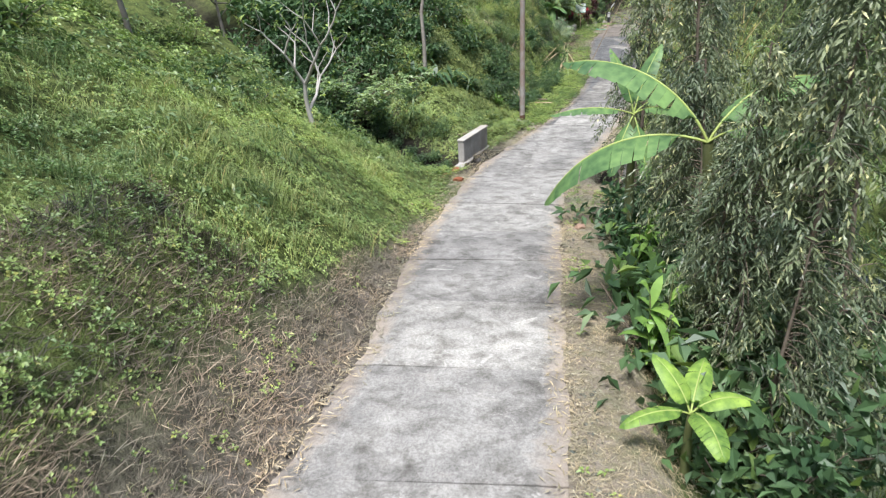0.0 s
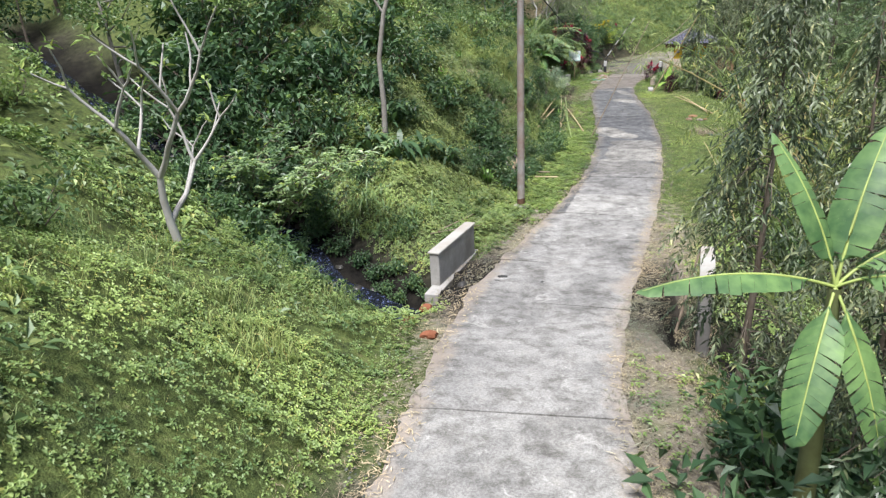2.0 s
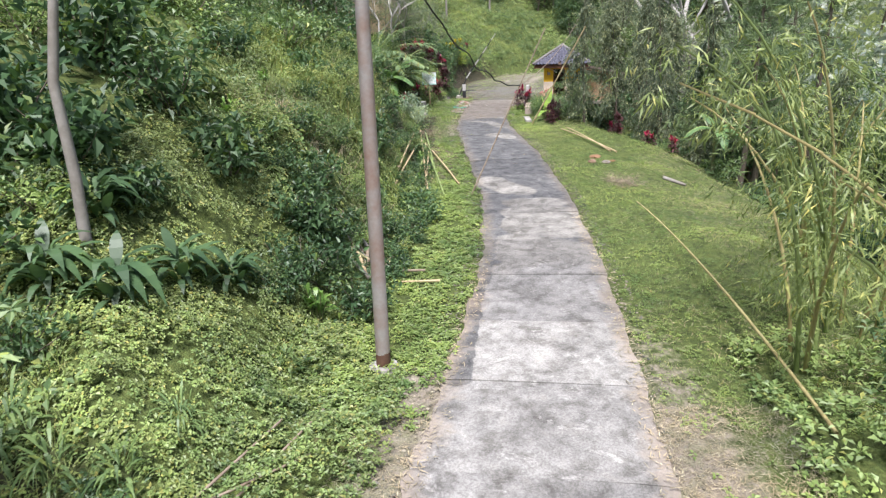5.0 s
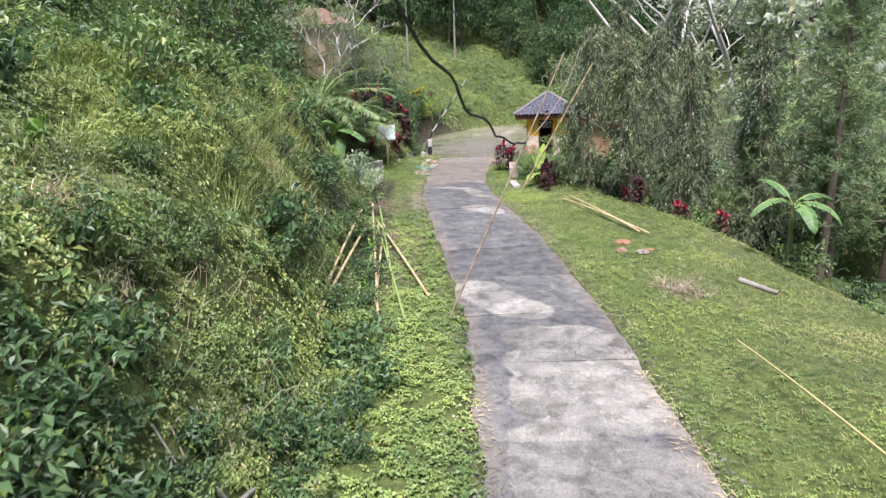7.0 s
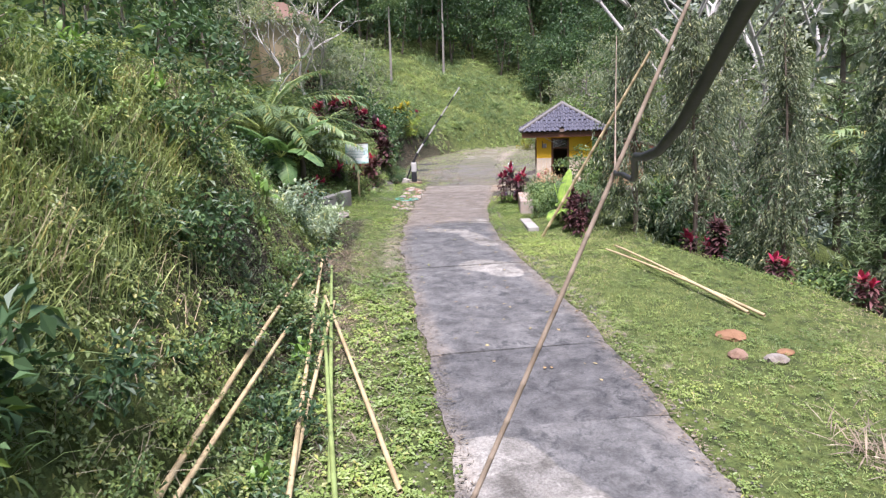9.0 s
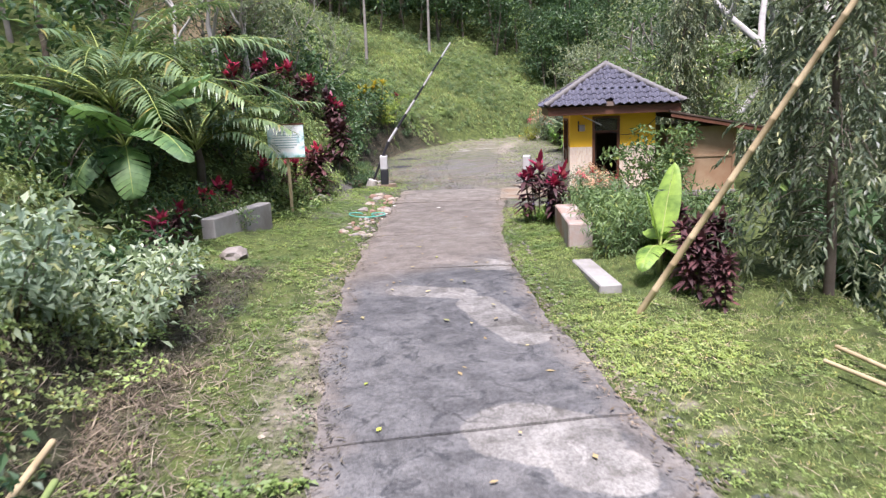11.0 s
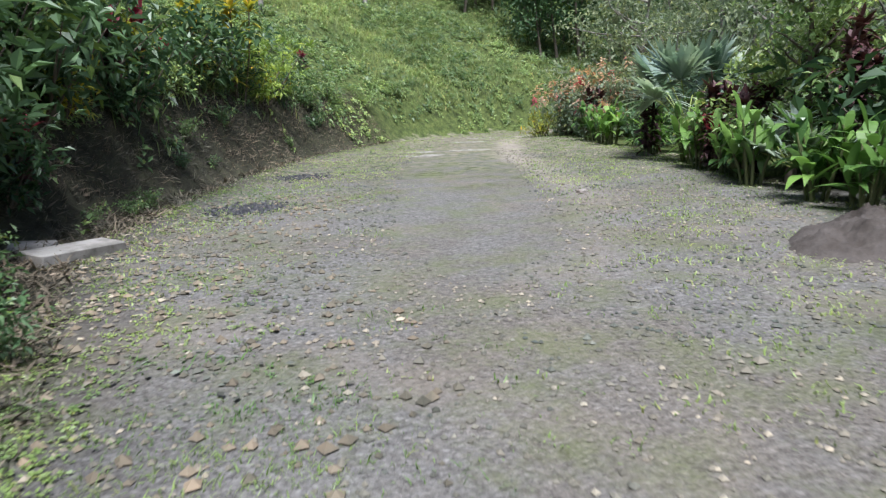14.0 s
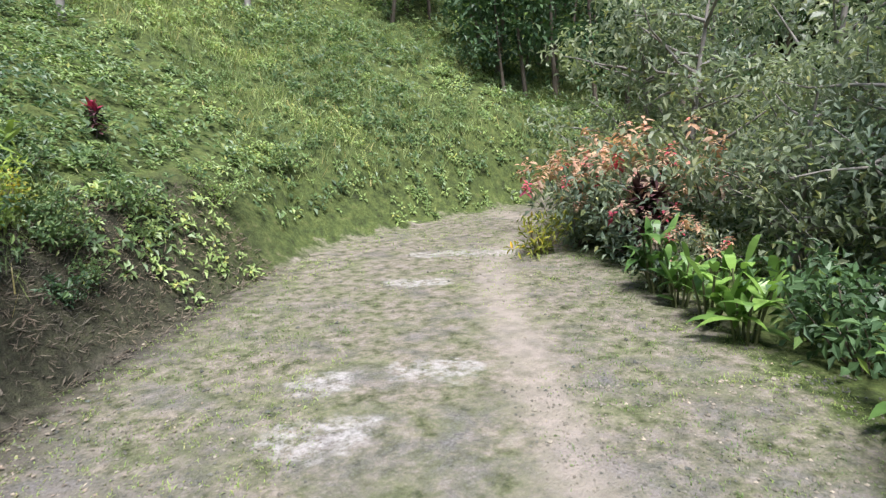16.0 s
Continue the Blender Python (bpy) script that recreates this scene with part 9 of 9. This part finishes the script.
cane("bamboo_pole", "pale bamboo pole lying in the grass", "bamboo pole", (17.45, 47.4, ground_at(17.45, 47.4) + 0.1), (17.1, 52.2, ground_at(17.1, 52.2) + 0.12), 0.035, M_DRYCANE, "lying poles", 0.05)
cane("leaning_pole", "tall pale bamboo pole leaning over the planting bed", "bamboo pole", (16.4, 54.3, ground_at(16.4, 54.3)), (16.4 + 0.38 * 4.9, 54.3 - 0.43 * 4.9, 5.7), 0.042, M_DRYCANE, "", 0.0, 0.75)
cane("leaning_pole", "thin brown pole leaning over the lane", "pole", (9.48, 43.3, ground_at(9.48, 43.3)), (9.48 + 0.447 * 6.0, 43.23, 0.3 + 0.894 * 6.0), 0.03, M_TWIG, "", 0.0, 0.6)
cane("stick", "brown stick leaning on the parapet", "stick", (6.75, 24.55, ground_at(6.75, 24.55)), (7.3, 24.72, 0.84), 0.035, M_TWIG)
for k, (a_, b_) in enumerate((((1.2, 28.2), (2.9, 30.4)), ((1.1, 28.6), (2.3, 30.2)), ((0.9, 28.4), (2.6, 29.3)))):
    cane("stick", "dry branch lying behind the parapet", "stick", (*a_, ground_at(*a_) + 0.06), (*b_, ground_at(*b_) + 0.2), 0.022, M_TWIG, "dry branches")
cane("log", "grey weathered log in the grass", "log", (17.0, 43.1, ground_at(17, 43.1) + 0.05), (17.35, 42.2, ground_at(17.35, 42.2) + 0.05), 0.08, M_PALEBARK)

for k, (x_, y_, a_, ln_, r0) in enumerate(((4.55, 36.7, 20, 0.8, 0.045), (4.7, 36.9, 75, 0.7, 0.05), (4.8, 37.2, 130, 0.5, 0.04), (4.5, 36.4, 100, 0.5, 0.05), (5.25, 37.1, 62, 1.2, 0.05), (4.9, 37.4, 60, 0.6, 0.035), (5.7, 35.6, 170, 0.9, 0.03), (5.6, 36.2, 178, 0.7, 0.03), (4.35, 36.1, 150, 0.5, 0.045), (5.05, 36.8, 25, 0.5, 0.035))):
    dx_, dy_ = math.cos(radians(a_)) * ln_ / 2, math.sin(radians(a_)) * ln_ / 2
    cane("firewood", "short pale cut branch on the woodpile", "firewood", (x_ - dx_, y_ - dy_, ground_at(x_ - dx_, y_ - dy_) + 0.08 + 0.05 * (k % 3)), (x_ + dx_, y_ + dy_, ground_at(x_ + dx_, y_ + dy_) + 0.1 + 0.07 * (k % 2)), r0 * 1.15, (M_DRYCANE, M_TWIG, M_PALEBARK)[k % 3], "cut branches")
r_ = np.random.RandomState(78)
for k in range(16):
    x_, y_, a_, ln_ = 4.85 + r_.normal() * 0.4, 36.8 + r_.normal() * 0.45, r_.uniform(0, 6.283), r_.uniform(0.25, 0.8)
    dx_, dy_ = math.cos(a_) * ln_ / 2, math.sin(a_) * ln_ / 2
    cane("twig", "thin dry twig on the woodpile", "twig", (x_ - dx_, y_ - dy_, ground_at(x_ - dx_, y_ - dy_) + 0.05), (x_ + dx_, y_ + dy_, ground_at(x_ + dx_, y_ + dy_) + 0.12), r_.uniform(0.009, 0.018), (M_TWIG, M_PALEBARK)[k % 2], "woodpile twigs")
r_ = np.random.RandomState(77)
for k, (x_, y_) in enumerate(((15.4, 72.6), (17.0, 78.4))):
    stand("sparse_tree", "sparse small tree with thin bare limbs above the bank", "tree", bare_tree(np.random.RandomState(15 + k), 4.6, 0.06, 18, M_CLEAR, 4, 0.36), x_, y_, 1.0, 80 * k, "sparse trees")
for k, (x_, y_) in enumerate(((12.5, 69.6), (11.3, 69.0), (13.6, 70.4))):
    stand("sparse_tree", "slim pale-trunked tree with light sparse leaves before the house", "tree", bare_tree(np.random.RandomState(51 + k), 5.6, 0.085, 24, M_CLEAR, 4, 0.4, M_WHITEBARK), x_, y_, (1.15, 0.85, 0.9)[k], 80 * k, "sparse trees")
for x_, y_, sc_ in ((29.8, 60.6, 1.0), (31.2, 62.4, 1.15), (30.6, 58.4, 1.0)):
    stand("tree", "light grey-green tree below the hut", "tree", CLEARTREE[int(x_) % 2], x_, y_, sc_, 71 * x_, "valley trees")
for x_, y_, sc_ in ((29.1, 74.0, 0.85),):
    stand("tree", "rounded yellow-green tree behind the hut", "tree", ROUNDTREE, x_, y_, sc_, 20, "")
for k, (x_, y_, sc_) in enumerate(((27.6, 67.6, 1.05), (29.4, 68.4, 1.15))):
    stand("mast_tree", "tall tree with hanging grey-green leaves behind the hut", "tree", slim_kinds[k], x_, y_, sc_, 130 * k, "drooping mast trees")
for k in range(3):
    stand("bare_tree", "tall pale-trunked tree with thin bare crown", "tree", bare_tree(np.random.RandomState(30 + k), 7.0, 0.17, 10, M_CLEAR, 3, 0.8, M_WHITEBARK), (41.0, 43.4, 38.0)[k], (72.6, 73.4, 76.0)[k], (1.9, 1.8, 1.6)[k], 70 * k, "pale-trunked trees")

for x_, y_, h_ in ((25.5, 100.9, 7.0), (32.4, 105.4, 8.0)):
    slim = thing("slim_tree", "slim pale tree trunk on the grassy far slope", "tree", "slim trees", pose(x_, y_, ground_at(x_, y_)))
    part("trunk", geo_mesh("trunk", [tube([(0, 0, -0.4), (0.05, 0.02, h_ * 0.5), (0.1, 0.15, h_)], [0.13, 0.11, 0.07], 9)], [M_PALEBARK], True), slim)
    part("crown", geo_mesh("crown", [clumps(r_, [(0.1, 0.1, h_), (1.0, 0.3, h_ + 0.2), (-0.9, 0.4, h_ - 0.1), (0.2, -0.8, h_ + 0.5)], [1.1, 0.8, 0.8, 0.8], 700, (0.14, 0.26), (0.07, 0.12))], [M_MIDLEAF]), slim)

# ---- small things ----
t_ = np.linspace(0, 1, 90)
hx, hy = 14.9 + 0.75 * t_ + 0.28 * np.cos(t_ * 9.5), 63.45 - 0.35 * t_ + 0.33 * np.sin(t_ * 9.5)
hose = tagged(new("garden_hose", geo_mesh("garden_hose", [tube(np.stack([hx, hy, height(hx, hy) + 0.07], 1), 0.014, 6)], [M_HOSE], True)), "turquoise garden hose coiled in the grass", "garden hose")


def husk(x, y, seed):
    ob = stone("coconut_husk", "brown coconut husk lying in the weeds", x, y, 0.14, seed, M_HUSK, "coconut husks", 0.7)
    ob["category"] = "coconut husk"
    return ob


M_HUSK = plain("coconut_fibre", (0.28, 0.11, 0.06), 0.9, 0.6, 8, 0.2, 0, 0.6)
for k, (x_, y_) in enumerate(((-0.3, 23.2), (0.25, 22.75), (0.45, 22.9), (0.62, 23.1), (0.64, 21.6))):
    husk(x_, y_, 200 + k)
M_MULCH = plain("dark_soil", (0.115, 0.1, 0.09), 0.95, 0.8, 6, 0.15, 0, 1.0, (0.4, 0.38, 0.36))
mg = np.linspace(-1, 1, 81)
r_ = np.random.RandomState(5)
mx_, my_ = np.meshgrid(mg, mg)
mr = np.hypot(mx_, my_) + 0.16 * wave(mx_ * 3 + 5, my_ * 3, 1.1, 303)
px_, py_ = 24.78 + 1.15 * mx_ * 0.9 + 0.5 * my_, 70.0 + 0.75 * my_ - 0.35 * mx_
pz_ = height(px_.ravel(), py_.ravel()).reshape(mx_.shape) - 0.05 + 0.34 * np.clip(1 - mr ** 2, 0, 1) ** 1.2 + (0.05 * wave(px_, py_, 9.0, 305) + 0.035 * wave(px_, py_, 23.0, 307) + r_.normal(size=mx_.shape) * 0.014) * np.clip(1.3 - mr, 0, 1)
gi, gj = np.meshgrid(np.arange(80), np.arange(80), indexing="ij")
gi, gj = gi.ravel(), gj.ravel()
tagged(new("soil_mound", geo_mesh("soil_mound", [(np.stack([px_, py_, pz_], -1).reshape(-1, 3), np.stack([gi * 81 + gj, gi * 81 + gj + 1, (gi + 1) * 81 + gj + 1, (gi + 1) * 81 + gj], 1))], [M_MULCH], True)), "low heap of crumbly grey-brown soil beside the hut", "soil heap")
scatter("shrub", 20, 67, 84, 1.5, 2.6, -1, SH_DARK + SH_MID, "small dark leafy shrub on the cut bank", "shrub", (0.3, 0.6), "bank shrubs", 61)
rs = np.random.RandomState(62)
x, y = spread(rs, 11000, 67, 86, 1.2, 3.0, -1)
x, y = patchy(rs, x, y, 1.1, 63, -0.1)
carpet("ground_cover", "dark leafy weeds on the cut bank", rs, x, y, (0.05, 0.13), (0.03, 0.07), M_MIDLEAF, 0.16, 0.9, 0.15)
x, y = spread(rs, 5000, 68, 86, 0.1, 2.0, -1)
litter("straw", "dead stalks and roots on the cut bank", rs, x, y, (0.1, 0.3), (0.006, 0.016), M_ROOT, 0.35)
x, y = spread(rs, 7000, 44, 55, 0.5, 3.4, -1)
x, y = patchy(rs, x, y, 0.9, 64, -0.4)
litter("straw", "dead brown weeds along the foot of the bank", rs, x, y, (0.08, 0.3), (0.006, 0.016), M_DEAD, 0.4)
x, y = spread(rs, 16000, 47, 57.5, 1.3, 3.2, -1)
litter("dead_brush", "dark dead stalks under the pale bush", rs, x[:9000], y[:9000], (0.06, 0.3), (0.006, 0.018), M_ROOT, 0.5)
x, y = clumpy(rs, x[9000:], y[9000:], 12, 0.14)
tufts("dead_grass", "dry grey-brown grass on the verge", rs, x[::3], y[::3], 8, (0.06, 0.22), (0.004, 0.008), M_ROOT, 0.07, (0.4, 1.2), 0.7)
M_REDSOIL = plain("red_earth", (0.3, 0.17, 0.1), 0.95, 0.55, 6, 0.2, 0, 0.6)
for k, (x_, y_, r_) in enumerate(((16.1, 46.8, 0.26), (16.4, 45.9, 0.15))):
    stone("soil_mound", "small heap of reddish earth on the meadow", x_, y_, r_, 311 + k, M_REDSOIL, "earth heaps", 0.3)["category"] = "soil heap"
rs = np.random.RandomState(77)
x, y = 15.2 + rs.normal(size=420) * 0.33, 43.0 + rs.normal(size=420) * 0.45
litter("straw", "heap of dead brown stalks on the meadow", rs, x, y, (0.2, 0.6), (0.008, 0.02), M_DEAD, 0.45)
for k, (x_, y_, rz_) in enumerate(((18.0, 73.95, 37), (17.55, 74.46, -15), (17.53, 69.82, 10))):
    sl = thing("loose_slab", "loose pale concrete slab below the cut bank", "concrete slab", "loose slabs", pose(x_, y_, ground_at(x_, y_), 3, 2, rz_))
    bpart("slab", box(-(0.46, 0.22, 0.28)[k], (0.46, 0.22, 0.28)[k], -0.2, 0.2, -0.08, (0.12, 0.08, 0.05)[k]), M_STAINED, sl, "", 0.012)
fence = thing("rail_fence", "dark wooden rail fence under the trees", "fence")
for k in range(5):
    x_, y_ = 26.9 + 0.95 * k, 70.78 - 0.44 * k
    bpart("post", box(-0.04, 0.04, -0.04, 0.04, -0.4, 0.95), M_DARKWOOD, fence, at=pose(x_, y_, ground_at(x_, y_), 0, 0, -25))
for zz in (0.3, 0.55, 0.82):
    bpart("rail", box(-0.1, 4.2, -0.05, -0.005, 0, 0.07), M_DARKWOOD, fence, at=pose(26.9, 70.78, 1.0 + zz, 0, 0, -25))
bench = thing("table", "rough dark wooden table under the trees", "table", at=pose(25.65, 69.2, 1.0, 0, 0, -25))
bpart("tabletop", box(-0.45, 0.9, -0.32, 0.32, 0.62, 0.67), M_DARKWOOD, bench, "", 0.008)
for x_, y_ in ((-0.38, -0.25), (-0.38, 0.25), (0.82, -0.25), (0.82, 0.25)):
    bpart("leg", box(x_ - 0.035, x_ + 0.035, y_ - 0.035, y_ + 0.035, -0.15, 0.62), M_DARKWOOD, bench)
stand("tree", "dark tree with a straight trunk beside the table", "tree", NEARTREE[1], 26.1, 68.9, 0.95, 40)
# house up the slope
house = thing("house", "cream plastered house half hidden on the slope", "house", at=pose(11.9, 73.8, 6.8, 0, 0, 20))
bpart("wall", box(-1.5, 1.5, -1.3, 1.3, -4.0, 2.1), M_PLASTER, house)
bm = bmesh.new()
rim = [bm.verts.new(v) for v in ((-1.9, -1.7, 2.1), (1.9, -1.7, 2.1), (1.9, 1.7, 2.1), (-1.9, 1.7, 2.1))]
top = [bm.verts.new(v) for v in ((-0.6, 0, 3.2), (0.6, 0, 3.2))]
for f_ in ((rim[0], rim[1], top[1], top[0]), (rim[1], rim[2], top[1]), (rim[2], rim[3], top[0], top[1]), (rim[3], rim[0], top[0]), (rim[3], rim[2], rim[1], rim[0])):
    bm.faces.new(f_)
bpart("roof", bm, M_CLAY, house, "brown clay roof")
for x_, y_, sc_ in ((10.3, 71.2, 0.95), (13.4, 70.8, 0.8), (12.2, 71.0, 0.62)):
    stand("tree", "light leafy tree in front of the house", "tree", CLEARTREE[0], x_, y_, sc_, 40 * x_, "garden trees")
# fallen leaves on the lane
r_ = np.random.RandomState(9)
s_ = r_.uniform(np.interp(46, MID[:, 1], LEN), np.interp(67, MID[:, 1], LEN), 110)
f_ = np.clip(r_.normal(size=110) * 0.6, -0.95, 0.95)
pq = np.array([edge_at(a_, b_) for a_, b_ in zip(s_, f_)])
pz = np.interp(s_, LEN, WAY[:, 4]) + 0.03
M_FALLEN = leaf_mat("fallen_leaves", (0.2, 0.1, 0.05), (0.5, 0.42, 0.25), (0.45, 0.5, 0.1), 0.7, 0.1)
a_ = r_.uniform(0, 6.283, 110)
v = leaves(np.c_[pq, pz], np.stack([np.cos(a_), np.sin(a_), 0 * a_ + 0.03], 1), np.tile([0, 0, 1.0], (110, 1)) + r_.normal(size=(110, 3)) * 0.08, r_.uniform(0.04, 0.13, 110), r_.uniform(0.025, 0.06, 110), 0.05, 0.02)
tagged(new("fallen_leaves", geo_mesh("fallen_leaves", [v], [M_FALLEN])), "yellow and brown leaves fallen on the lane", "fallen leaves", kind="stuff")
# pale scraps of paper on the lane
M_PAPER = plain("waste_paper", (0.7, 0.68, 0.64), 0.8, 0.2, 6)
for k, (x_, y_) in enumerate(((15.75, 63.4), (16.35, 64.6), (15.9, 65.2), (17.2, 63.6))):
    sg_, _u = along([x_], [y_])
    bm = bmesh.new()
    rim = [bm.verts.new((0.055 * math.cos(a__) * (1.3 if j % 2 else 0.8), 0.04 * math.sin(a__), 0.008 * (j % 3))) for j, a__ in enumerate(np.arange(7) * 0.9)]
    f__ = bm.faces.new(rim)
    low = bmesh.ops.extrude_face_region(bm, geom=[f__])
    for v__ in low["geom"]:
        if isinstance(v__, bmesh.types.BMVert):
            v__.co.z += 0.004
    me_ = bpy.data.meshes.new("paper_scrap")
    bm.to_mesh(me_)
    bm.free()
    me_.materials.append(M_PAPER)
    ob = new("paper_scrap", me_)
    ob.matrix_basis = pose(x_, y_, float(np.interp(sg_[0], LEN, WAY[:, 4])) + 0.03, 0, 0, 50 * k)
    tagged(ob, "small white scrap of paper lying on the lane", "litter", "paper scraps")
